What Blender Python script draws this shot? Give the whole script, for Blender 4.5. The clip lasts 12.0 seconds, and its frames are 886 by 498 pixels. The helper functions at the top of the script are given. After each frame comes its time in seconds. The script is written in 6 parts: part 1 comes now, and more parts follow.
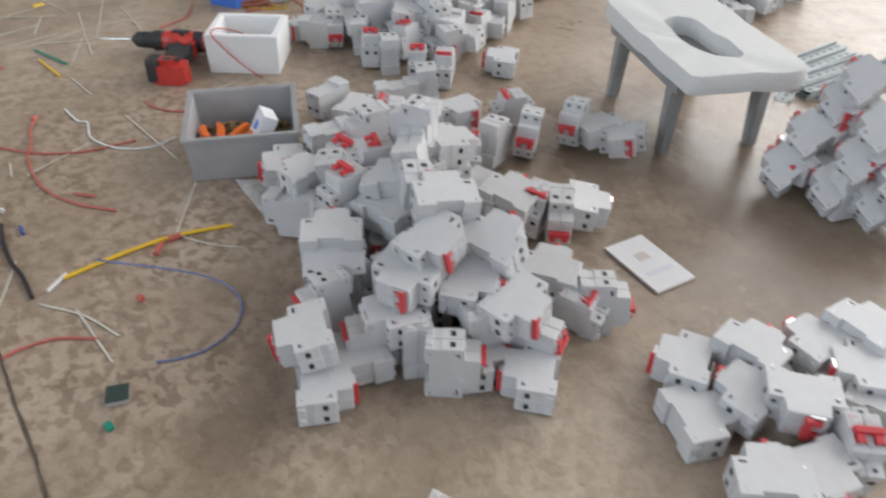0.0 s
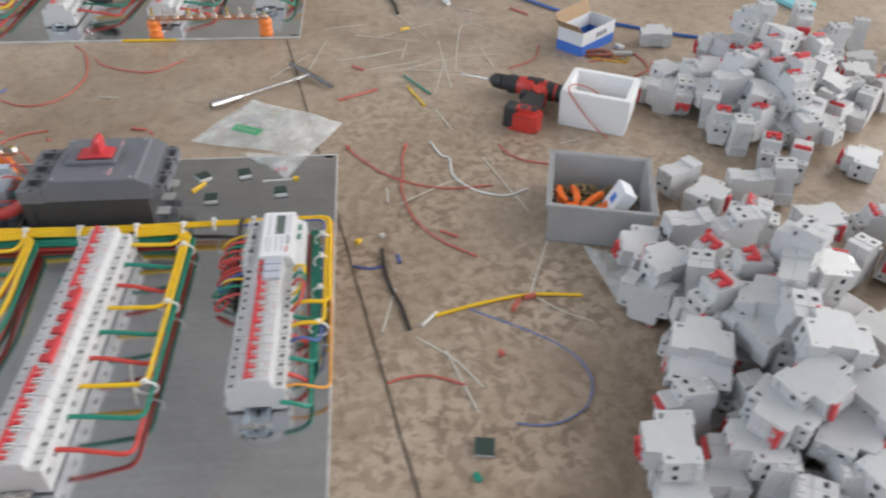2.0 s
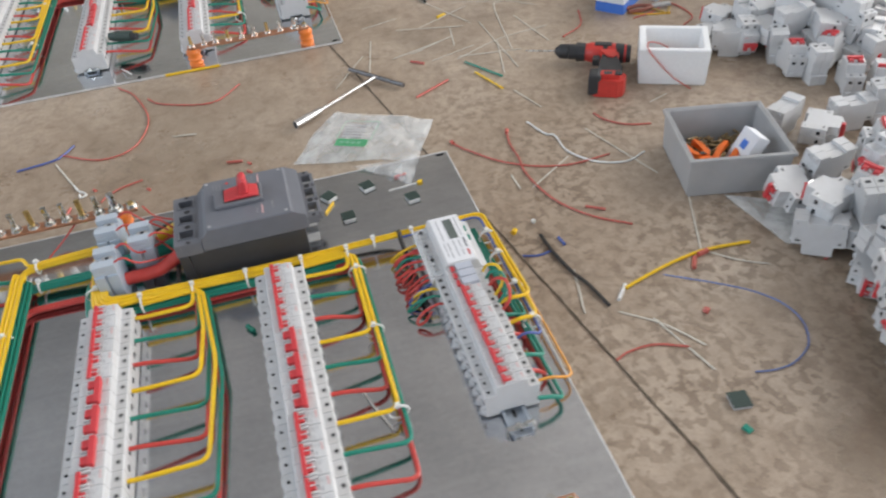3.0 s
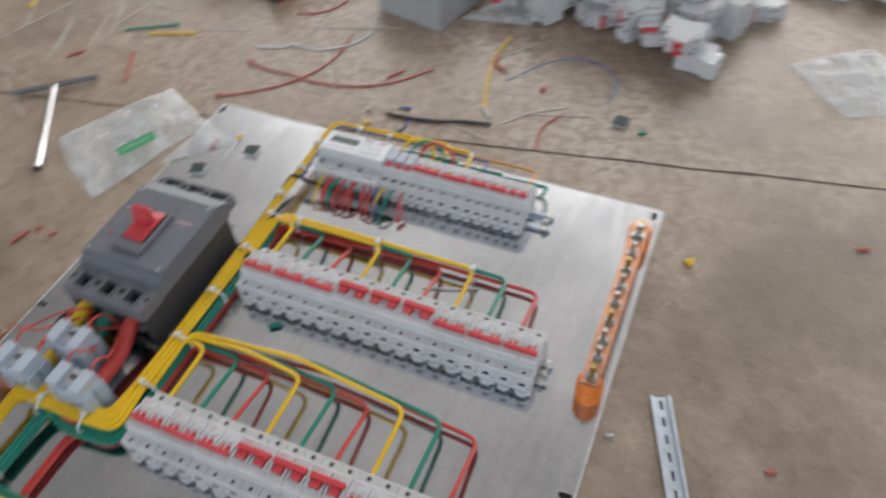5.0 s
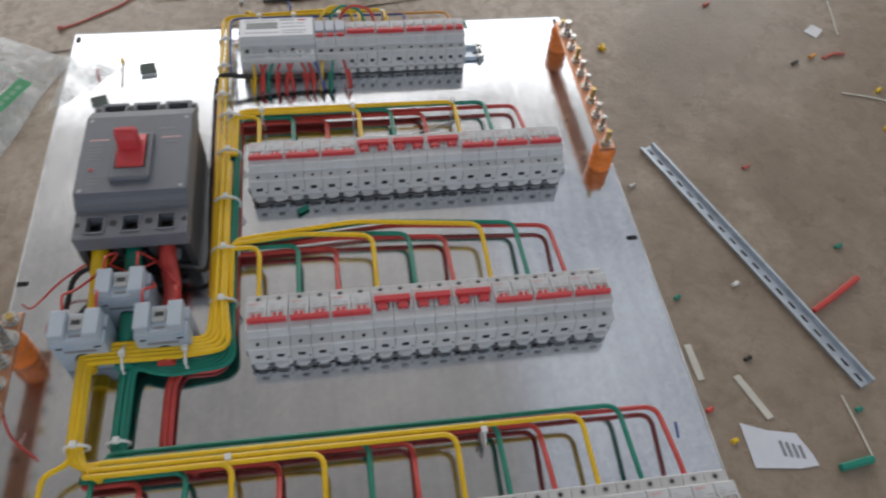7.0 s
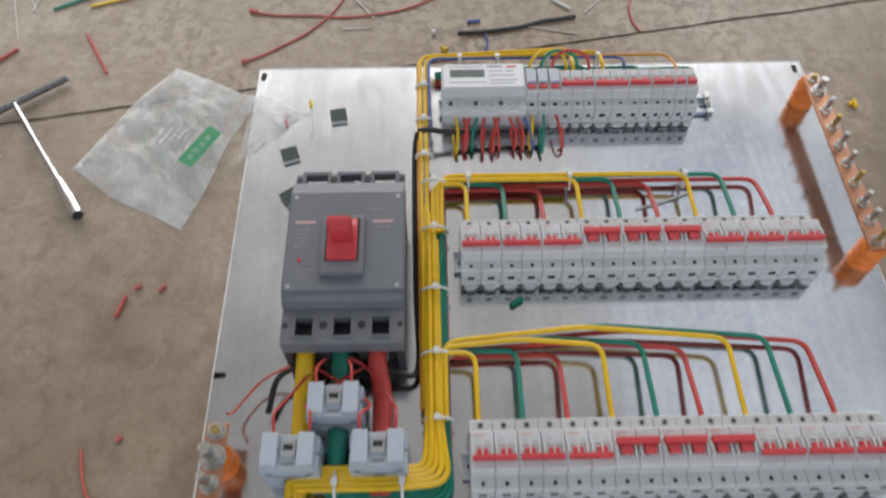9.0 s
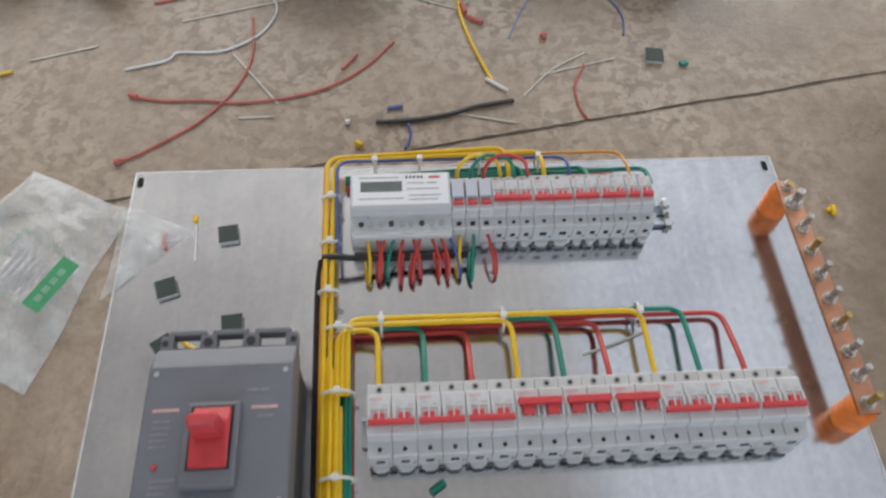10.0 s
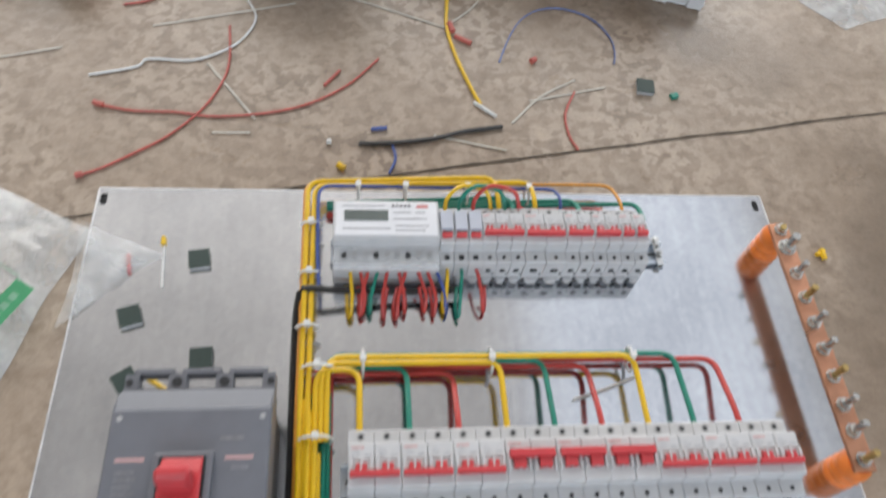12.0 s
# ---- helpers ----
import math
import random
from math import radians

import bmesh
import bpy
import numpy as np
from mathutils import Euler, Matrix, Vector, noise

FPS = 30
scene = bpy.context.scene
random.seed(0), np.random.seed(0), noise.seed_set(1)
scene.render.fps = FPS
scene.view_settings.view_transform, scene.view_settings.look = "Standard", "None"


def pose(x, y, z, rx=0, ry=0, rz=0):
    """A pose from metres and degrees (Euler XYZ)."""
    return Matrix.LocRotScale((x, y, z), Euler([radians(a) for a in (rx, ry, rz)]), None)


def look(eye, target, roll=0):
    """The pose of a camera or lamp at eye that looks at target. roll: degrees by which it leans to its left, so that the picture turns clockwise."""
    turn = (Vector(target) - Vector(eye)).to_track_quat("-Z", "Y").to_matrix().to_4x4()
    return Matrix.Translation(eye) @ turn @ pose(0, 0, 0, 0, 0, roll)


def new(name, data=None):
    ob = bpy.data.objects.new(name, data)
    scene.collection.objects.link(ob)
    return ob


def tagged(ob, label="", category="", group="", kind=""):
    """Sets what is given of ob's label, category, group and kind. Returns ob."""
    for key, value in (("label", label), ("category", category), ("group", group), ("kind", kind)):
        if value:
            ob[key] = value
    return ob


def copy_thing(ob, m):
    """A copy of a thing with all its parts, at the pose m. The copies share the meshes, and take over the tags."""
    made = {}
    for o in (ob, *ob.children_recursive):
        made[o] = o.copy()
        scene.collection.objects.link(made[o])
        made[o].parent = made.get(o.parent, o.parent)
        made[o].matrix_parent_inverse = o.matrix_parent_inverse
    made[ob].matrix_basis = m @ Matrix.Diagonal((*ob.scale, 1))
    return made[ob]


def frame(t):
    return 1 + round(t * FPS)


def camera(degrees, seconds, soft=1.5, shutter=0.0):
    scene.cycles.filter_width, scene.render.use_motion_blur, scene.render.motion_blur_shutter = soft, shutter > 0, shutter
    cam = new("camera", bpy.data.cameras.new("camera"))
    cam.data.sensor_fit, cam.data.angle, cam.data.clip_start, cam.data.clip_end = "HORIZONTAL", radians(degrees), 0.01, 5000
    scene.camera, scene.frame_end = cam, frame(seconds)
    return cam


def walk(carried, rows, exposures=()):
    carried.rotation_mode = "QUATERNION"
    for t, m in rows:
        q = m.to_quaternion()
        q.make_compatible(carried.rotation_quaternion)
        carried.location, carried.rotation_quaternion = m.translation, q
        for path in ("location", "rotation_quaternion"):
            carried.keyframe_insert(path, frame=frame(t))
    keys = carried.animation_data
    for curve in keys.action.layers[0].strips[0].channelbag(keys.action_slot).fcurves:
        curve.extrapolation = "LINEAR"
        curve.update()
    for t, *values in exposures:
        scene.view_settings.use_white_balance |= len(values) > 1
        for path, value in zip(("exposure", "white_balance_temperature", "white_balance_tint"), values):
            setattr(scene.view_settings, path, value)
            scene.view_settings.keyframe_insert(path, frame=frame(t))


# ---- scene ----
cam = camera(61.3, 12.0, soft=2.2, shutter=0.4)
PATH = [
    (0, (1.476, 0.283, 0.702), (0.13, 0.95, -0.46), 1.5),
    (0.2, (1.448, 0.278, 0.712), (0.063, 0.893, -0.434), 1.0),
    (0.5, (1.416, 0.285, 0.729), (-0.02, 0.802, -0.403), 2.2),
    (0.8, (1.382, 0.321, 0.759), (-0.082, 0.755, -0.372), 0.5),
    (1, (1.363, 0.309, 0.784), (-0.117, 0.754, -0.321), 2.0),
    (1.2, (1.351, 0.316, 0.782), (-0.177, 0.716, -0.275), 2.2),
    (1.5, (1.365, 0.246, 0.8), (-0.14, 0.557, -0.318), 3.0),
    (1.7, (1.369, 0.184, 0.82), (-0.126, 0.414, -0.33), 2.8),
    (2, (1.377, 0.071, 0.829), (-0.105, 0.237, -0.348), 1.5),
    (2.2, (1.393, -0.021, 0.858), (-0.06, 0.196, -0.346), 1.4),
    (2.5, (1.382, -0.156, 0.86), (-0.029, 0.055, -0.395), -5.6),
    (2.7, (1.369, -0.222, 0.856), (-0.058, 0.053, -0.368), -4.7),
    (3, (1.303, -0.316, 0.87), (-0.112, -0.006, -0.36), -5.5),
    (3.2, (1.282, -0.376, 0.87), (-0.112, -0.047, -0.379), -5.0),
    (4.8, (0.969, -0.892, 0.922), (0.253, 0.117, -0.519), -8.1),
    (5, (0.928, -0.941, 0.936), (0.382, 0.182, -0.497), -4.3),
    (5.2, (0.892, -1.004, 0.932), (0.613, 0.257, -0.461), -3.0),
    (5.5, (0.816, -1.07, 0.917), (0.853, 0.161, -0.53), -1.2),
    (6, (0.678, -1.09, 0.876), (0.958, 0.067, -0.606), 4.4),
    (6.5, (0.585, -1.146, 0.882), (0.846, -0.05, -0.648), 5.0),
    (7, (0.453, -1.175, 0.884), (0.695, -0.067, -0.641), 5.6),
    (7.2, (0.421, -1.181, 0.887), (0.559, -0.087, -0.66), 3.4),
    (7.5, (0.323, -1.197, 0.876), (0.413, -0.085, -0.661), 3.4),
    (7.7, (0.278, -1.199, 0.872), (0.354, -0.074, -0.657), 3.2),
    (9.3, (0.295, -0.831, 0.882), (0.313, 0.179, -0.727), -0.6),
    (9.5, (0.329, -0.78, 0.862), (0.367, 0.257, -0.73), -0.5),
    (10, (0.361, -0.655, 0.829), (0.468, 0.347, -0.782), 3.3),
    (10.5, (0.393, -0.547, 0.818), (0.546, 0.435, -0.802), 4.3),
    (11, (0.401, -0.49, 0.81), (0.588, 0.49, -0.807), 7.9),
    (11.5, (0.378, -0.482, 0.808), (0.595, 0.509, -0.799), 9.6),
    (12, (0.324, -0.598, 0.805), (0.55, 0.408, -0.791), 10.9),
]
EXPOSURES = [(0.0, 0.12), (3.2, 0.30), (5.0, -0.05), (5.5, -0.12), (6.0, -0.5), (6.5, -0.72), (7.0, -0.48), (7.5, -0.34), (9.5, -0.08), (10.0, -0.08), (11.5, 0.18), (12.0, 0.22)]
walk(cam, [(t, look(eye, target, roll)) for t, eye, target, roll in PATH], EXPOSURES)

# ---------------------------------------------------------------- light
world = bpy.data.worlds.new("sky")
scene.world = world
world.use_nodes = True
wn = world.node_tree.nodes
sky = wn.new("ShaderNodeTexSky")
sky.sky_type, sky.sun_disc = "NISHITA", False
sky.sun_elevation, sky.sun_rotation = radians(38), radians(200)
wn["Background"].inputs["Strength"].default_value = 0.1
world.node_tree.links.new(sky.outputs[0], wn["Background"].inputs["Color"])


def opening_light(name, place, target, w, h, power, colour):
    lamp = bpy.data.lights.new(name, "AREA")
    lamp.shape, lamp.size, lamp.size_y, lamp.energy, lamp.color = "RECTANGLE", w, h, power, colour
    ob = new(name, lamp)
    ob.matrix_world = look(place, target)
    return ob


opening_light("gate_daylight", (0.0, 9.1, 4.3), (0.0, 0, 4.3), 17.0, 8.1, 1600, (1.0, 0.968, 0.925))
opening_light("roof_daylight", (4.7, 4.0, 8.62), (4.7, 4.0, 0), 3.9, 7.0, 60, (1.0, 0.985, 0.96))
opening_light("window_daylight", (0, -9.6, 4.6), (0, 0, 4.6), 18.0, 4.0, 600, (0.76, 0.88, 1.0))
# unseen east fill, added to lift the ceiling and right-hand sides
opening_light("side_daylight", (11.6, 0, 4.6), (0, 0, 4.6), 15.0, 4.0, 170, (0.85, 0.93, 1.0))


# ---------------------------------------------------------------- materials
def mat(name, base, rough=0.5, metal=0.0, vary=0.12, scale=30.0, bump=0.0, bump_scale=200.0, coat=0.0, dirt=None, dirt_scale=6.0, dirt_amount=0.3, rough_vary=0.1, alpha=1.0, transmission=0.0, per_object=0.0):
    m = bpy.data.materials.new(name)
    m.use_nodes = True
    nt = m.node_tree
    n, l = nt.nodes, nt.links
    b = n["Principled BSDF"]
    b.inputs["Roughness"].default_value = rough
    b.inputs["Metallic"].default_value = metal
    b.inputs["Coat Weight"].default_value = coat
    b.inputs["Alpha"].default_value = alpha
    b.inputs["Transmission Weight"].default_value = transmission
    co = n.new("ShaderNodeTexCoord")
    fine = n.new("ShaderNodeTexNoise")
    fine.inputs["Scale"].default_value, fine.inputs["Detail"].default_value = scale, 5
    l.new(co.outputs["Object"], fine.inputs["Vector"])
    ramp = n.new("ShaderNodeMapRange")
    ramp.inputs["From Min"].default_value, ramp.inputs["From Max"].default_value = 0.3, 0.7
    ramp.inputs["To Min"].default_value, ramp.inputs["To Max"].default_value = 1 - vary, 1 + vary
    l.new(fine.outputs["Fac"], ramp.inputs["Value"])
    mul = n.new("ShaderNodeVectorMath")
    mul.operation = "SCALE"
    mul.inputs[0].default_value = base
    l.new(ramp.outputs[0], mul.inputs["Scale"])
    out = mul.outputs[0]
    if per_object:
        info = n.new("ShaderNodeObjectInfo")
        pr = n.new("ShaderNodeMapRange")
        pr.inputs["To Min"].default_value, pr.inputs["To Max"].default_value = 1 - per_object, 1 + per_object
        l.new(info.outputs["Random"], pr.inputs["Value"])
        mo = n.new("ShaderNodeVectorMath")
        mo.operation = "SCALE"
        l.new(out, mo.inputs[0])
        l.new(pr.outputs[0], mo.inputs["Scale"])
        out = mo.outputs[0]
    if dirt:
        big = n.new("ShaderNodeTexNoise")
        big.inputs["Scale"].default_value, big.inputs["Detail"].default_value, big.inputs["Roughness"].default_value = dirt_scale, 8, 0.65
        l.new(co.outputs["Object"], big.inputs["Vector"])
        dr = n.new("ShaderNodeMapRange")
        dr.inputs["From Min"].default_value, dr.inputs["From Max"].default_value = 0.48, 0.72
        dr.inputs["To Max"].default_value = dirt_amount
        l.new(big.outputs["Fac"], dr.inputs["Value"])
        mix = n.new("ShaderNodeMix")
        mix.data_type = "RGBA"
        mix.inputs[7].default_value = (*dirt, 1)
        l.new(dr.outputs[0], mix.inputs[0])
        l.new(out, mix.inputs[6])
        out = mix.outputs[2]
    l.new(out, b.inputs["Base Color"])
    rr = n.new("ShaderNodeMapRange")
    rr.inputs["From Min"].default_value, rr.inputs["From Max"].default_value = 0.3, 0.7
    rr.inputs["To Min"].default_value, rr.inputs["To Max"].default_value = max(0.02, rough * (1 - rough_vary)), min(1, rough * (1 + rough_vary))
    l.new(fine.outputs["Fac"], rr.inputs["Value"])
    l.new(rr.outputs[0], b.inputs["Roughness"])
    if bump:
        tex = n.new("ShaderNodeTexNoise")
        tex.inputs["Scale"].default_value, tex.inputs["Detail"].default_value = bump_scale, 4
        l.new(co.outputs["Object"], tex.inputs["Vector"])
        bp = n.new("ShaderNodeBump")
        bp.inputs["Strength"].default_value, bp.inputs["Distance"].default_value = bump, 0.002
        l.new(tex.outputs["Fac"], bp.inputs["Height"])
        l.new(bp.outputs[0], b.inputs["Normal"])
    return m


def concrete():
    """Trowelled, dusty and partly polished concrete with brown mottling, dark damp stains, painted shade and pits."""
    m = bpy.data.materials.new("concrete")
    m.use_nodes = True
    nt = m.node_tree
    n, l = nt.nodes, nt.links
    b = n["Principled BSDF"]
    co = n.new("ShaderNodeTexCoord")

    def noise_tex(scale, detail=8, rough=0.6, warp=0.0):
        t = n.new("ShaderNodeTexNoise")
        t.inputs["Scale"].default_value, t.inputs["Detail"].default_value, t.inputs["Roughness"].default_value = scale, detail, rough
        t.inputs["Distortion"].default_value = warp
        l.new(co.outputs["Object"], t.inputs["Vector"])
        return t.outputs["Fac"]

    def ramp(src, stops):
        r = n.new("ShaderNodeValToRGB")
        e = r.color_ramp.elements
        e[0].position, e[0].color = stops[0][0], (*stops[0][1], 1)
        e[1].position, e[1].color = stops[-1][0], (*stops[-1][1], 1)
        for pos, c in stops[1:-1]:
            x = e.new(pos)
            x.color = (*c, 1)
        l.new(src, r.inputs[0])
        return r.outputs[0]

    def mixed(a, c, f, kind="MIX"):
        x = n.new("ShaderNodeMix")
        x.data_type, x.blend_type = "RGBA", kind
        l.new(a, x.inputs[6])
        l.new(c, x.inputs[7])
        if isinstance(f, float):
            x.inputs[0].default_value = f
        else:
            l.new(f, x.inputs[0])
        return x.outputs[2]

    ground_tone = ramp(noise_tex(2.2, 9, 0.62), [(0.3, (0.288, 0.214, 0.153)), (0.5, (0.385, 0.302, 0.228)), (0.7, (0.470, 0.384, 0.302))])
    spots_fine = ramp(noise_tex(52, 3, 0.5, 0.3), [(0.50, (1, 1, 1)), (0.54, (0.62, 0.59, 0.565))])
    spots_mask = ramp(noise_tex(4.5, 5, 0.6), [(0.38, (0.15, 0.15, 0.15)), (0.58, (1, 1, 1))])
    splash = n.new("ShaderNodeVectorMath")
    splash.operation = "DISTANCE"
    splash.inputs[1].default_value = (0.38, 0.26, 0)
    l.new(co.outputs["Object"], splash.inputs[0])
    reach = n.new("ShaderNodeMapRange")
    reach.inputs["From Min"].default_value, reach.inputs["From Max"].default_value = 0.35, 0.85
    reach.inputs["To Min"].default_value, reach.inputs["To Max"].default_value = 1.0, 0.25
    l.new(splash.outputs["Value"], reach.inputs["Value"])
    kept = n.new("ShaderNodeMath")
    kept.operation = "MULTIPLY"
    l.new(spots_mask, kept.inputs[0])
    l.new(reach.outputs[0], kept.inputs[1])
    spots_mask = kept.outputs[0]
    white = n.new("ShaderNodeRGB")
    white.outputs[0].default_value = (1, 1, 1, 1)
    spots_fine = mixed(white.outputs[0], spots_fine, spots_mask)
    blotch = ramp(noise_tex(30, 6, 0.62, 0.5), [(0.34, (0.78, 0.755, 0.73)), (0.50, (0.97, 0.97, 0.97)), (0.68, (1.08, 1.08, 1.08))])
    blotch = mixed(blotch, spots_fine, 1.0, "MULTIPLY")
    pits = ramp(noise_tex(125, 5, 0.62, 0.4), [(0.34, (0.90, 0.89, 0.88)), (0.46, (0.99, 0.99, 0.99)), (0.66, (1.05, 1.05, 1.05))])
    blotch = mixed(blotch, pits, 1.0, "MULTIPLY")
    grain = ramp(noise_tex(380, 3, 0.6), [(0.3, (0.92, 0.915, 0.91)), (0.7, (1.08, 1.08, 1.08))])
    tone = mixed(mixed(ground_tone, blotch, 1.0, "MULTIPLY"), grain, 1.0, "MULTIPLY")
    damp = ramp(noise_tex(1.35, 7, 0.6, 0.6), [(0.56, (0, 0, 0)), (0.66, (1, 1, 1))])
    dark = n.new("ShaderNodeRGB")
    dark.outputs[0].default_value = (0.15, 0.11, 0.075, 1)
    half = n.new("ShaderNodeMath")
    half.operation = "MULTIPLY"
    half.inputs[1].default_value = 0.5
    l.new(damp, half.inputs[0])
    tone = mixed(tone, dark.outputs[0], half.outputs[0])
    spots = ramp(noise_tex(60, 2, 0.5), [(0.70, (0, 0, 0)), (0.76, (1, 1, 1))])
    spot_colour = n.new("ShaderNodeRGB")
    spot_colour.outputs[0].default_value = (0.12, 0.095, 0.07, 1)
    part_spot = n.new("ShaderNodeMath")
    part_spot.operation = "MULTIPLY"
    part_spot.inputs[1].default_value = 0.45
    l.new(spots, part_spot.inputs[0])
    tone = mixed(tone, spot_colour.outputs[0], part_spot.outputs[0])
    # damp_patches: spilt water or oil stains, plus painted stool shadow and shaded floor
    edge = n.new("ShaderNodeTexNoise")
    edge.inputs["Scale"].default_value, edge.inputs["Detail"].default_value = 9, 7
    l.new(co.outputs["Object"], edge.inputs["Vector"])
    stain_and_shade = None
    for sx, sy, size, depth in ((0.90, 0.33, 0.10, 0.55), (0.97, 0.24, 0.08, 0.4), (0.74, 1.28, 0.34, 0.75), (0.52, 1.10, 0.24, 0.75), (0.93, 1.20, 0.28, 0.75), (0.84, 1.04, 0.20, 0.6), (1.06, 1.02, 0.22, 0.6), (0.66, 1.55, 0.30, 0.6), (0.62, 0.98, 0.12, 0.5), (0.95, 0.55, 0.16, 0.35), (0.78, 0.50, 0.18, 0.4), (-0.30, -0.55, 0.30, 0.3), (1.45, -0.45, 0.75, 0.50), (1.10, -0.80, 0.45, 0.42)):
        dist = n.new("ShaderNodeVectorMath")
        dist.operation = "DISTANCE"
        dist.inputs[1].default_value = (sx, sy, 0)
        l.new(co.outputs["Object"], dist.inputs[0])
        wob = n.new("ShaderNodeMath")
        wob.operation = "MULTIPLY_ADD"
        wob.inputs[1].default_value = size * 1.6
        l.new(edge.outputs["Fac"], wob.inputs[0])
        l.new(dist.outputs["Value"], wob.inputs[2])
        mr = n.new("ShaderNodeMapRange")
        mr.inputs["From Min"].default_value, mr.inputs["From Max"].default_value = size * 1.15, size * 1.95
        mr.inputs["To Min"].default_value, mr.inputs["To Max"].default_value = depth, 0
        l.new(wob.outputs[0], mr.inputs["Value"])
        if stain_and_shade is None:
            stain_and_shade = mr.outputs[0]
        else:
            mx = n.new("ShaderNodeMath")
            mx.operation = "MAXIMUM"
            l.new(stain_and_shade, mx.inputs[0])
            l.new(mr.outputs[0], mx.inputs[1])
            stain_and_shade = mx.outputs[0]
    tone = mixed(tone, dark.outputs[0], stain_and_shade)
    l.new(tone, b.inputs["Base Color"])
    r = ramp(noise_tex(3.1, 7, 0.65), [(0.35, (0.24, 0.24, 0.24)), (0.65, (0.50, 0.50, 0.50))])
    patch_gloss = n.new("ShaderNodeRGB")
    patch_gloss.outputs[0].default_value = (0.16, 0.16, 0.16, 1)
    l.new(mixed(r, patch_gloss.outputs[0], stain_and_shade), b.inputs["Roughness"])
    bp = n.new("ShaderNodeBump")
    bp.inputs["Strength"].default_value, bp.inputs["Distance"].default_value = 0.35, 0.002
    l.new(noise_tex(120, 6, 0.7), bp.inputs["Height"])
    l.new(bp.outputs[0], b.inputs["Normal"])
    return m


def zinc():
    """Galvanised sheet: near mirror with a spangle and faint rubbed streaks."""
    m = bpy.data.materials.new("galvanised_sheet")
    m.use_nodes = True
    nt = m.node_tree
    n, l = nt.nodes, nt.links
    b = n["Principled BSDF"]
    b.inputs["Metallic"].default_value = 1.0
    co = n.new("ShaderNodeTexCoord")
    cells = n.new("ShaderNodeTexVoronoi")
    cells.inputs["Scale"].default_value = 150
    l.new(co.outputs["Object"], cells.inputs["Vector"])
    cloud = n.new("ShaderNodeTexNoise")
    cloud.inputs["Scale"].default_value, cloud.inputs["Detail"].default_value = 5, 9
    l.new(co.outputs["Object"], cloud.inputs["Vector"])
    add = n.new("ShaderNodeMath")
    add.operation = "MULTIPLY_ADD"
    add.inputs[1].default_value = 0.10
    l.new(cells.outputs["Color"], add.inputs[0])
    stretch = n.new("ShaderNodeMapping")
    stretch.inputs["Scale"].default_value = (70, 9, 1)
    l.new(co.outputs["Object"], stretch.inputs["Vector"])
    rub = n.new("ShaderNodeTexNoise")
    rub.inputs["Scale"].default_value, rub.inputs["Detail"].default_value = 1.0, 6
    l.new(stretch.outputs[0], rub.inputs["Vector"])
    both = n.new("ShaderNodeMix")
    both.inputs[0].default_value = 0.26
    l.new(cloud.outputs["Fac"], both.inputs[2])
    l.new(rub.outputs["Fac"], both.inputs[3])
    l.new(both.outputs[0], add.inputs[2])
    tone = n.new("ShaderNodeValToRGB")
    e = tone.color_ramp.elements
    e[0].position, e[0].color = 0.30, (0.44, 0.455, 0.485, 1)
    e[1].position, e[1].color = 0.74, (0.73, 0.75, 0.775, 1)
    l.new(add.outputs[0], tone.inputs[0])
    l.new(tone.outputs[0], b.inputs["Base Color"])
    rg = n.new("ShaderNodeMapRange")
    rg.inputs["From Min"].default_value, rg.inputs["From Max"].default_value = 0.30, 0.85
    rg.inputs["To Min"].default_value, rg.inputs["To Max"].default_value = 0.09, 0.22
    l.new(add.outputs[0], rg.inputs["Value"])
    l.new(rg.outputs[0], b.inputs["Roughness"])
    bp = n.new("ShaderNodeBump")
    bp.inputs["Strength"].default_value, bp.inputs["Distance"].default_value = 0.06, 0.001
    l.new(add.outputs[0], bp.inputs["Height"])
    l.new(bp.outputs[0], b.inputs["Normal"])
    return m


CONCRETE, ZINC = concrete(), zinc()
WALL = mat("wall_plaster", (0.42, 0.40, 0.37), 0.85, vary=0.08, scale=2, bump=0.2, dirt=(0.25, 0.22, 0.19), dirt_scale=0.7)
CEIL = mat("ceiling_sheet", (0.46, 0.46, 0.47), 0.7, vary=0.08, scale=1.5)
CRACK = mat("joint_dirt", (0.09, 0.07, 0.05), 0.9, vary=0.4, scale=60)
SHELL = mat("breaker_plastic", (0.57, 0.57, 0.575), 0.38, vary=0.03, scale=60, bump=0.03, bump_scale=500, dirt=(0.42, 0.40, 0.37), dirt_scale=40, dirt_amount=0.18, per_object=0.04)
RED = mat("red_plastic", (0.56, 0.050, 0.058), 0.4, vary=0.08, scale=80)
# near black: painted shade of uncut holes, and a few dark small parts
DARK = mat("hole_shade_and_dark_parts", (0.02, 0.021, 0.024), 0.5, vary=0.3, scale=300)
PRINT = mat("grey_print", (0.22, 0.22, 0.24), 0.5, vary=0.2, scale=300)
PRINT_RED = mat("red_print", (0.55, 0.12, 0.11), 0.5, vary=0.2, scale=300)
STEEL = mat("zinc_plated_steel", (0.62, 0.62, 0.60), 0.25, 1.0, vary=0.15, scale=80, rough_vary=0.4)
CUT_EDGE = mat("bright_cut_edge", (0.68, 0.68, 0.68), 0.45, 0.3, vary=0.2, scale=40)
# dark grey standing for the shade in the gaps between clip feet
GAP = mat("clip_shade", (0.13, 0.13, 0.135), 0.6, vary=0.3, scale=200)
STEEL_DULL = mat("dull_screw_rim", (0.40, 0.40, 0.40), 0.5, vary=0.1, scale=80)
PRINT_FAINT = mat("faint_case_print", (0.21, 0.21, 0.22), 0.5, vary=0.2, scale=300)
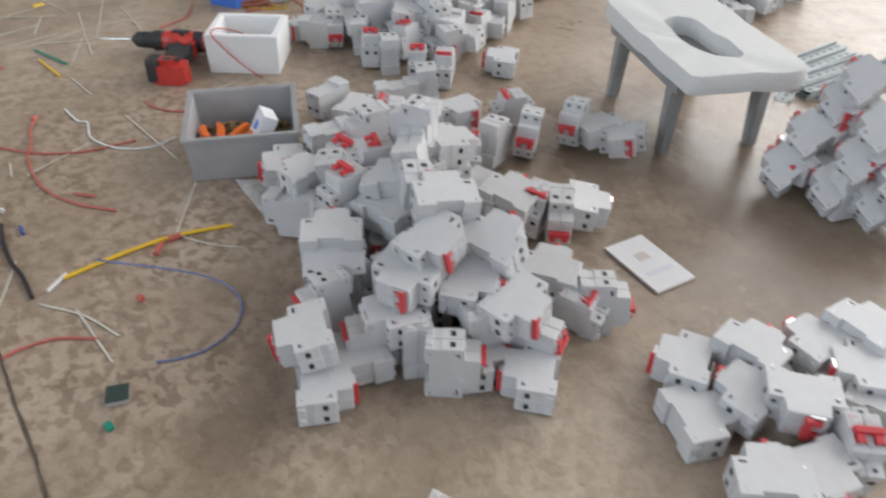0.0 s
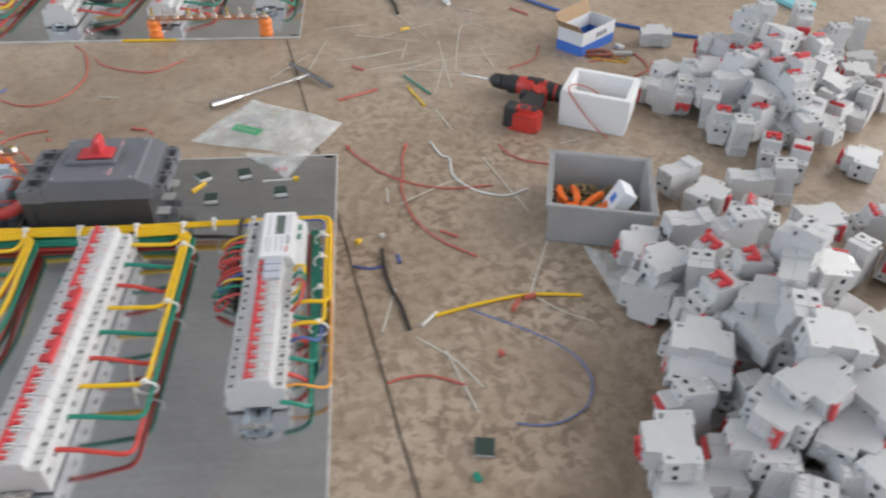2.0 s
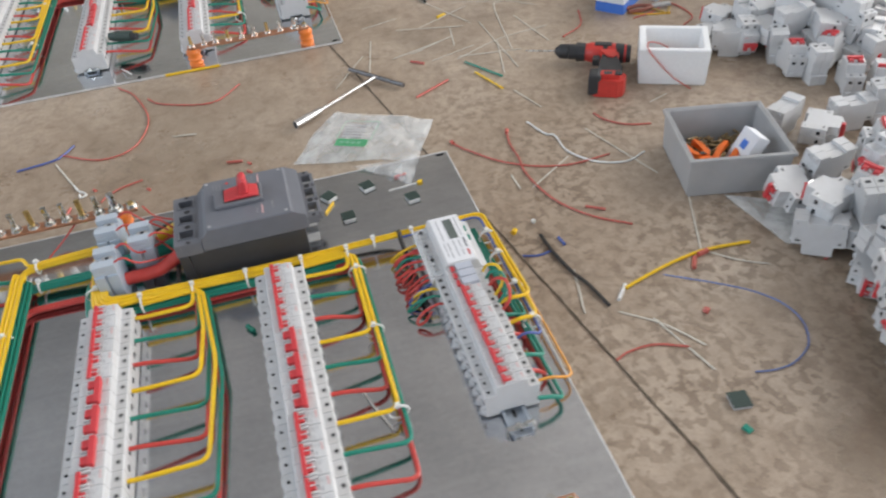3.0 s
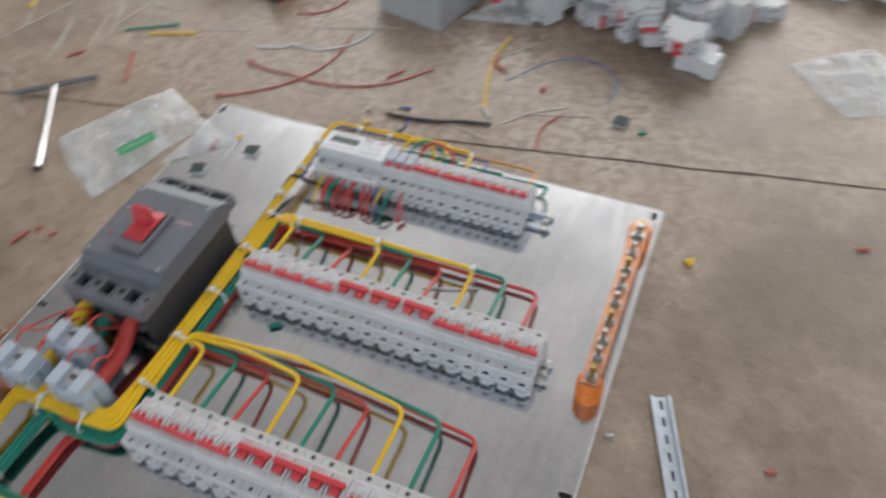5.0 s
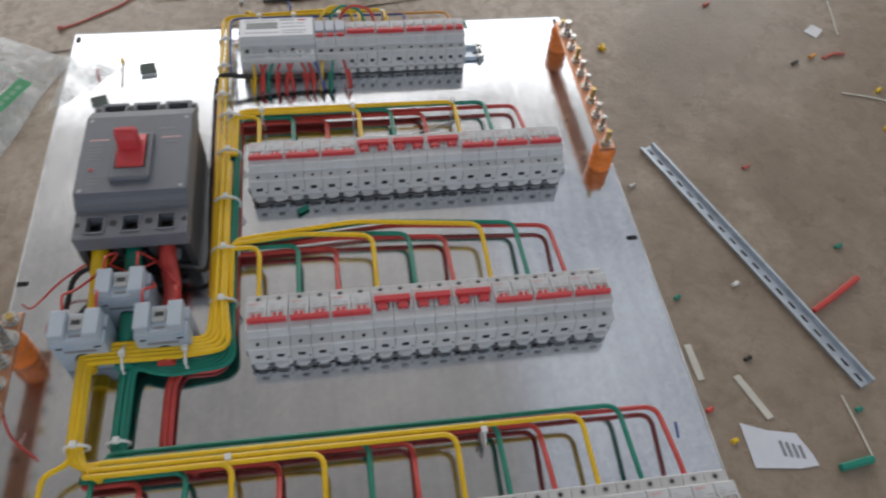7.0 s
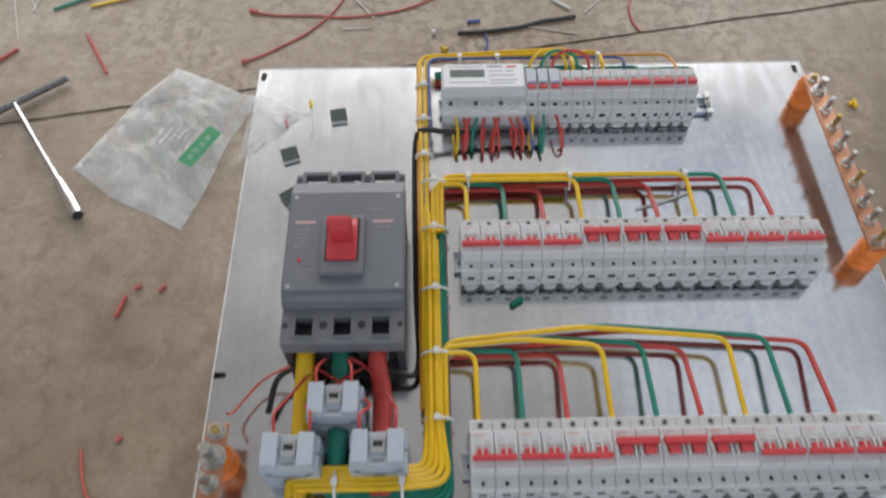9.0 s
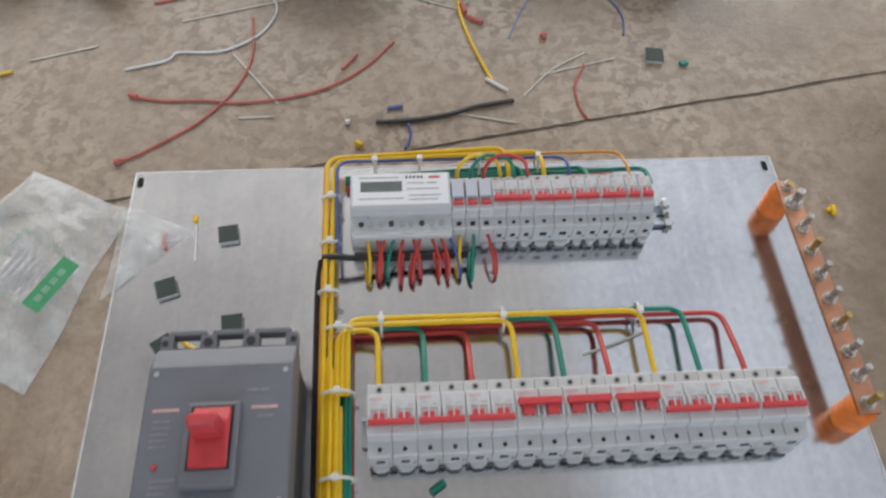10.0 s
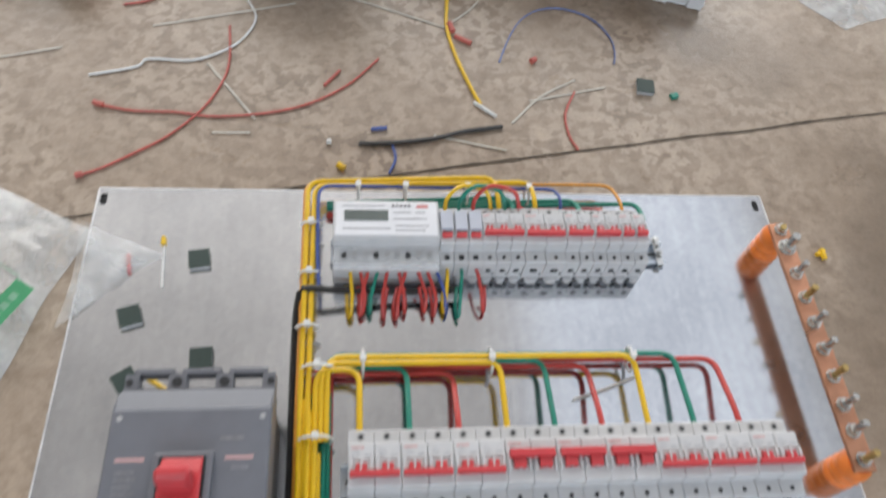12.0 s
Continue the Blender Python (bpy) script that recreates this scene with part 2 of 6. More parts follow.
PRINT_PALE = mat("faded_print", (0.40, 0.40, 0.42), 0.5, vary=0.2, scale=300)
PRINT_ROSE = mat("faded_red_print", (0.62, 0.38, 0.37), 0.5, vary=0.1, scale=300)
RAIL = mat("passivated_rail_steel", (0.54, 0.59, 0.65), 0.40, 0.75, vary=0.12, scale=60, rough_vary=0.3)
# near black: the shade under the breaker cover is in this colour
BASE_DARK = mat("base_shade_and_dark_label", (0.045, 0.046, 0.05), 0.5, vary=0.1, scale=60, bump=0.06, bump_scale=700)
COPPER = mat("copper", (0.64, 0.33, 0.21), 0.38, 1.0, vary=0.18, scale=35, dirt=(0.32, 0.14, 0.08), dirt_scale=18, dirt_amount=0.5, rough_vary=0.4)
ORANGE = mat("insulator_resin", (0.78, 0.20, 0.03), 0.35, vary=0.1, scale=60)
GREY_CASE = mat("grey_case", (0.150, 0.155, 0.175), 0.42, vary=0.06, scale=50, bump=0.06, bump_scale=700)
GREY_COVER = mat("grey_cover", (0.150, 0.157, 0.180), 0.42, vary=0.05, scale=50, bump=0.06, bump_scale=700)
YELLOW = mat("yellow_insulation", (0.80, 0.50, 0.015), 0.35, vary=0.06, scale=60)
GREEN = mat("green_insulation", (0.012, 0.22, 0.155), 0.38, vary=0.08, scale=60)
RED_WIRE = mat("red_insulation", (0.55, 0.06, 0.05), 0.38, vary=0.08, scale=60)
RED_OLD = mat("dusty_red_insulation", (0.48, 0.11, 0.085), 0.5, vary=0.14, scale=90)
BLUE = mat("blue_insulation", (0.07, 0.11, 0.33), 0.4, vary=0.1, scale=60)
BLUE_DUSTY = mat("dusty_blue_insulation", (0.13, 0.17, 0.34), 0.5, vary=0.2, scale=60)
BLACK = mat("black_spiral_wrap", (0.025, 0.024, 0.024), 0.4, vary=0.3, scale=140, bump=0.4, bump_scale=250)
TAN = mat("orange_yellow_insulation", (0.75, 0.33, 0.05), 0.4, vary=0.08, scale=60)
NYLON = mat("white_nylon", (0.72, 0.72, 0.70), 0.35, vary=0.05, scale=80)
CREAM = mat("cut_tie_nylon", (0.58, 0.55, 0.48), 0.45, vary=0.12, scale=60)
FOAM_BOX = mat("white_bead_foam", (0.80, 0.80, 0.80), 0.7, vary=0.03, scale=160, bump=0.4, bump_scale=300)
FOAM = mat("white_foam", (0.62, 0.62, 0.61), 0.8, vary=0.03, scale=120, bump=0.5, bump_scale=260)
BIN = mat("grey_bin_plastic", (0.37, 0.37, 0.375), 0.45, vary=0.07, scale=25, dirt=(0.42, 0.40, 0.37), dirt_scale=14, dirt_amount=0.35)
CT_SHELL = mat("ct_plastic", (0.39, 0.46, 0.54), 0.35, vary=0.03, scale=60)
CT_TOP = mat("ct_white_plastic", (0.44, 0.49, 0.55), 0.35, vary=0.03, scale=60)
FUSE = mat("fuse_drawer", (0.46, 0.48, 0.54), 0.4, vary=0.03, scale=60)
PAPER = mat("white_paper", (0.74, 0.74, 0.75), 0.7, vary=0.03, scale=60)
LCD = mat("lcd_glass", (0.13, 0.15, 0.14), 0.15, vary=0.1, scale=50)
METER_W = mat("meter_label", (0.75, 0.75, 0.77), 0.35, vary=0.02, scale=60)
CHIP_TOP = mat("dark_green_pad", (0.028, 0.05, 0.042), 0.6, vary=0.15, scale=200)
DRILL_RED = mat("drill_red", (0.55, 0.045, 0.035), 0.4, vary=0.1, scale=60, dirt=(0.2, 0.05, 0.04), dirt_scale=25, dirt_amount=0.4)
DRILL_BLACK = mat("drill_black", (0.03, 0.03, 0.032), 0.55, vary=0.2, scale=90, bump=0.2, bump_scale=400)
KNURL = mat("knurled_steel", (0.20, 0.20, 0.21), 0.4, 1.0, vary=0.3, scale=200, bump=0.5, bump_scale=900)
CHROME = mat("chromed_steel", (0.68, 0.68, 0.68), 0.18, 1.0, vary=0.1, scale=60, rough_vary=0.5)
CARD_W = mat("printed_card_white", (0.66, 0.67, 0.70), 0.6, vary=0.03, scale=50)
CARD_B = mat("printed_card_blue", (0.05, 0.16, 0.55), 0.55, vary=0.05, scale=50)
CARD_K = mat("raw_card", (0.36, 0.24, 0.14), 0.8, vary=0.1, scale=80)
CYAN = mat("cyan_sheet", (0.22, 0.55, 0.60), 0.5, vary=0.05, scale=40)
RAIL_DULL = mat("dull_rail_offcut", (0.34, 0.37, 0.38), 0.55, 0.3, vary=0.2, scale=40)
LEG = mat("worn_grey_leg", (0.26, 0.27, 0.27), 0.5, vary=0.12, scale=30, dirt=(0.16, 0.12, 0.09), dirt_scale=14, dirt_amount=0.6)
STOOL = mat("grey_painted_stool", (0.42, 0.45, 0.46), 0.5, vary=0.08, scale=30, dirt=(0.30, 0.29, 0.27), dirt_scale=12, dirt_amount=0.4)
COIL_BLUE = mat("blue_cable", (0.035, 0.11, 0.36), 0.4, vary=0.12, scale=40)
HANDLE_Y = mat("yellow_grip", (0.72, 0.40, 0.02), 0.45, vary=0.1, scale=60)
ORANGE_GRIP = mat("orange_grip", (0.80, 0.16, 0.02), 0.4, vary=0.1, scale=60)
BRASS = mat("brass_screws", (0.55, 0.40, 0.16), 0.35, 1.0, vary=0.3, scale=200)
TAG = mat("tag_paper", (0.64, 0.65, 0.70), 0.6, vary=0.03, scale=60)


def film_mat(name, tint, alpha):
    m = bpy.data.materials.new(name)
    m.use_nodes = True
    n, l = m.node_tree.nodes, m.node_tree.links
    b = n["Principled BSDF"]
    b.inputs["Base Color"].default_value = (*tint, 1)
    b.inputs["Roughness"].default_value = 0.16
    co = n.new("ShaderNodeTexCoord")
    t = n.new("ShaderNodeTexNoise")
    t.inputs["Scale"].default_value, t.inputs["Detail"].default_value = 22, 6
    l.new(co.outputs["Object"], t.inputs["Vector"])
    r = n.new("ShaderNodeMapRange")
    r.inputs["From Min"].default_value, r.inputs["From Max"].default_value = 0.35, 0.7
    r.inputs["To Min"].default_value, r.inputs["To Max"].default_value = alpha - 0.14, alpha + 0.18
    l.new(t.outputs["Fac"], r.inputs["Value"])
    l.new(r.outputs[0], b.inputs["Alpha"])
    bp = n.new("ShaderNodeBump")
    bp.inputs["Strength"].default_value, bp.inputs["Distance"].default_value = 0.9, 0.010
    l.new(t.outputs["Fac"], bp.inputs["Height"])
    l.new(bp.outputs[0], b.inputs["Normal"])
    return m


FILM = film_mat("clear_bag_film", (0.86, 0.87, 0.86), 0.36)
HAZE = film_mat("thin_bag_film", (0.86, 0.87, 0.86), 0.18)
CLEAR = film_mat("clear_cover", (0.75, 0.77, 0.78), 0.30)


# ---------------------------------------------------------------- builders
def mesh_of(name, bm, material, smooth=False):
    me = bpy.data.meshes.new(name)
    bmesh.ops.recalc_face_normals(bm, faces=bm.faces)
    bm.to_mesh(me)
    bm.free()
    me.materials.append(material)
    if smooth:
        me.shade_smooth()
        me.set_sharp_from_angle(angle=radians(40))
    return me


def part(name, bm, material, parent, label="", smooth=False):
    ob = new(name, bm if isinstance(bm, bpy.types.Mesh) else mesh_of(name, bm, material, smooth))
    ob.parent = parent
    return tagged(ob, label)


def single(name, bm, material, label, category, group="", kind="", smooth=False, at=None):
    ob = new(name, bm if isinstance(bm, bpy.types.Mesh) else mesh_of(name, bm, material, smooth))
    if at is not None:
        ob.matrix_world = at
    return tagged(ob, label, category, group, kind)


def thing(name, m, label, category, group=""):
    ob = new(name)
    ob.empty_display_size = 0.02
    ob.matrix_world = m
    return tagged(ob, label, category, group)


def box(bm, x0, x1, y0, y1, z0, z1, bevel=0.0, m=None):
    r = bmesh.ops.create_cube(bm, size=1.0)
    vs = r["verts"]
    for v in vs:
        v.co = Vector(((x0 + x1) / 2 + v.co.x * (x1 - x0), (y0 + y1) / 2 + v.co.y * (y1 - y0), (z0 + z1) / 2 + v.co.z * (z1 - z0)))
    if bevel:
        edges = list({e for v in vs for e in v.link_edges})
        r = bmesh.ops.bevel(bm, geom=edges, offset=bevel, segments=2, affect="EDGES", profile=0.6)
        vs = list({v for f in r["faces"] for v in f.verts} | {v for v in vs if v.is_valid})
    if m is not None:
        bmesh.ops.transform(bm, matrix=m, verts=[v for v in vs if v.is_valid])
    return vs


def boxed(*a, **k):
    bm = bmesh.new()
    box(bm, *a, **k)
    return bm


def prism(bm, outline, x0, x1, bevel=0.0):
    """An outline in (y, z), swept from x0 to x1."""
    a = [bm.verts.new((x0, y, z)) for y, z in outline]
    b = [bm.verts.new((x1, y, z)) for y, z in outline]
    faces = [bm.faces.new(a), bm.faces.new(b[::-1])]
    for i in range(len(outline)):
        j = (i + 1) % len(outline)
        faces.append(bm.faces.new((a[i], b[i], b[j], a[j])))
    if bevel:
        edges = [e for f in faces[:2] for e in f.edges]
        bmesh.ops.bevel(bm, geom=edges, offset=bevel, segments=1, affect="EDGES")


def slab(bm, outline, z0, z1, bevel=0.0):
    """An outline in (x, y), raised from z0 to z1."""
    a = [bm.verts.new((x, y, z0)) for x, y in outline]
    b = [bm.verts.new((x, y, z1)) for x, y in outline]
    faces = [bm.faces.new(a[::-1]), bm.faces.new(b)]
    for i in range(len(outline)):
        j = (i + 1) % len(outline)
        bm.faces.new((a[i], a[j], b[j], b[i]))
    if bevel:
        bmesh.ops.bevel(bm, geom=list(faces[1].edges), offset=bevel, segments=2, affect="EDGES")


def rod(bm, a, b, r0, r1=None, seg=12, caps=True):
    a, b = Vector(a), Vector(b)
    d = b - a
    m = Matrix.Translation((a + b) / 2) @ d.to_track_quat("Z", "Y").to_matrix().to_4x4()
    bmesh.ops.create_cone(bm, cap_ends=caps, segments=seg, radius1=r0, radius2=r0 if r1 is None else r1, depth=d.length, matrix=m)


def glide(points, steps=6):
    """A smooth line through the points."""
    p = [Vector(q) for q in points]
    if len(p) < 3:
        return p
    p = [2 * p[0] - p[1], *p, 2 * p[-1] - p[-2]]
    out = []
    for i in range(1, len(p) - 2):
        for s in range(steps):
            t = s / steps
            out.append(0.5 * ((2 * p[i]) + (p[i + 1] - p[i - 1]) * t + (2 * p[i - 1] - 5 * p[i] + 4 * p[i + 1] - p[i + 2]) * t * t + (3 * p[i] - p[i - 1] - 3 * p[i + 1] + p[i + 2]) * t ** 3))
    return out + [p[-2]]


def bent(points, radius, steps=5):
    """A line with straight runs and rounded corners of that radius."""
    p = [Vector(q) for q in points]
    out = [p[0]]
    for a, b, c in zip(p, p[1:], p[2:]):
        u, w = (a - b), (c - b)
        r = min(radius, u.length * 0.48, w.length * 0.48)
        s, e = b + u.normalized() * r, b + w.normalized() * r
        for i in range(steps + 1):
            t = i / steps
            out.append((1 - t) ** 2 * s + 2 * t * (1 - t) * b + t * t * e)
    return out + [p[-1]]


def tube(bm, line, r, seg=8, flat=1.0):
    """A round (or flattened) cable along a line of points."""
    rings, n = [], len(line)
    ref = Vector((0, 0, 1))
    for i, c in enumerate(line):
        d = (line[min(i + 1, n - 1)] - line[max(i - 1, 0)])
        d = d.normalized() if d.length > 1e-9 else Vector((1, 0, 0))
        up = ref if abs(d.z) < 0.93 else Vector((0, 1, 0))
        side = d.cross(up).normalized()
        over = side.cross(d).normalized()
        rings.append([bm.verts.new(c + side * r * math.cos(2 * math.pi * k / seg) + over * r * flat * math.sin(2 * math.pi * k / seg)) for k in range(seg)])
    for a, b in zip(rings, rings[1:]):
        for k in range(seg):
            bm.faces.new((a[k], a[(k + 1) % seg], b[(k + 1) % seg], b[k]))
    bm.faces.new(rings[0][::-1])
    bm.faces.new(rings[-1])


def ribbed(line, r, step=0.0028):
    """A spiral-wrapped lead: short turns, thick and thin by turns."""
    pts, left = [Vector(line[0])], step
    for a, b in zip(line, line[1:]):
        a, b = Vector(a), Vector(b)
        while (b - a).length > left:
            a = a + (b - a).normalized() * left
            pts.append(a)
            left = step
        left -= (b - a).length
    bm = bmesh.new()
    for i, (a, b) in enumerate(zip(pts, pts[1:])):
        rod(bm, a, b + (b - a) * 0.15, r if i % 2 else r * 0.78, r * 0.92 if i % 2 else r * 0.78, 8, False)
    return bm


def cable(line, r, seg=8, flat=1.0):
    bm = bmesh.new()
    tube(bm, line, r, seg, flat)
    return bm


# ---------------------------------------------------------------- the hall
single("floor", boxed(-13.2, 11.7, -9.7, 9.2, -0.2, 0), CONCRETE, "bare brown-grey concrete workshop floor with stains and painted shade", "floor", kind="structure")
bm = bmesh.new()
for x0, x1, y0, y1 in ((-13.2, 2.7, -9.7, 9.2), (6.7, 11.7, -9.7, 9.2), (2.7, 6.7, -9.7, 0.4), (2.7, 6.7, 7.6, 9.2)):
    box(bm, x0, x1, y0, y1, 8.5, 8.65)
single("ceiling", bm, CEIL, "dusty sheet roof of the workshop with a roof light", "ceiling", kind="structure")


def wall_with_opening(name, axis, at, lo, hi, o0, o1, z0, z1, label):
    top, bm = 8.5, bmesh.new()
    for a0, a1, b0, b1 in ((lo, o0, 0, top), (o1, hi, 0, top), (o0, o1, z1, top), (o0, o1, 0, z0)):
        if a1 - a0 > 0.01 and b1 - b0 > 0.01:
            if axis == "y":
                box(bm, a0, a1, at - 0.1, at + 0.1, b0, b1)
            else:
                box(bm, at - 0.1, at + 0.1, a0, a1, b0, b1)
    single(name, bm, WALL, label, "wall", kind="structure")


wall_with_opening("wall_north", "y", 9.0, -13, 11.4, -9.0, 9.0, 0.0, 8.4, "plastered workshop wall with a wide open gate")
wall_with_opening("wall_south", "y", -9.5, -13, 11.4, -9.0, 9.0, 2.6, 6.6, "plastered workshop wall, out of view, with an assumed long window band")
# this east window band is made up to hold the added fill lamp
wall_with_opening("wall_east", "x", 11.5, -9.4, 8.9, -7.5, 7.5, 2.6, 6.6, "plastered workshop wall, out of view, with an assumed long window band")
wall_with_opening("wall_west", "x", -13.0, -9.4, 8.9, 8.9, 8.9, 8.5, 8.5, "plain plastered workshop wall")


def joint(name, a, b, w):
    """A narrow broken groove, filled with dirt, from a to b."""
    a, b = Vector((*a, 0)), Vector((*b, 0))
    d = (b - a).normalized()
    s = Vector((-d.y, d.x, 0))
    n = int((b - a).length / 0.012)
    bm = bmesh.new()
    rows = []
    for i in range(n + 1):
        c = a + d * (i * (b - a).length / n)
        off = 0.004 * noise.noise((c.x * 7, c.y * 7, 3)) + 0.0015 * noise.noise((c.x * 60, c.y * 60, 1))
        half = w * (0.5 + 0.35 * noise.noise((c.x * 40, c.y * 40, 9)))
        rows.append([bm.verts.new(c + s * (off + k * half) + Vector((0, 0, 0.0012))) for k in (-1, 1)])
    for p, q in zip(rows, rows[1:]):
        bm.faces.new((p[0], p[1], q[1], q[0]))
    single(name, bm, CRACK, "dirt-filled joint between concrete floor slabs", "floor joint", kind="structure")


joint("trim_joint_long", (-3.2, -0.615), (2.9, 0.480), 0.0036)
joint("trim_joint_cross", (1.990, 1.31), (0.936, -2.4), 0.006)


# ---------------------------------------------------------------- breakers
def pole_outline(half, shelf, nose):
    return [(-half, -0.0025), (-half, shelf - 0.0015), (-half + 0.0015, shelf), (-0.0240, shelf), (-0.0232, shelf + 0.001), (-0.0225, nose - 0.0015), (-0.0210, nose), (0.0210, nose), (0.0225, nose - 0.0015),
            (0.0236, shelf + 0.001), (0.0245, shelf), (half - 0.0015, shelf), (half, shelf - 0.0015), (half, -0.0025), (0.0190, -0.0025), (0.0190, 0.005), (-0.0190, 0.005), (-0.0190, -0.0025)]


def loose_outline(half, shelf, nose):
    """The notched side view of a modular breaker seen off its rail."""
    right = [(0.0222, nose), (0.0232, nose - 0.0010), (0.0238, shelf + 0.0010), (0.0246, shelf), (half - 0.0010, shelf), (half, shelf - 0.0010), (half, 0.0190), (half - 0.0014, 0.0180), (half - 0.0014, 0.0100), (half, 0.0090), (half, 0.0), (0.0180, 0.0), (0.0180, 0.0060)]
    left = [(-y, z) for y, z in right]
    left[-2:] = [(-0.0170, 0.0), (-0.0170, 0.0060)]
    return [*left[::-1], *right]


def breaker_body(poles, pitch, half=0.042, shelf=0.056, nose=0.074, loose=False):
    bm = bmesh.new()
    w = poles * pitch
    ahead = 0.0 if loose else 0.006
    for i in range(poles):
        x0 = -w / 2 + i * pitch
        prism(bm, (loose_outline if loose else pole_outline)(half, shelf, nose), x0 + 0.0002, x0 + pitch - 0.0002, 0.0007)
        # clip foot at the lower end and the label field
        if loose:
            box(bm, x0 + pitch * 0.30, x0 + pitch * 0.70, -half - 0.0030, -half + 0.002, 0.002, 0.009, 0.0008)
        else:
            slab(bm, [(x0 + pitch * a, -half - c) for a, c in ((0.14, -0.001), (0.86, -0.001), (0.82, 0.003), (0.66, 0.006), (0.34, 0.006), (0.18, 0.003))], 0.001, 0.0085, 0.0008)
        box(bm, x0 + pitch * 0.05, x0 + pitch * 0.95, -0.0005 + ahead, 0.0185, nose - 0.0002, nose + 0.0009)
        # low cheeks on both sides of the toggle
        for a, c in ((0.06, 0.16), (0.46, 0.54), (0.84, 0.94)):
            box(bm, x0 + pitch * a, x0 + pitch * c, -0.0165 + ahead, -0.0010 + ahead, nose - 0.0002, nose + 0.0040, 0.0006)
    rivet_start = len(bm.faces)
    if loose:
        for side in (-1, 1):
            for y, z in ((-0.0335, 0.036), (0.0335, 0.036), (-0.0335, 0.006), (0.0335, 0.006)):
                rod(bm, (side * (w / 2 - 0.0008), y, z), (side * (w / 2 + 0.0005), y, z), 0.0013, 0.0010, 8)
    slot_start = len(bm.faces)
    if loose:
        for side in (-1, 1):
            for y, z, a, c in ((0.0265, 0.0385, 0.0080, 0.0028), (-0.0345, 0.0385, 0.0050, 0.0022)):
                box(bm, side * w / 2 - 0.0004, side * w / 2 + 0.0004, y, y + a, z, z + c)
    bm.faces.ensure_lookup_table()
    for f in bm.faces[rivet_start:slot_start]:
        f.material_index = 1
    for f in bm.faces[slot_start:]:
        f.material_index = 2
    me = mesh_of("breaker_body", bm, SHELL)
    if loose:
        me.materials.append(CHROME)
        me.materials.append(DARK)
    return me


def toggle_mesh(poles, pitch, raised, z):
    """A red tie bar with one lug a pole; raised: thrown over, with the bar on the far side of the lugs."""
    bm = bmesh.new()
    w = poles * pitch
    if raised:
        box(bm, -w / 2 + 0.003, w / 2 - 0.003, -0.0045, 0.0035, z, z + 0.0095, 0.0010)
        for i in range(poles):
            x = -w / 2 + (i + 0.5) * pitch
            box(bm, x - pitch * 0.24, x + pitch * 0.24, -0.0145, -0.004, z, z + 0.0065, 0.0008)
    else:
        box(bm, -w / 2 + 0.002, w / 2 - 0.002, -0.0180, -0.0122, z - 0.001, z + 0.0066, 0.0010)
        for i in range(poles):
            x = -w / 2 + (i + 0.5) * pitch
            box(bm, x - pitch * 0.22, x + pitch * 0.22, -0.0125, -0.0050, z, z + 0.0036, 0.0008)
    return mesh_of("toggle", bm, RED)


def disc_mesh(r, material=None):
    bm = bmesh.new()
    rod(bm, (0, 0, -0.0008), (0, 0, 0.0007), r, seg=12)
    return mesh_of("terminal_screw", bm, material or DARK)


def well_mesh(sx, sy, sz, material=None):
    return mesh_of("wire_entry", boxed(-sx, sx, -sy, sy, -sz, sz), material or DARK)


def make_breaker(name, poles, pitch, label, group, raised=False, half=0.0405, shelf=0.041, nose=0.056, loose=False):
    root = thing(name, Matrix(), label, "circuit breaker", group)
    part("body", breaker_body(poles, pitch, half, shelf, nose, loose), None, root)
    part("toggle", toggle_mesh(poles, pitch, raised, nose), None, root, "red tie-bar toggle").location = (0, 0 if loose else 0.006, 0)
    # wells and entries are not cut: dark plates hold their inner shade
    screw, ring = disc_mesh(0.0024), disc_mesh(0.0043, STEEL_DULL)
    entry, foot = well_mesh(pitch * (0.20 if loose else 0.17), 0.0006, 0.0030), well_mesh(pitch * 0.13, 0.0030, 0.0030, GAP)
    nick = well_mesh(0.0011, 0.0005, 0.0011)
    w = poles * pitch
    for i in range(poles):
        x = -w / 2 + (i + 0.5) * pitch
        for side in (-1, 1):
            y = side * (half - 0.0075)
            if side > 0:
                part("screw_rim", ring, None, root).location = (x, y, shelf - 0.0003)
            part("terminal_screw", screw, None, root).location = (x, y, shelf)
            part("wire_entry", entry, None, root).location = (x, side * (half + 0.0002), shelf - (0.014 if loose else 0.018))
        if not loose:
            # a dark block paints the shaded gap beside each clip foot
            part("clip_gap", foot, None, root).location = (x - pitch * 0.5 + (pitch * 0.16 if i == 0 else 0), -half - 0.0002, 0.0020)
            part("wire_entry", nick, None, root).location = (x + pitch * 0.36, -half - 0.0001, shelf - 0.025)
    prints = bmesh.new()
    for i in range(poles):
        x = -w / 2 + (i + 0.5) * pitch
        for k in range(3):
            box(prints, x - pitch * 0.33, x - pitch * (0.12 - 0.1 * (k % 2)), 0.0080 + 0.003 * k, 0.0088 + 0.003 * k, nose + 0.0009, nose + 0.0011)
        box(prints, x + pitch * 0.12, x + pitch * 0.36, 0.0085, 0.0100, nose + 0.0009, nose + 0.0011)
    part("print", prints, PRINT_PALE, root, "grey printed ratings")
    bm = boxed(-w / 2 + pitch * 0.12, -w / 2 + pitch * 0.62, 0.0160, 0.0180, nose + 0.0009, nose + 0.0011)
    part("maker_mark", bm, PRINT_ROSE, root, "small red printed mark")
    return root


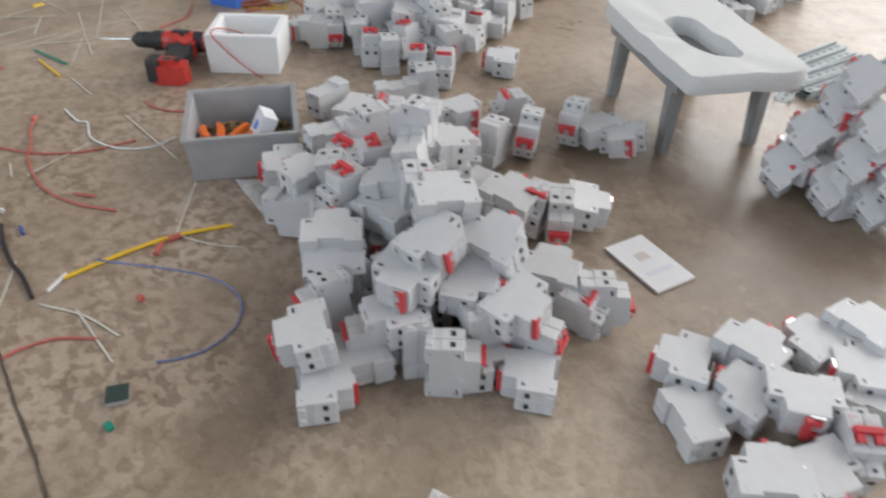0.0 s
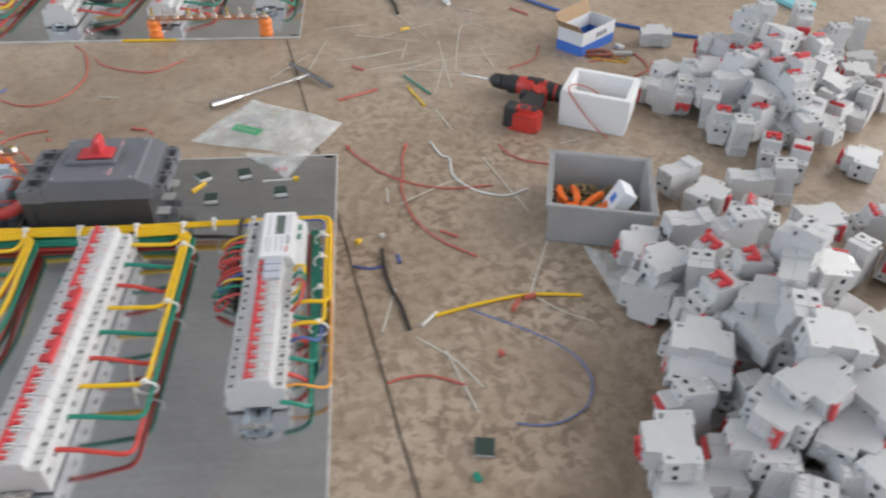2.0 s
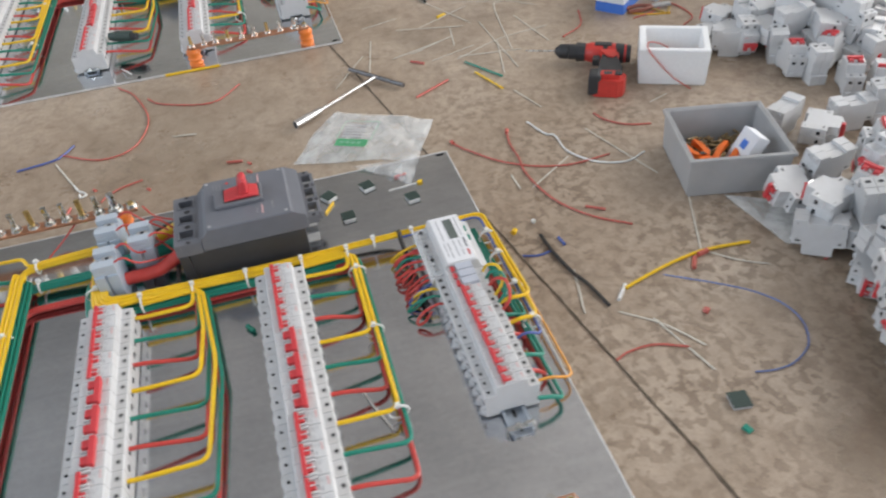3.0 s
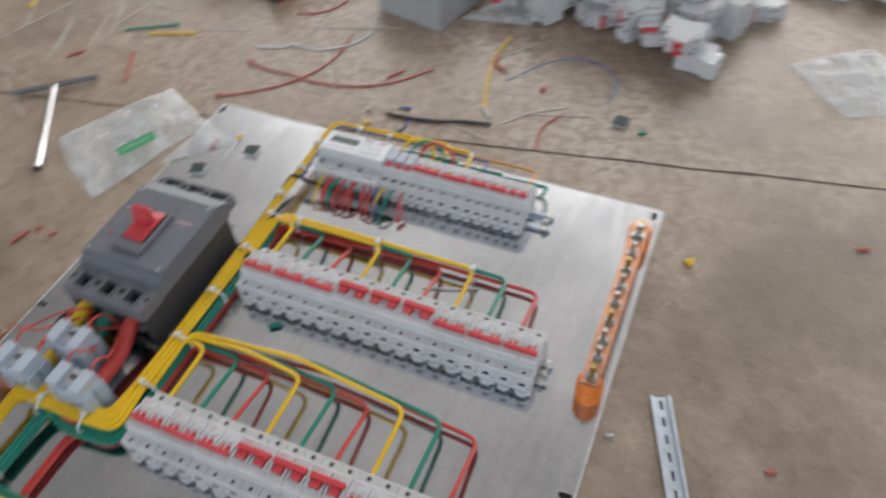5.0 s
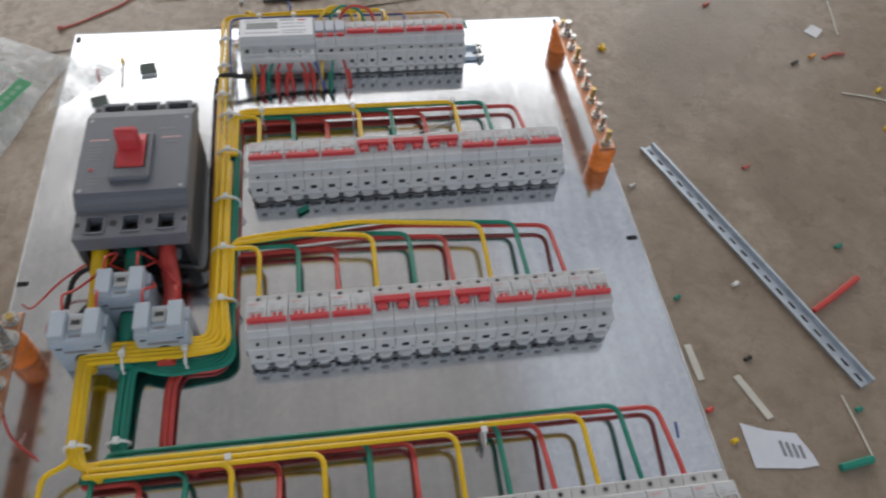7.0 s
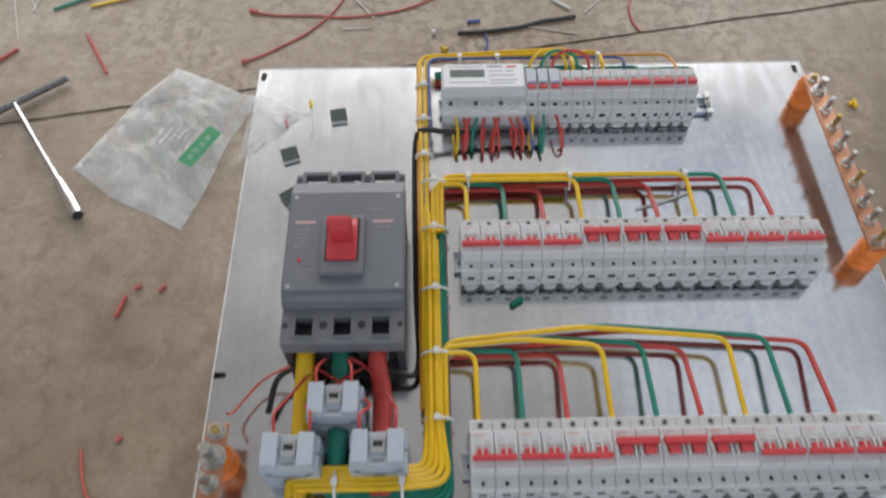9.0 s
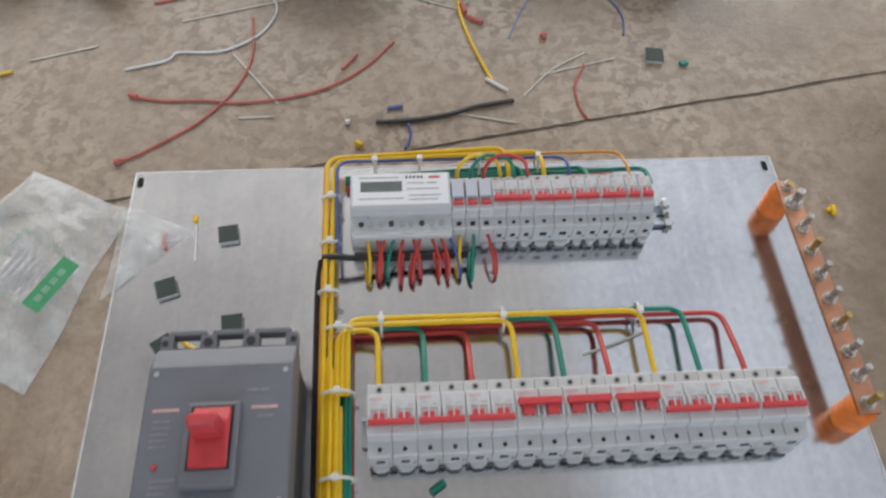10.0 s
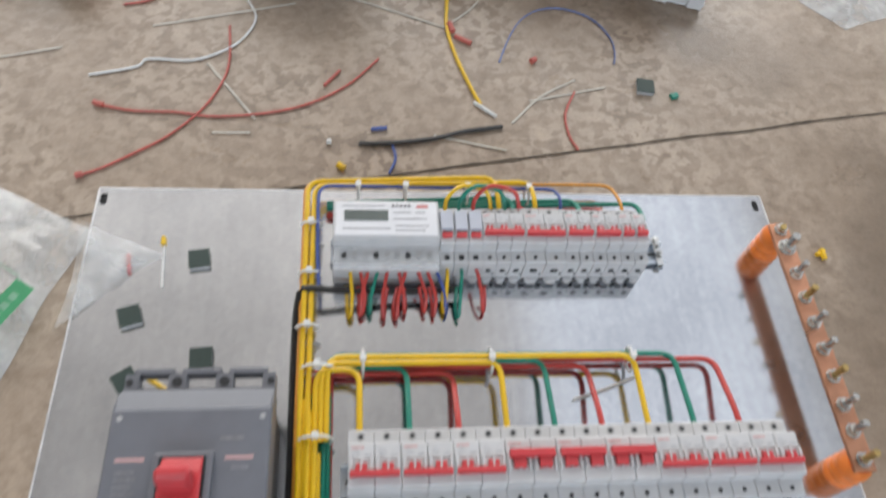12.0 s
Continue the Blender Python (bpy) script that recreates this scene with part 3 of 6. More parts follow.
big_off = make_breaker("circuit_breaker", 2, 0.0264, "white two-pole breaker with a red toggle on the rail", "breakers on the panel")
big_on = make_breaker("circuit_breaker", 2, 0.0264, "white two-pole breaker with its red toggle thrown", "breakers on the panel", True)
small = {n: make_breaker("circuit_breaker", n, 0.0173, {1: "narrow white single-pole breaker", 2: "narrow white two-pole breaker", 3: "white three-pole breaker with one red bar"}[n] + " on the top rail", "breakers on the panel", half=0.040, shelf=0.040, nose=0.057) for n in (1, 2, 3)}
wide_two = make_breaker("circuit_breaker", 2, 0.0255, "wide white two-pole breaker with a red bar on the top rail", "breakers on the panel")
loose_off = make_breaker("loose_breaker", 2, 0.0188, "loose new white two-pole breaker lying in a heap", "breakers heaped on the floor", True, 0.0410, 0.0466, 0.0660, True)
loose_on = make_breaker("loose_breaker", 2, 0.0188, "loose new white two-pole breaker with a red toggle bar", "breakers heaped on the floor", False, 0.0410, 0.0466, 0.0660, True)


def arrester(m):
    root = thing("fuse_holder", m, "slim white fuse holder with a red window", "fuse holder", "fuse holders on the top rail")
    part("body", breaker_body(1, 0.0173, 0.040, 0.040, 0.055), None, root)
    part("drawer", boxed(-0.0075, 0.0075, -0.006, 0.021, 0.0550, 0.0620, 0.001), FUSE, root, "pale blue-grey pull-out drawer")
    part("window", boxed(-0.006, 0.006, -0.0145, -0.0085, 0.0550, 0.0590), RED, root, "red indicator window")
    part("terminal_screw", boxed(-0.003, 0.003, -0.036, -0.030, 0.0399, 0.0407), DARK, root)


# ---------------------------------------------------------------- panel parts
def din_rail(m, length, label, loose=False, metal=None):
    """A top-hat rail, 35 mm wide, with oblong slots along its floor."""
    root = thing("din_rail", m, label, "mounting rail", "" if loose else "rails on the panel")
    bm = bmesh.new()
    prism(bm, [(-0.0175, 0.0065), (-0.0175, 0.0075), (-0.0125, 0.0075), (-0.0125, 0.001), (0.0125, 0.001), (0.0125, 0.0075), (0.0175, 0.0075), (0.0175, 0.0065), (0.0135, 0.0065), (0.0135, 0.0), (-0.0135, 0.0), (-0.0135, 0.0065)], 0, length)
    part("rail", bm, metal or RAIL, root)
    n = int(length / 0.025)
    # slots are dark plates on the rail floor, their shade in the colour
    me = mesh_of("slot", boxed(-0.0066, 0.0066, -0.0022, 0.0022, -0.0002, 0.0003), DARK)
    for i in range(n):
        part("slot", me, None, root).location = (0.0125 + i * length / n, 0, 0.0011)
    if not loose:
        bm = bmesh.new()
        box(bm, length - 0.013, length - 0.005, -0.021, 0.021, 0.0076, 0.0105, 0.0006)
        box(bm, length - 0.012, length - 0.006, -0.021, -0.017, 0.0010, 0.0090, 0.0006)
        box(bm, length - 0.012, length - 0.006, 0.006, 0.019, 0.0100, 0.0150, 0.0010)
        clip = part("end_clip", bm, STEEL, root, "zinc-plated end clip")
        bm = bmesh.new()
        rod(bm, (length - 0.009, -0.004, 0.010), (length - 0.009, -0.004, 0.0175), 0.0024, seg=10)
        rod(bm, (length - 0.009, -0.004, 0.0104), (length - 0.009, -0.004, 0.0135), 0.0052, seg=12)
        part("clip_screw", bm, STEEL, clip)
    return root


def energy_meter(m):
    root = thing("energy_meter", m, "white three-phase energy meter with a display", "energy meter")
    bm = bmesh.new()
    prism(bm, [(-0.049, 0.004), (-0.049, 0.040), (-0.044, 0.046), (-0.024, 0.052), (-0.0225, 0.066), (-0.019, 0.069), (0.030, 0.069), (0.033, 0.066), (0.034, 0.050), (0.046, 0.046), (0.049, 0.042), (0.049, 0.004)], -0.063, 0.063, 0.0012)
    part("case", bm, SHELL, root)
    face = part("face", boxed(-0.060, 0.060, -0.0185, 0.029, 0.069, 0.0705, 0.0006), METER_W, root, "white printed face plate")
    part("display", boxed(-0.050, 0.002, 0.002, 0.017, 0.0705, 0.0712), LCD, face, "grey liquid crystal display")
    for k in range(5):
        bm = bmesh.new()
        rod(bm, (0.008 + k * 0.0048, 0.0235, 0.0703), (0.008 + k * 0.0048, 0.0235, 0.0712), 0.0017, seg=10)
        part("indicator", bm, DARK, face)
    part("maker_mark", boxed(0.036, 0.050, 0.021, 0.0245, 0.0705, 0.0709), PRINT_RED, face, "red printed mark")
    for x0, x1, y in ((-0.052, -0.002, 0.0225), (0.008, 0.030, 0.013), (0.034, 0.046, 0.013), (0.008, 0.048, 0.004), (-0.052, 0.004, -0.010), (0.010, 0.050, -0.006), (0.010, 0.046, -0.0125)):
        part("text_bar", boxed(x0, x1, y, y + 0.0020, 0.0705, 0.0708), PRINT_PALE, face)
    for x in (-0.046, -0.020):
        part("ledge_tag", boxed(x, x + 0.013, 0.0365, 0.0410, 0.0488, 0.0508), GREEN, root, "small green terminal tag")
    cover = part("terminal_cover", boxed(-0.062, 0.062, -0.0505, -0.024, 0.047, 0.0535, 0.002), CLEAR, root, "clear plastic terminal cover")
    for k in range(9):
        x = -0.050 + k * 0.0125
        bm = bmesh.new()
        rod(bm, (x, -0.0365, 0.0505), (x, -0.0365, 0.0545), 0.0034, seg=10)
        part("terminal_screw", bm, STEEL_DULL if k % 3 else DARK, cover)


def moulded_breaker(m):
    """The large grey incomer: base, stepped cover, three terminals at each end and a red rocker."""
    root = thing("moulded_case_breaker", m, "large grey three-pole main breaker with a red handle", "main breaker")
    # base and barriers carry the shadow below the cover as a dark colour
    bm = bmesh.new()
    box(bm, -0.0730, 0.0730, -0.112, 0.088, 0.0, 0.074, 0.003)
    base = part("base", bm, BASE_DARK, root, "case base darkened by painted shade")
    for x0, x1 in ((-0.0740, -0.0640), (-0.0290, -0.0170), (0.0170, 0.0290), (0.0640, 0.0740)):
        part("phase_barrier", boxed(x0, x1, -0.130, -0.112, 0.0, 0.070, 0.002), BASE_DARK, base)
    bm = bmesh.new()
    prism(bm, [(-0.086, 0.072), (-0.086, 0.101), (-0.079, 0.103), (-0.073, 0.108), (-0.071, 0.118), (0.071, 0.118), (0.075, 0.113), (0.092, 0.106), (0.096, 0.104), (0.096, 0.072)], -0.0742, 0.0742, 0.002)
    part("cover", bm, GREY_COVER, root, "stepped grey cover")
    for end in (-1, 1):
        lo, hi = (-0.131, -0.086) if end < 0 else (0.096, 0.122)
        z0, z1 = (0.070, 0.096) if end < 0 else (0.080, 0.096)
        w0, w1 = (-0.121, -0.097) if end < 0 else (0.101, 0.116)
        half = 0.0105 if end < 0 else 0.0145
        barrier = part("terminal_block", boxed(-0.0735, 0.0735, lo if end > 0 else w1, w0 if end > 0 else hi, z0, z1), GREY_CASE, root)
        for x in (-0.046, 0.0, 0.046) if end > 0 else ():
            part("terminal_lip", boxed(x - 0.0195, x + 0.0195, w1, hi, z0, z1, 0.0012), GREY_CASE, barrier)
        if end < 0:
            part("terminal_lip", boxed(-0.0735, 0.0735, lo, w0, z0, z1, 0.0012), GREY_CASE, barrier)
        for x0, x1 in ((-0.0735, -0.046 - half), (-0.046 + half, -half), (half, 0.046 - half), (0.046 + half, 0.0735)):
            part("terminal_divider", boxed(x0, x1, w0, w1, z0, z1), GREY_CASE, barrier)
        for x in (-0.046, 0.0, 0.046):
            if end < 0:
                rim = bmesh.new()
                for x0, x1, y0, y1 in ((-0.0130, 0.0130, w0 - 0.0025, w0), (-0.0130, 0.0130, w1, w1 + 0.0025), (-0.0130, -0.0105, w0, w1), (0.0105, 0.0130, w0, w1)):
                    box(rim, x + x0, x + x1, y0, y1, z1 - 0.001, z1 + 0.0022)
                part("window_rim", rim, GREY_CASE, barrier)
                part("window_floor", boxed(x - 0.0104, x + 0.0104, w0, w1, 0.0702, 0.0780), DARK, barrier)
                bm = bmesh.new()
                rod(bm, (x, -0.1118, 0.030), (x, -0.1250, 0.030), 0.0065, seg=8)
                part("clamp_bolt", bm, STEEL_DULL, barrier)
            else:
                part("terminal_tab", boxed(x - 0.011, x + 0.011, 0.088, 0.110, 0.0240, 0.0275, 0.0008), STEEL_DULL, barrier)
        for x in (-0.0690, -0.023, 0.023, 0.0690):
            y = (w0 + w1) / 2 + (0.002 if end < 0 else -0.001)
            bm = bmesh.new()
            rod(bm, (x, y, z1 - 0.002), (x, y, z1 + 0.0006), 0.0052 if abs(x) < 0.05 else 0.0036, seg=14)
            part("bolt_hole", bm, DARK, barrier)
    part("plinth", boxed(-0.029, 0.025, -0.054, 0.030, 0.1175, 0.1265, 0.003), GREY_CASE, root)
    part("handle_slot", boxed(-0.023, 0.019, -0.037, 0.025, 0.1260, 0.1270), DARK, root)
    bm = bmesh.new()
    prism(bm, [(-0.036, 0.1262), (-0.035, 0.1290), (-0.014, 0.1330), (0.010, 0.1330), (0.023, 0.1290), (0.024, 0.1262)], -0.0205, 0.0165, 0.0016)
    rocker = part("rocker", bm, RED, root, "red rocker plate")
    bm = bmesh.new()
    prism(bm, [(-0.009, 0.131), (-0.008, 0.150), (-0.004, 0.160), (0.000, 0.163), (0.005, 0.163), (0.008, 0.158), (0.008, 0.131)], -0.0180, 0.0120, 0.0030)
    part("handle", bm, RED, rocker, "upright red handle")
    for x in (-0.066, 0.066):
        for y in (-0.066, 0.064):
            bm = bmesh.new()
            rod(bm, (x, y, 0.1175), (x, y, 0.1186), 0.0028, seg=10)
            part("cover_screw", bm, STEEL_DULL, root)
    part("maker_mark", boxed(-0.064, -0.038, 0.024, 0.0268, 0.118, 0.1184), PRINT_ROSE, root, "small red printed mark")
    part("maker_mark", boxed(0.034, 0.060, 0.024, 0.0268, 0.118, 0.1184), PRINT_ROSE, root, "small red printed mark")
    part("text_bar", boxed(0.040, 0.056, 0.015, 0.0178, 0.118, 0.1184), PRINT, root)
    for k in range(5):
        part("text_bar", boxed(-0.063, -0.046 + 0.003 * (k % 2), 0.013 - 0.0062 * k, 0.0152 - 0.0062 * k, 0.118, 0.1183), PRINT_FAINT, root)
    for k in range(3):
        part("text_bar", boxed(-0.058, -0.034 - 0.004 * k, -0.044 - 0.006 * k, -0.0415 - 0.006 * k, 0.118, 0.1183), PRINT_FAINT, root)
    part("text_bar", boxed(0.028, 0.050, 0.042, 0.0450, 0.118, 0.1183), PRINT_FAINT, root)
    bm = bmesh.new()
    rod(bm, (-0.055, -0.030, 0.118), (-0.055, -0.030, 0.1195), 0.0026, seg=12)
    part("test_button", bm, RED, root, "red test button")


def current_transformer(m):
    root = thing("current_transformer", m, "pale blue-white current transformer round a thick cable", "current transformer", "current transformers")
    bm = bmesh.new()
    box(bm, -0.038, 0.038, -0.020, -0.001, 0.0, 0.066, 0.003)
    box(bm, -0.038, 0.038, 0.001, 0.020, 0.0, 0.066, 0.003)
    box(bm, -0.030, 0.030, -0.0015, 0.0015, 0.002, 0.063)
    part("case", bm, CT_SHELL, root)
    block = part("terminal_block", boxed(-0.034, 0.034, -0.019, 0.019, 0.065, 0.0735, 0.002), CT_TOP, root, "white raised terminal block")
    for e in (-1, 1):
        part("shoulder", boxed(min(e * 0.0125, e * 0.0335), max(e * 0.0125, e * 0.0335), -0.0185, 0.0185, 0.0730, 0.0850, 0.002), CT_TOP, block)
        part("clamp_mouth", boxed(e * 0.026 - 0.0045, e * 0.026 + 0.0045, -0.0208, -0.0198, 0.056, 0.0585), DARK, block)
    part("clamp", boxed(-0.0095, 0.0095, -0.006, 0.012, 0.0734, 0.0775, 0.001), STEEL_DULL, block, "grey terminal clamp")
    part("terminal_screw", boxed(-0.0060, 0.0060, 0.001, 0.007, 0.0774, 0.0782), DARK, block)
    part("text_bar", boxed(-0.008, 0.008, -0.0150, -0.0115, 0.0734, 0.0738), PRINT, block)
    part("text_bar", boxed(-0.022, 0.022, -0.0206, -0.0199, 0.046, 0.051), PRINT, root)
    # the bore is a flat dark disc with the hole's shade painted in
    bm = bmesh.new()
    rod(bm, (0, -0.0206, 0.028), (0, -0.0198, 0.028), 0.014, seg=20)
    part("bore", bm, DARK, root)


def busbar(m, length, bolts, label, ends, bolt_top=0.078, bolt_scale=1.0):
    """A drilled copper bar on two resin posts, along local -y, with a row of bolts and nuts."""
    root = thing("busbar", m, label, "busbar", "busbars on the panels")
    part("bar", boxed(-0.0125, 0.0125, -length, 0.0, 0.046, 0.051, 0.0008), COPPER, root)
    for y in ends:
        bm = bmesh.new()
        prof = [(0.0, 0.017), (0.006, 0.019), (0.011, 0.0165), (0.015, 0.0165), (0.020, 0.019), (0.025, 0.0165), (0.029, 0.0165), (0.034, 0.019), (0.041, 0.0175), (0.046, 0.014)]
        rings = [[bm.verts.new((r * math.cos(2 * math.pi * q / 20), y + r * math.sin(2 * math.pi * q / 20), z)) for q in range(20)] for z, r in prof]
        for lo, hi in zip(rings, rings[1:]):
            for q in range(20):
                bm.faces.new((lo[q], lo[(q + 1) % 20], hi[(q + 1) % 20], hi[q]))
        bm.faces.new(rings[0][::-1])
        bm.faces.new(rings[-1])
        part("insulator", bm, ORANGE, root, "ribbed orange resin post", smooth=True)
    for i, y in enumerate(bolts):
        big = i == 1
        r = (0.0055 if big else 0.004) * bolt_scale
        bm = bmesh.new()
        rod(bm, (0, y, 0.0508), (0, y, 0.0524), r * 2.1, seg=16)
        washer = part("washer", bm, STEEL, root)
        bm = bmesh.new()
        rod(bm, (0, y, 0.0522), (0, y, 0.0585), r * 1.75, seg=6)
        part("nut", bm, STEEL, washer)
        bm = bmesh.new()
        rod(bm, (0, y, 0.058), (0, y, bolt_top if i else 0.061), r, seg=10)
        part("bolt", bm, STEEL if big or i % 3 else BRASS, washer)


TIE_R = 0.0016


def tie_round(parent, place, half_a, half_b, axis):
    """A nylon tie looped round a bundle that runs along axis, with its head and cut tail."""
    x, y, z = place
    ring = []
    for k in range(17):
        a = 2 * math.pi * k / 16
        u, v = half_a * math.cos(a), half_b * math.sin(a)
        ring.append(Vector((x, y + u, z + v)) if axis == "x" else Vector((x + u, y, z + v)))
    bm = cable(ring, TIE_R * 1.2, 6)
    box(bm, x - 0.0035, x + 0.0035, y - 0.0035, y + 0.0035, z + half_b - 0.001, z + half_b + 0.005)
    part("cable_tie", bm, NYLON, parent, "white nylon tie")


def harness_row(parent, x_in, y_in, y_run, y_end, drops, z0, lift, slack=0.0, order=()):
    """Wires that leave a trunk at (x_in, y_in), run along y_run and turn down into terminals at y_end."""
    mats = (YELLOW, GREEN, RED_WIRE)
    for k, x in enumerate(drops):
        c = order[k] if order else k % 3
        row = k // 3
        z = z0 + (0.022, 0.012, 0.004)[c] + lift
        y = y_run + 0.0065 * (row - 1) + (0.0, 0.006, 0.002)[c] - 0.006
        start = (x_in - 0.006 + 0.006 * row, y_in - 0.06, z - 0.004)
        mid = [((x_in + x) / 2, y + slack * row, z + slack * 0.3)] if slack and row else []
        run = [start, (x_in - 0.006 + 0.006 * row, y + 0.001 * row, z), *mid, (x, y, z), (x, y_end + 0.022, z0 + 0.026), (x, y_end - 0.006, z0 + 0.028)]
        part("wire", cable(bent(run, 0.018), 0.0034, 8), mats[c], parent, ("yellow wire", "green wire", "red wire")[c], smooth=True)


def panel(ox, oy, near):
    """One galvanised mounting plate with its rails, breakers, meter, bars and wiring."""
    at = lambda x, y, z=0.0, rz=0.0: pose(ox + x, oy + y, z, 0, 0, rz)  # noqa: E731
    plate = thing("mounting_plate", at(0, 0), "galvanised steel mounting plate lying flat on the floor", "mounting plate", "mounting plates")
    bm = bmesh.new()
    slab(bm, [(0.004, -1.085), (0.890, -1.085), (0.892, -0.006), (0.889, -0.003), (0.007, -0.004), (0.004, -0.007)], 0.0005, 0.005, 0.0006)
    part("sheet", bm, ZINC, plate)
    for x0, x1, y0, y1 in ((0.004, 0.892, -0.0054, -0.0032), (0.004, 0.892, -1.0858, -1.0836), (0.0032, 0.0054, -1.0835, -0.0055), (0.8906, 0.8928, -1.0835, -0.0055)):
        part("cut_edge", boxed(x0, x1, y0, y1, 0.0006, 0.0056, 0.0004), CUT_EDGE, plate, "bright raw cut edge")
    for x, y, a in ((0.012, -0.021, 90), (0.880, -0.021, 90), (0.012, -0.542, 0), (0.880, -0.542, 0)):
        bm = bmesh.new()
        box(bm, -0.005, 0.005, -0.004, 0.004, 0.0049, 0.0054)
        rod(bm, (-0.005, 0, 0.0049), (-0.005, 0, 0.0054), 0.004, seg=12)
        rod(bm, (0.005, 0, 0.0049), (0.005, 0, 0.0054), 0.004, seg=12)
        part("slot", bm, DARK, plate).matrix_basis = pose(x, y, 0, 0, 0, a)
    Z = 0.005
    # rails and the rows of breakers
    din_rail(at(0.296, -0.102, Z), 0.430, "galvanised top-hat rail under the top row of devices")
    energy_meter(at(0.363, -0.099, Z + 0.004) @ Matrix.Diagonal((1.0, 1.0, 0.90, 1.0)))
    x = 0.4260
    for _ in range(3):
        arrester(at(x + 0.009, -0.102, Z + 0.006))
        x += 0.0173
    for poles, proto in ((3, small[3]), (2, None), (2, small[2]), (2, small[2]), (1, small[1]), (1, small[1])):
        w = poles * (0.0173 if proto else 0.0255)
        copy_thing(proto or wide_two, at(x + w / 2, -0.102, Z + 0.006))
        x += w
    for y, x0, n, on in ((-0.384, 0.319, 9, (3, 4, 5)), (-0.663, 0.321, 9, (3, 4, 5)), (-0.957, 0.076, 15, (6, 7, 8))):
        pitch = 0.0528
        din_rail(at(x0 - 0.008, y, Z), n * pitch + 0.024, "galvanised top-hat rail under a row of breakers")
        for k in range(n):
            copy_thing(big_on if k in on else big_off, at(x0 + 0.0265 + k * pitch, y, Z + 0.006))
    moulded_breaker(at(0.176, -0.413, Z) @ Matrix.Diagonal((0.975, 1.0, 0.94, 1.0)))
    for x, y in ((0.123, -0.664), (0.169, -0.606), (0.220, -0.662)):
        current_transformer(at(x, y, Z) @ Matrix.Diagonal((0.85, 1.0, 1.0, 1.0)))
    busbar(at(0.868, -0.086, Z), 0.318, [-0.010, -0.036, -0.074, -0.108, -0.142, -0.176, -0.210, -0.244, -0.274, -0.306], "drilled copper earth bar on two orange posts", (-0.010, -0.306))
    busbar(at(0.035, -0.622, Z), 0.420, [-0.010 - 0.0296 * k for k in range(14)], "copper neutral bar with a row of bolts on orange posts", (-0.035, -0.400), 0.088, 1.3)
    # wiring
    h = thing("wire_harness", at(0, 0), "bundled yellow, green and red wires tied along the plate", "wiring", "wire harnesses")
    for y_in, y_run, y_end, z_lift, x0, dx in ((-0.287, -0.256, -0.346, 0.002, 0.331, 0.0526), (-0.555, -0.518, -0.625, 0.004, 0.333, 0.0524)):
        harness_row(h, 0.290, y_in, y_run, y_end, [x0 + dx * k for k in range(9)], Z + 0.004, z_lift, 0.009 if y_in < -0.4 else 0.0)
    harness_row(h, 0.142, -0.772, -0.832, -0.919, [0.0956 + 0.0522 * k for k in range(1, 15)], Z + 0.004, 0.004, 0.0, (1, 2, 1, 0, 2, 0, 1, 2, 0, 1, 2, 0, 1, 2))
    part("wire", cable(bent([(0.124, -0.77, 0.034), (0.124, -0.818, 0.034), (0.096, -0.830, 0.034), (0.094, -0.890, 0.034), (0.094, -0.921, 0.034)], 0.012), 0.0034), YELLOW, h, "yellow wire", smooth=True)
    # main trunk beside the large breaker, then round the transformers to the lowest row
    for k in range(5):
        s = 0.0072 * k
        n_ = 0.0038 * k
        up = 0.0042 * (k % 2)
        line = [(0.274 + n_ * 0.9, -0.30 - 0.015 * k, 0.028 + up), (0.274 + n_, -0.62, 0.036 + up), (0.270 + s, -0.672 - s * 0.6, 0.038), (0.24, -0.672 - s * 0.8, 0.040), (0.121 + s * 0.3, -0.672 - s * 0.8, 0.042), (0.117 + s * 0.45, -0.69, 0.036 + up), (0.118 + s * 0.42, -0.800, 0.030 + up), (0.127 + s * 0.5, -0.822 - s * 0.2, 0.030), (0.16, -0.821 - s * 0.72, 0.031)]
        part("wire", cable(bent(line, 0.022), 0.0036), YELLOW, h, "yellow wire", smooth=True)
        line = [(0.280 + s * 0.6, -0.29, 0.015 + up), (0.280 + s * 0.6, -0.64, 0.019 + up), (0.281 + s * 0.7, -0.692 - s * 0.4, 0.022), (0.22, -0.695 - s * 0.6, 0.024), (0.166 + s * 0.5, -0.688 - s * 0.3, 0.026), (0.164 + s * 0.48, -0.72, 0.020 + up), (0.163 + s * 0.46, -0.81, 0.017 + up), (0.20, -0.826 - s * 0.4, 0.018)]
        part("wire", cable(bent(line, 0.022), 0.0036), GREEN, h, "green wire", smooth=True)
        if k < 4:
            line = [(0.277 + s, -0.26, 0.009), (0.277 + s, -0.66, 0.009), (0.262 + s, -0.705, 0.009), (0.226 + s * 0.5, -0.700, 0.012), (0.218 + s * 0.45, -0.72, 0.010 + up), (0.217 + s * 0.45, -0.81, 0.009 + up), (0.26, -0.829 - s * 0.4, 0.009)]
            part("wire", cable(bent(line, 0.018), 0.0036), RED_WIRE, h, "red wire", smooth=True)
    # upper trunk: yellow, orange and blue run round the meter; a black wrap lies beside them
    for k, (m_, z) in enumerate(((YELLOW, 0.030), (YELLOW, 0.030), (TAN, 0.024), (BLUE, 0.034))):
        s = (-0.004, 0.004, -0.008, 0.009)[k]
        xe = (0.505, 0.552, 0.668, 0.585)[k]
        ye = -0.068
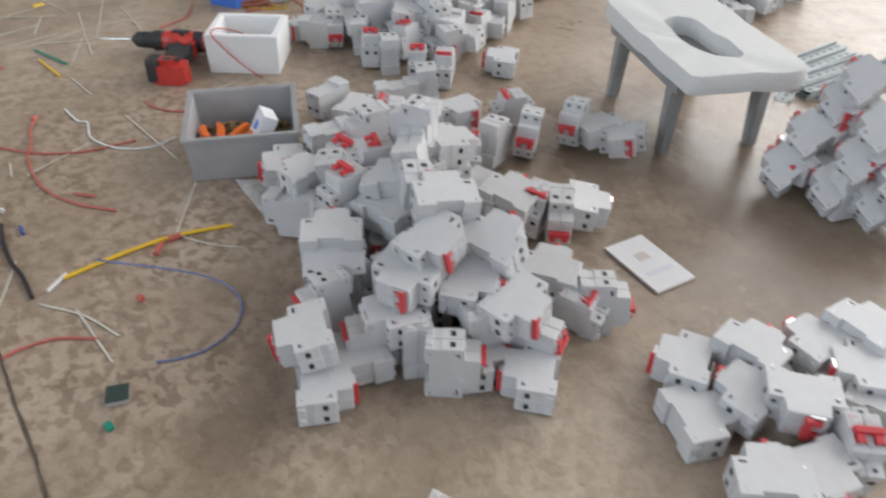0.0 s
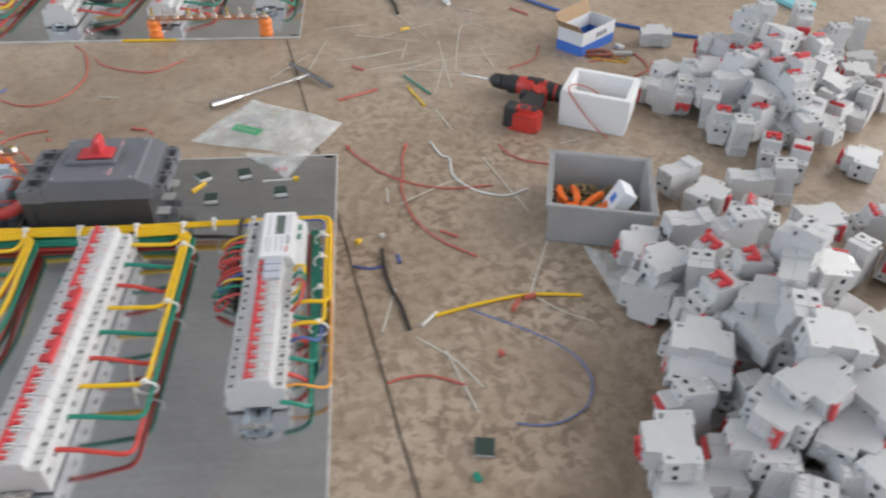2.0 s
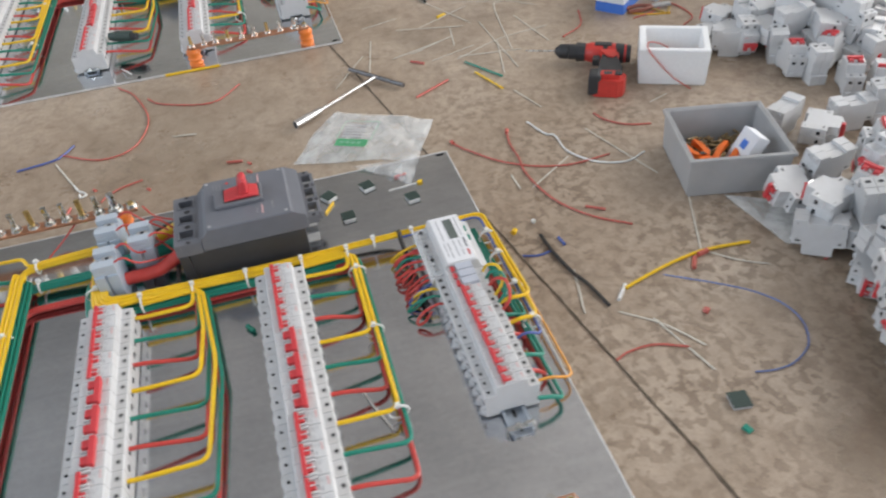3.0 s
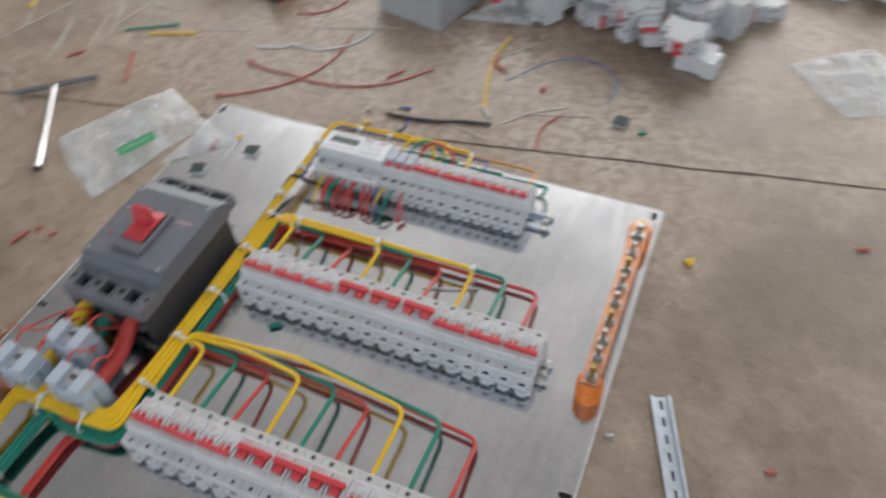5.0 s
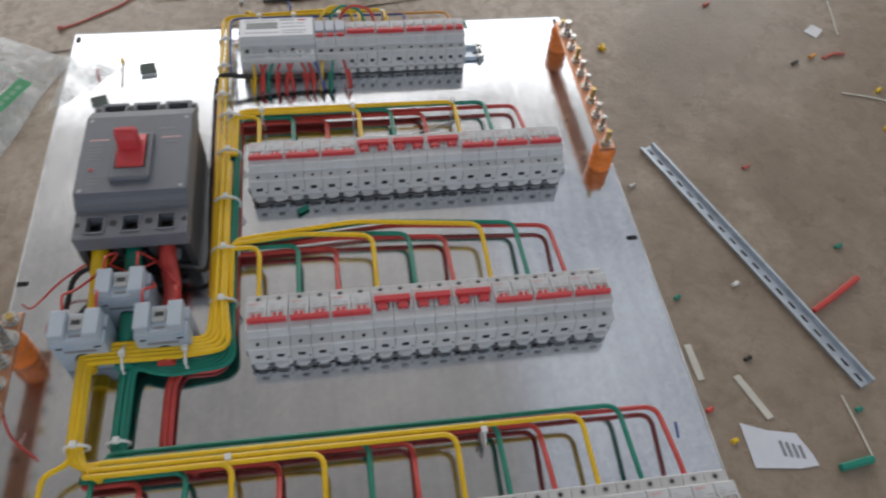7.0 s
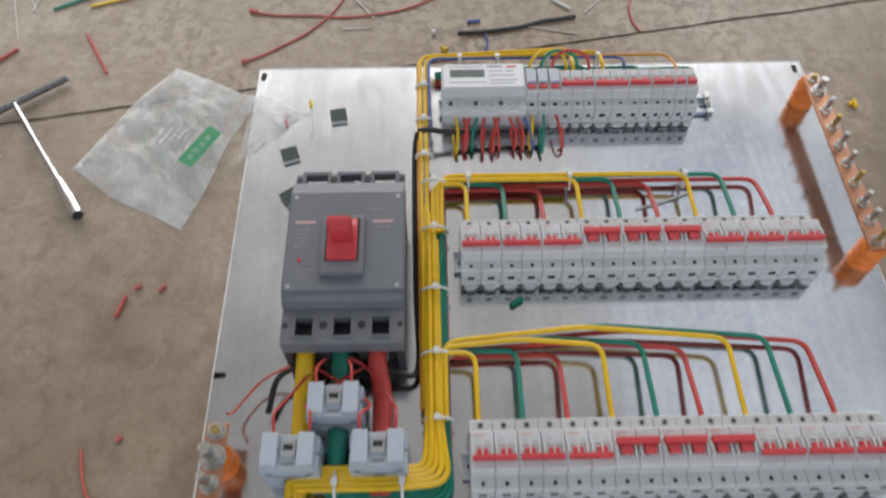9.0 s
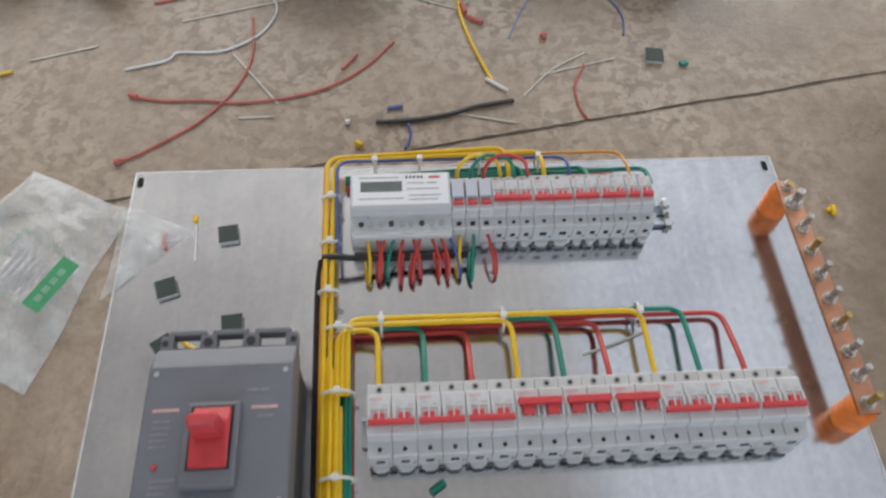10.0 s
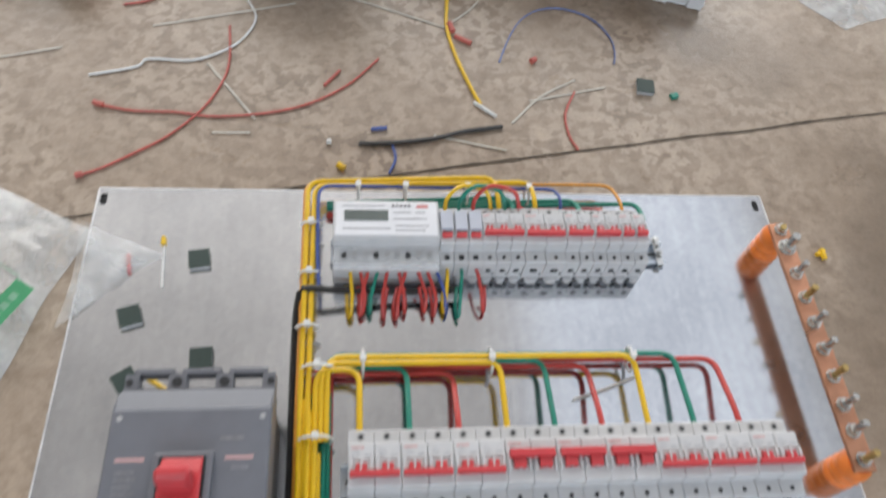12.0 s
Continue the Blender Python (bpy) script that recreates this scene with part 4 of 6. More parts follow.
        line = [(0.275 + s, -0.60 if k < 3 else -0.165, z), (0.272 + s, -0.30 if k < 3 else -0.12, z), (0.271 + s, -0.014 - s * 0.7, z + 0.004), (xe, -0.010 - s * 0.9, z + (0.012 if k < 2 else 0.0)), (xe + 0.002, -0.045, z + 0.018), (xe + 0.002, ye, 0.038)]
        part("wire", cable(bent(line, 0.018), 0.0032 if k < 2 else 0.0022), m_, h, ("yellow wire", "yellow wire", "orange wire", "thin blue wire")[k], smooth=True)
    for k, xe in enumerate((0.525, 0.612, 0.694)):
        part("wire", cable(bent([(0.29, -0.034 - 0.004 * k, 0.018), (xe, -0.022 - 0.004 * k, 0.019), (xe + 0.003, -0.045, 0.032), (xe + 0.003, -0.069, 0.038)], 0.016), 0.0032), GREEN, h, "green wire", smooth=True)
    for k, xe in enumerate((0.538, 0.642, 0.566)):
        part("wire", cable(bent([(0.29, -0.040 - 0.004 * k, 0.010), (xe, -0.030 - 0.004 * k, 0.011), (xe + 0.003, -0.048, 0.030), (xe + 0.003, -0.069, 0.038)], 0.016), 0.0032), RED_WIRE, h, "red wire", smooth=True)
    for k, m_ in enumerate((YELLOW, GREEN, RED_WIRE)):
        x0, x1 = 0.4365 + 0.0175 * k, (0.496, 0.514, 0.532)[k]
        part("wire", cable(glide([(x0, -0.066, 0.046), (x0 + 0.003, -0.056, 0.064), (x0 + 0.022, -0.044, 0.073), (x1 - 0.008, -0.048, 0.066), (x1, -0.066, 0.046)]), 0.0026), m_, h, ("yellow jumper", "green jumper", "red jumper")[k], smooth=True)
    wrap = glide([(0.262, -0.168, 0.030), (0.258, -0.20, 0.020), (0.258, -0.30, 0.016), (0.260, -0.44, 0.016), (0.262, -0.545, 0.020), (0.232, -0.553, 0.034), (0.170, -0.545, 0.044), (0.10, -0.556, 0.040), (0.082, -0.60, 0.020)])
    part("black_sleeve", ribbed(wrap, 0.0042), BLACK, h, "black spiral-wrapped signal lead", smooth=True)
    part("black_sleeve", cable(glide([(0.264, -0.166, 0.032), (0.285, -0.168, 0.036), (0.300, -0.168, 0.032), (0.380, -0.166, 0.024), (0.455, -0.164, 0.024)]), 0.0042), BLACK, h, "black spiral-wrapped signal lead", smooth=True)
    tails = [YELLOW, RED_WIRE, RED_WIRE, GREEN, RED_WIRE, RED_WIRE, RED_WIRE, RED_WIRE, RED_WIRE, BLUE, YELLOW, GREEN, RED_WIRE]
    rnd = random.Random(5)
    for k, m_ in enumerate(tails):
        x0 = 0.320 + 0.0113 * k if k < 10 else 0.4365 + 0.0175 * (k - 10)
        dx = rnd.uniform(-0.011, 0.011)
        low = rnd.uniform(0.0, 0.010)
        turn = rnd.choice((-1, 1)) * rnd.uniform(0.002, 0.0065)
        line = glide([(x0, -0.140, 0.034), (x0 + dx * 0.3, -0.152, 0.038), (x0 + dx, -0.174 - low * 0.4, 0.032), (x0 + dx + turn * 0.3, -0.186 - low, 0.018), (x0 + dx + turn * 0.7, -0.186 - low, 0.011), (x0 + dx + turn, -0.176 - low * 0.5, 0.016), (x0 + dx * 0.6 + turn, -0.164, 0.032)])
        part("lead", cable(line, 0.0022, 6), m_, h, "thin measuring lead", smooth=True)
    # thick cables from the large breaker through the transformers, with their small leads
    for k, (x0, x1, m_) in enumerate(((0.128, 0.126, YELLOW), (0.171, 0.169, GREEN), (0.214, 0.220, RED_WIRE))):
        line = glide([(x0, -0.505, 0.056), (x0, -0.545, 0.052), (x1, -0.585, 0.036), (x1, -0.64, 0.032), (x1, -0.70, 0.030)])
        part("main_cable", cable(line, 0.0115, 12), m_, h, ("thick yellow main cable", "thick green main cable", "thick red main cable")[k], smooth=True)
        for e in (-1, 1):
            cy = (-0.658, -0.606, -0.660)[k]
            part("lead", cable(glide([(x1 + e * 0.019, cy + 0.010, 0.084), (x1 + e * 0.020, cy + 0.032, 0.092), (x1 + e * 0.014, cy + 0.055, 0.070), (0.2 if e > 0 else 0.14, -0.552, 0.048)]), 0.0018, 6), RED_WIRE, h, "thin red measuring lead", smooth=True)
    part("lead", cable(glide([(0.110, -0.55, 0.05), (0.072, -0.562, 0.03), (0.045, -0.598, 0.03), (0.045, -0.612, 0.058)]), 0.0016, 6), RED_WIRE, h, "thin red measuring lead", smooth=True)
    part("lead", cable(glide([(0.038, -0.735, 0.05), (0.046, -0.77, 0.02), (0.075, -0.797, 0.008)]), 0.0016, 6), RED_WIRE, h, "thin red measuring lead", smooth=True)
    for y in (-0.075, -0.145, -0.215, -0.265, -0.345, -0.44, -0.53, -0.615):
        tie_round(h, (0.2855 if y < -0.25 else 0.2725, y, 0.026 if y < -0.25 else 0.030), 0.0185 if y < -0.25 else 0.0125, 0.016 if y < -0.25 else 0.008, "y")
    for x, y in ((0.335, -0.257), (0.48, -0.257), (0.645, -0.257), (0.30, -0.832), (0.60, -0.832), (0.17, -0.688), (0.245, -0.688)):
        tie_round(h, (x, y, 0.0235 if y > -0.60 or y < -0.75 else 0.032), 0.0145 if y > -0.60 or y < -0.75 else 0.019, 0.0125 if y > -0.60 or y < -0.75 else 0.014, "x")
    for x in (0.33, 0.39, 0.47, 0.55):
        tie_round(h, (x, -0.022, 0.028), 0.014, 0.014, "x")
    tie_round(h, (0.128, -0.800, 0.032), 0.014, 0.011, "y")
    tie_round(h, (0.171, -0.795, 0.021), 0.013, 0.010, "y")
    # stick-on tie mounts
    for x, y, a in ((0.139, -0.112, 8), (0.070, -0.189, 18), (0.155, -0.242, 5), (0.078, -0.268, 35)) if near else ():
        pad = thing("tie_mount", at(x, y, Z, a), "white stick-on tie mount with a dark green backing", "tie mount", "tie mounts on the plate")
        part("block", boxed(-0.0115, 0.0115, -0.0115, 0.0115, 0, 0.0050, 0.001), NYLON, pad)
        part("backing", boxed(-0.0125, 0.0125, -0.0125, 0.0125, 0.0051, 0.0064), CHIP_TOP, pad, "dark green foam backing")


panel(0, 0, True)
panel(-1.518, -0.112, False)


# ---------------------------------------------------------------- boxes and tools
def open_bin(m, w, d, h, t, outer, name, label, taper=0.0, lip=0.0):
    """An open box, w by d by h, with walls t thick; lip: the width of a turned-out rim."""
    root = thing(name, m, label, "box")
    bm = bmesh.new()
    lo, hi = [], []
    for r, s, z in ((0, 1 - taper, 0), (0, 1, h), (t, 1, h), (t, 1 - taper, t)):
        lo.append([bm.verts.new((sx * (w / 2 - r) * s, sy * (d / 2 - r) * s, z)) for sx, sy in ((-1, -1), (1, -1), (1, 1), (-1, 1))])
    for a, b in zip(lo, lo[1:]):
        for k in range(4):
            bm.faces.new((a[k], a[(k + 1) % 4], b[(k + 1) % 4], b[k]))
    bm.faces.new(lo[0][::-1])
    bm.faces.new(lo[-1])
    bmesh.ops.bevel(bm, geom=list(bm.edges), offset=min(t * 0.3, 0.0018), segments=2, affect="EDGES")
    part("shell", bm, outer, root)
    if lip:
        rim = bmesh.new()
        for x0, x1, y0, y1 in ((-w / 2 - lip, w / 2 + lip, -d / 2 - lip, -d / 2), (-w / 2 - lip, w / 2 + lip, d / 2, d / 2 + lip), (-w / 2 - lip, -w / 2, -d / 2, d / 2), (w / 2, w / 2 + lip, -d / 2, d / 2)):
            box(rim, x0, x1, y0, y1, h - 0.006, h + 0.0005)
        part("rim", rim, outer, root)
    return root


SCREWS = mat("dark_brass_screws", (0.26, 0.19, 0.10), 0.45, 0.8, vary=0.5, scale=260)
BIN_AT = pose(0.257, 0.485, 0, 0, 0, -103.8) @ Matrix.Scale(1.062, 4)
open_bin(BIN_AT, 0.176, 0.174, 0.079, 0.006, BIN, "tool_bin", "grey plastic bin holding orange-handled tools and screws", 0.04, 0.003)
bm = bmesh.new()
rnd = random.Random(3)
for _ in range(420):
    x, y, a = rnd.uniform(-0.070, 0.070), rnd.uniform(-0.068, 0.068), rnd.uniform(0, 6.28)
    z = 0.008 + rnd.uniform(0, 0.022)
    rod(bm, (x, y, z), (x + 0.014 * math.cos(a), y + 0.014 * math.sin(a), z + rnd.uniform(-0.004, 0.004)), 0.0022, seg=5)
single("screws", bm, SCREWS, "loose brass and steel screws filling the bin", "screws", kind="stuff", at=BIN_AT)


def wire_stripper(m):
    root = thing("wire_stripper", m, "orange-handled wire stripper lying in the bin", "hand tool")
    for s in (-1, 1):
        bm = bmesh.new()
        slab(bm, [(s * x, y) for x, y in ((0.001, 0.010), (0.012, 0.006), (0.019, -0.010), (0.021, -0.040), (0.016, -0.062), (0.008, -0.060), (0.011, -0.040), (0.009, -0.012), (0.001, -0.004))][::s], 0.0, 0.012, 0.002)
        part("handle", bm, ORANGE_GRIP, root, "orange plastic grip")
    part("jaw", boxed(-0.011, 0.011, 0.008, 0.030, 0.001, 0.010, 0.0015), ORANGE_GRIP, root)
    part("pivot", boxed(-0.005, 0.005, -0.004, 0.006, 0.0118, 0.0135, 0.001), DRILL_BLACK, root)


wire_stripper(BIN_AT @ pose(0.048, 0.028, 0.040, 8, 0, 8))
wire_stripper(BIN_AT @ pose(0.020, 0.048, 0.036, -6, 4, -38))
small_box = thing("small_carton", BIN_AT @ pose(-0.028, 0.030, 0.052, 62, -4, 100), "small white printed carton leaning in the bin", "carton")
part("carton", boxed(-0.024, 0.024, -0.036, 0.036, -0.012, 0.012, 0.0008), CARD_W, small_box)
part("seal", boxed(-0.008, 0.008, 0.002, 0.018, 0.0121, 0.0126), CARD_B, small_box, "small blue printed emblem")

FOAM_AT = pose(-0.130, 0.589, 0, 0, 0, -116.7) @ Matrix.Scale(1.049, 4)
open_bin(FOAM_AT, 0.148, 0.126, 0.082, 0.014, FOAM_BOX, "foam_box", "white expanded foam box with a loose red wire", 0.03)
single("red_wire", cable(glide([FOAM_AT @ Vector(p) for p in ((-0.03, -0.03, 0.02), (0.02, -0.02, 0.055), (0.052, 0.02, 0.080), (0.058, 0.058, 0.086), (0.045, 0.068, 0.070), (0.0, 0.072, 0.025), (-0.040, 0.085, 0.004))]), 0.0016, 6), RED_OLD, "thin red wire hanging over the foam box", "wire", smooth=True)
bm = bmesh.new()
for _ in range(24):
    x, y, a = rnd.uniform(-0.045, 0.045), rnd.uniform(-0.035, 0.035), rnd.uniform(0, 6.28)
    rod(bm, (x, y, 0.016), (x + 0.02 * math.cos(a), y + 0.02 * math.sin(a), 0.02), 0.002, seg=6)
single("copper_lugs", bm, COPPER, "small copper lugs in the foam box", "lugs", kind="stuff", at=FOAM_AT)

card = thing("carton", pose(-0.548, 0.665, 0, 0, 0, 131.0) @ Matrix.Scale(1.093, 4) @ Matrix.Diagonal((0.93, 0.74, 0.72, 1.0)), "open white and blue printed cardboard carton", "carton")
for x0, x1, y0, y1 in ((-0.075, 0.075, -0.05, -0.048), (-0.075, 0.075, 0.048, 0.05), (-0.075, -0.073, -0.048, 0.048), (0.073, 0.075, -0.048, 0.048)):
    side = part("panel", boxed(x0, x1, y0, y1, 0.034, 0.080), CARD_W, card)
    part("band", boxed(x0 - 0.0003, x1 + 0.0003, y0 - 0.0003, y1 + 0.0003, 0.0, 0.0345), CARD_B, side, "blue printed band")
part("bottom", boxed(-0.072, 0.072, -0.047, 0.047, 0.001, 0.003), CARD_K, card, "raw brown card")
part("flap", boxed(-0.073, 0.073, 0.0, 0.045, -0.001, 0.001), CARD_K, card, "raised brown flap").matrix_basis = pose(0, 0.050, 0.080, 62, 0, 0)
part("flap", boxed(-0.04, 0.0, -0.046, 0.046, -0.001, 0.001), CARD_K, card, "raised brown flap").matrix_basis = pose(-0.074, 0, 0.080, 0, 52, 0)
for x in (-0.012, 0.005, 0.022):
    part("text_bar", boxed(x, x + 0.012, -0.0512, -0.0503, 0.046, 0.062), PRINT, card)


def drill(m, label):
    """A cordless drill on its side: along +x the chuck, along +y the grip and the battery."""
    root = thing("cordless_drill", m, label, "cordless drill", "cordless drills")
    bm = bmesh.new()
    for x0, x1, r0, r1 in ((-0.086, -0.078, 0.018, 0.024), (-0.078, -0.040, 0.024, 0.0265), (-0.040, 0.010, 0.0265, 0.0265), (0.010, 0.030, 0.0265, 0.022)):
        rod(bm, (x0, 0, 0.032), (x1, 0, 0.032), r0, r1, 20)
    part("motor_housing", bm, DRILL_RED, root, smooth=True)
    bm = bmesh.new()
    for x0, x1 in ((-0.090, -0.050), (-0.030, -0.018)):
        rod(bm, (x0, 0, 0.032), (x1, 0, 0.032), 0.0225 if x0 < -0.08 else 0.0272, 0.0268 if x0 < -0.08 else 0.0272, 20)
    box(bm, -0.040, 0.005, -0.010, 0.010, 0.0560, 0.0595, 0.002)
    part("rubber_bumper", bm, DRILL_BLACK, root)
    bm = bmesh.new()
    rod(bm, (0.028, 0, 0.032), (0.052, 0, 0.032), 0.0235, 0.0255, 14)
    part("torque_collar", bm, DRILL_BLACK, root)
    bm = bmesh.new()
    rod(bm, (0.052, 0, 0.032), (0.072, 0, 0.032), 0.020, 0.0205, 16)
    rod(bm, (0.074, 0, 0.032), (0.096, 0, 0.032), 0.0205, 0.0185, 16)
    rod(bm, (0.096, 0, 0.032), (0.110, 0, 0.032), 0.0185, 0.007, 16)
    part("chuck", bm, DRILL_BLACK, root)
    bm = bmesh.new()
    rod(bm, (0.108, 0, 0.032), (0.190, 0, 0.030), 0.0024, 0.0020, 8)
    part("drill_bit", bm, STEEL, root)
    bm = bmesh.new()
    slab(bm, [(-0.054, 0.016), (-0.014, 0.016), (-0.022, 0.070), (-0.020, 0.120), (-0.010, 0.140), (-0.080, 0.140), (-0.066, 0.110), (-0.060, 0.060)], 0.016, 0.048, 0.007)
    part("grip", bm, DRILL_BLACK, root)
    bm = bmesh.new()
    slab(bm, [(-0.058, 0.010), (-0.004, 0.010), (-0.010, 0.034), (-0.030, 0.060), (-0.048, 0.066), (-0.062, 0.050)], 0.012, 0.052, 0.006)
    part("grip_shell", bm, DRILL_RED, root)
    part("trigger", boxed(-0.012, 0.006, 0.034, 0.062, 0.024, 0.042, 0.003), DRILL_BLACK, root)
    bm = bmesh.new()
    slab(bm, [(-0.078, 0.136), (-0.010, 0.136), (0.000, 0.146), (-0.002, 0.174), (-0.012, 0.184), (-0.066, 0.184), (-0.080, 0.174), (-0.085, 0.150)], 0.002, 0.058, 0.012)
    bat = part("battery", bm, DRILL_RED, root, "red battery pack")
    part("battery_cap", boxed(-0.024, 0.007, 0.139, 0.185, 0.005, 0.0602, 0.008), DRILL_BLACK, bat)
    part("release_button", boxed(-0.074, -0.056, 0.152, 0.172, 0.0565, 0.0605, 0.003), DRILL_BLACK, bat)
    part("rating_label", boxed(-0.050, -0.030, 0.154, 0.170, 0.0578, 0.0588), BASE_DARK, bat)
    return root


drill(pose(-0.239, 0.448, 0, 0, 0, -119.0) @ Matrix.Scale(1.081, 4) @ Matrix.Scale(0.84, 4), "red and black cordless drill lying on its side")
drill(pose(-0.609, 2.152, 0, 0, 0, -128.3) @ Matrix.Scale(1.238, 4) @ Matrix.Scale(0.86, 4), "red and black cordless drill on the floor")
drill(pose(-0.648, 2.338, 0.0, 0, 0, -100.5) @ Matrix.Scale(1.258, 4) @ Matrix.Scale(0.86, 4), "red and black cordless drill beside a grey steel box")

tool = thing("socket_wrench", pose(-0.373, -0.078, 0, 0, 0, 1.8) @ Matrix.Scale(1.037, 4), "chromed T-handle socket wrench on the concrete", "hand tool")
bm = bmesh.new()
rod(bm, (-0.068, -0.048, 0.010), (0.067, 0.052, 0.010), 0.0052, seg=12)
part("cross_bar", bm, KNURL, tool, "dark knurled cross bar")
bm = bmesh.new()
rod(bm, (0, 0, 0.010), (0.105, -0.160, 0.010), 0.0046, seg=12)
part("shaft", bm, CHROME, tool)
bm = bmesh.new()
rod(bm, (0.100, -0.152, 0.010), (0.120, -0.183, 0.010), 0.0075, 0.0095, seg=14)
rod(bm, (0.120, -0.183, 0.010), (0.139, -0.214, 0.010), 0.0098, seg=14)
part("socket", bm, CHROME, tool, smooth=True)
bm = bmesh.new()
rod(bm, (0.1385, -0.2132, 0.010), (0.1394, -0.2146, 0.010), 0.0072, seg=12)
part("socket_bore", bm, DARK, tool, "dark hollow socket end")


def crumpled(name, corners, label, z=0.02, seed=1, material=None):
    """A thin plastic bag between four corners, puffed and creased."""
    a, b, c, d = (Vector((*p, 0)) for p in corners)
    bm = bmesh.new()
    n = 26
    layers = []
    for top in (1, 0):
        grid = []
        for i in range(n + 1):
            u = i / n
            row = []
            for j in range(n + 1):
                v = j / n
                p = (a * (1 - u) + b * u) * (1 - v) + (d * (1 - u) + c * u) * v
                edge = min(u, 1 - u, v, 1 - v)
                puff = min(1, edge * 5)
                q = p * 14 + Vector((seed * 7.3, 0, 0))
                p = p + 0.012 * Vector((noise.noise(p * 9 + Vector((seed, 0, 0))), noise.noise(p * 9 + Vector((0, seed, 5))), 0)) * (1 - puff * 0.5)
                crease = abs(noise.noise(q)) + 0.5 * abs(noise.noise(q * 2.3))
                row.append(bm.verts.new((p.x, p.y, 0.0015 + (top * (z * puff * (0.35 + 1.1 * crease) + 0.0015)))))
            grid.append(row)
        for i in range(n):
            for j in range(n):
                bm.faces.new((grid[i][j], grid[i + 1][j], grid[i + 1][j + 1], grid[i][j + 1]))
    root = thing(name, Matrix(), label, "plastic bag")
    part("film", bm, material or FILM, root)
    return root


LABEL_PALE = mat("label_pale_green", (0.22, 0.42, 0.28), 0.5, vary=0.1, scale=80)
bag = crumpled("plastic_bag", [(-0.075, -0.318), (0.006, -0.068), (-0.140, 0.008), (-0.261, -0.206)], "crumpled clear plastic bag with a green printed label", 0.030, 2)
flap = crumpled("plastic_bag", [(-0.01, -0.20), (0.055, -0.135), (0.095, -0.105), (0.00, -0.06)], "thin clear plastic bag flap spread over the plate edge", 0.012, 6, HAZE)
flap.location.z = 0.0055
g = part("label_field", boxed(-0.036, 0.036, -0.012, 0.012, 0, 0.0006), mat("label_green", (0.07, 0.33, 0.15), 0.5, vary=0.1, scale=80), bag, "green printed label")
g.matrix_basis = pose(-0.057, -0.193, 0.036, 6, -4, 57.7)
for k in range(4):
    part("text_bar", boxed(-0.026 + 0.013 * k, -0.017 + 0.013 * k, -0.004, 0.004, 0.0006, 0.0009), LABEL_PALE, g)
for x0, x1, y0, y1 in ((-0.040, 0.040, 0.0740, 0.0752), (-0.040, -0.0388, 0.012, 0.074), (0.0388, 0.040, 0.012, 0.074)):
    part("table_line", boxed(x0, x1, y0, y1, -0.0004, 0.0), LABEL_PALE, g)
for k in range(5):
    part("text_bar", boxed(-0.030, 0.020 - 0.006 * (k % 2), 0.020 + 0.009 * k, 0.024 + 0.009 * k, 0, 0.0005), PRINT_PALE, g)
crumpled("plastic_bag", [(1.036, 0.488), (1.160, 0.351), (1.316, 0.422), (1.191, 0.610)], "crumpled clear plastic bag on the concrete", 0.030, 9)
crumpled("plastic_sheet", [(0.343, 0.442), (0.499, 0.462), (0.562, 0.590), (0.416, 0.550)], "scrap of clear plastic sheet under the heap", 0.006, 4)

# low stool with a foam cushion that has a hole cut through it
stool = thing("low_stool", pose(0.465, 1.300, 0, 0, 0, -13.0) @ Matrix.Scale(1.130, 4), "low grey stool with a thick white foam cushion", "stool")
for sx in (-1, 1):
    for sy in (-1, 1):
        bm = bmesh.new()
        prof = [(-0.011, -0.009), (0.011, -0.009), (0.011, 0.009), (-0.011, 0.009)]
        lo = [bm.verts.new((sx * 0.104 + px, sy * 0.080 + py, 0)) for px, py in prof]
        hi = [bm.verts.new((sx * 0.100 + px * 1.3, sy * 0.076 + py * 1.3, 0.125)) for px, py in prof]
        bm.faces.new(lo[::-1])
        bm.faces.new(hi)
        for k in range(4):
            bm.faces.new((lo[k], lo[(k + 1) % 4], hi[(k + 1) % 4], hi[k]))
        bmesh.ops.bevel(bm, geom=list(bm.edges), offset=0.003, segments=2, affect="EDGES")
        part("leg", bm, LEG, stool)
part("seat", boxed(-0.130, 0.130, -0.092, 0.092, 0.114, 0.130, 0.003), LEG, stool)
bm = bmesh.new()
N = 80
outer, inner = [], []
HOLE = [(-0.052, -0.036), (-0.062, -0.010), (-0.050, 0.020), (0.060, 0.026), (0.108, 0.022), (0.116, 0.010), (0.100, -0.022), (0.060, -0.044), (0.010, -0.044), (-0.030, -0.042)]
for k in range(N):
    a = 2 * math.pi * k / N
    c, s = math.cos(a), math.sin(a)
    q = 1 / ((abs(c) / 0.168) ** 14 + (abs(s) / 0.100) ** 14) ** (1 / 14)
    wob = 1 + 0.010 * math.sin(3 * a + 1)
    outer.append((c * q * wob, s * q * wob + 0.004))
    best = None
    for (x0, y0), (x1, y1) in zip(HOLE, HOLE[1:] + HOLE[:1]):
        x0, y0, x1, y1 = x0 - 0.04, y0 + 0.015, x1 - 0.04, y1 + 0.015
        den = c * (y1 - y0) - s * (x1 - x0)
        if abs(den) > 1e-9:
            r, u = (x0 * (y1 - y0) - y0 * (x1 - x0)) / den, (x0 * s - y0 * c) / den
            if r > 0 and -1e-6 <= u <= 1 + 1e-6:
                best = r
    inner.append((0.04 + c * best, -0.015 + s * best))
ring = {}
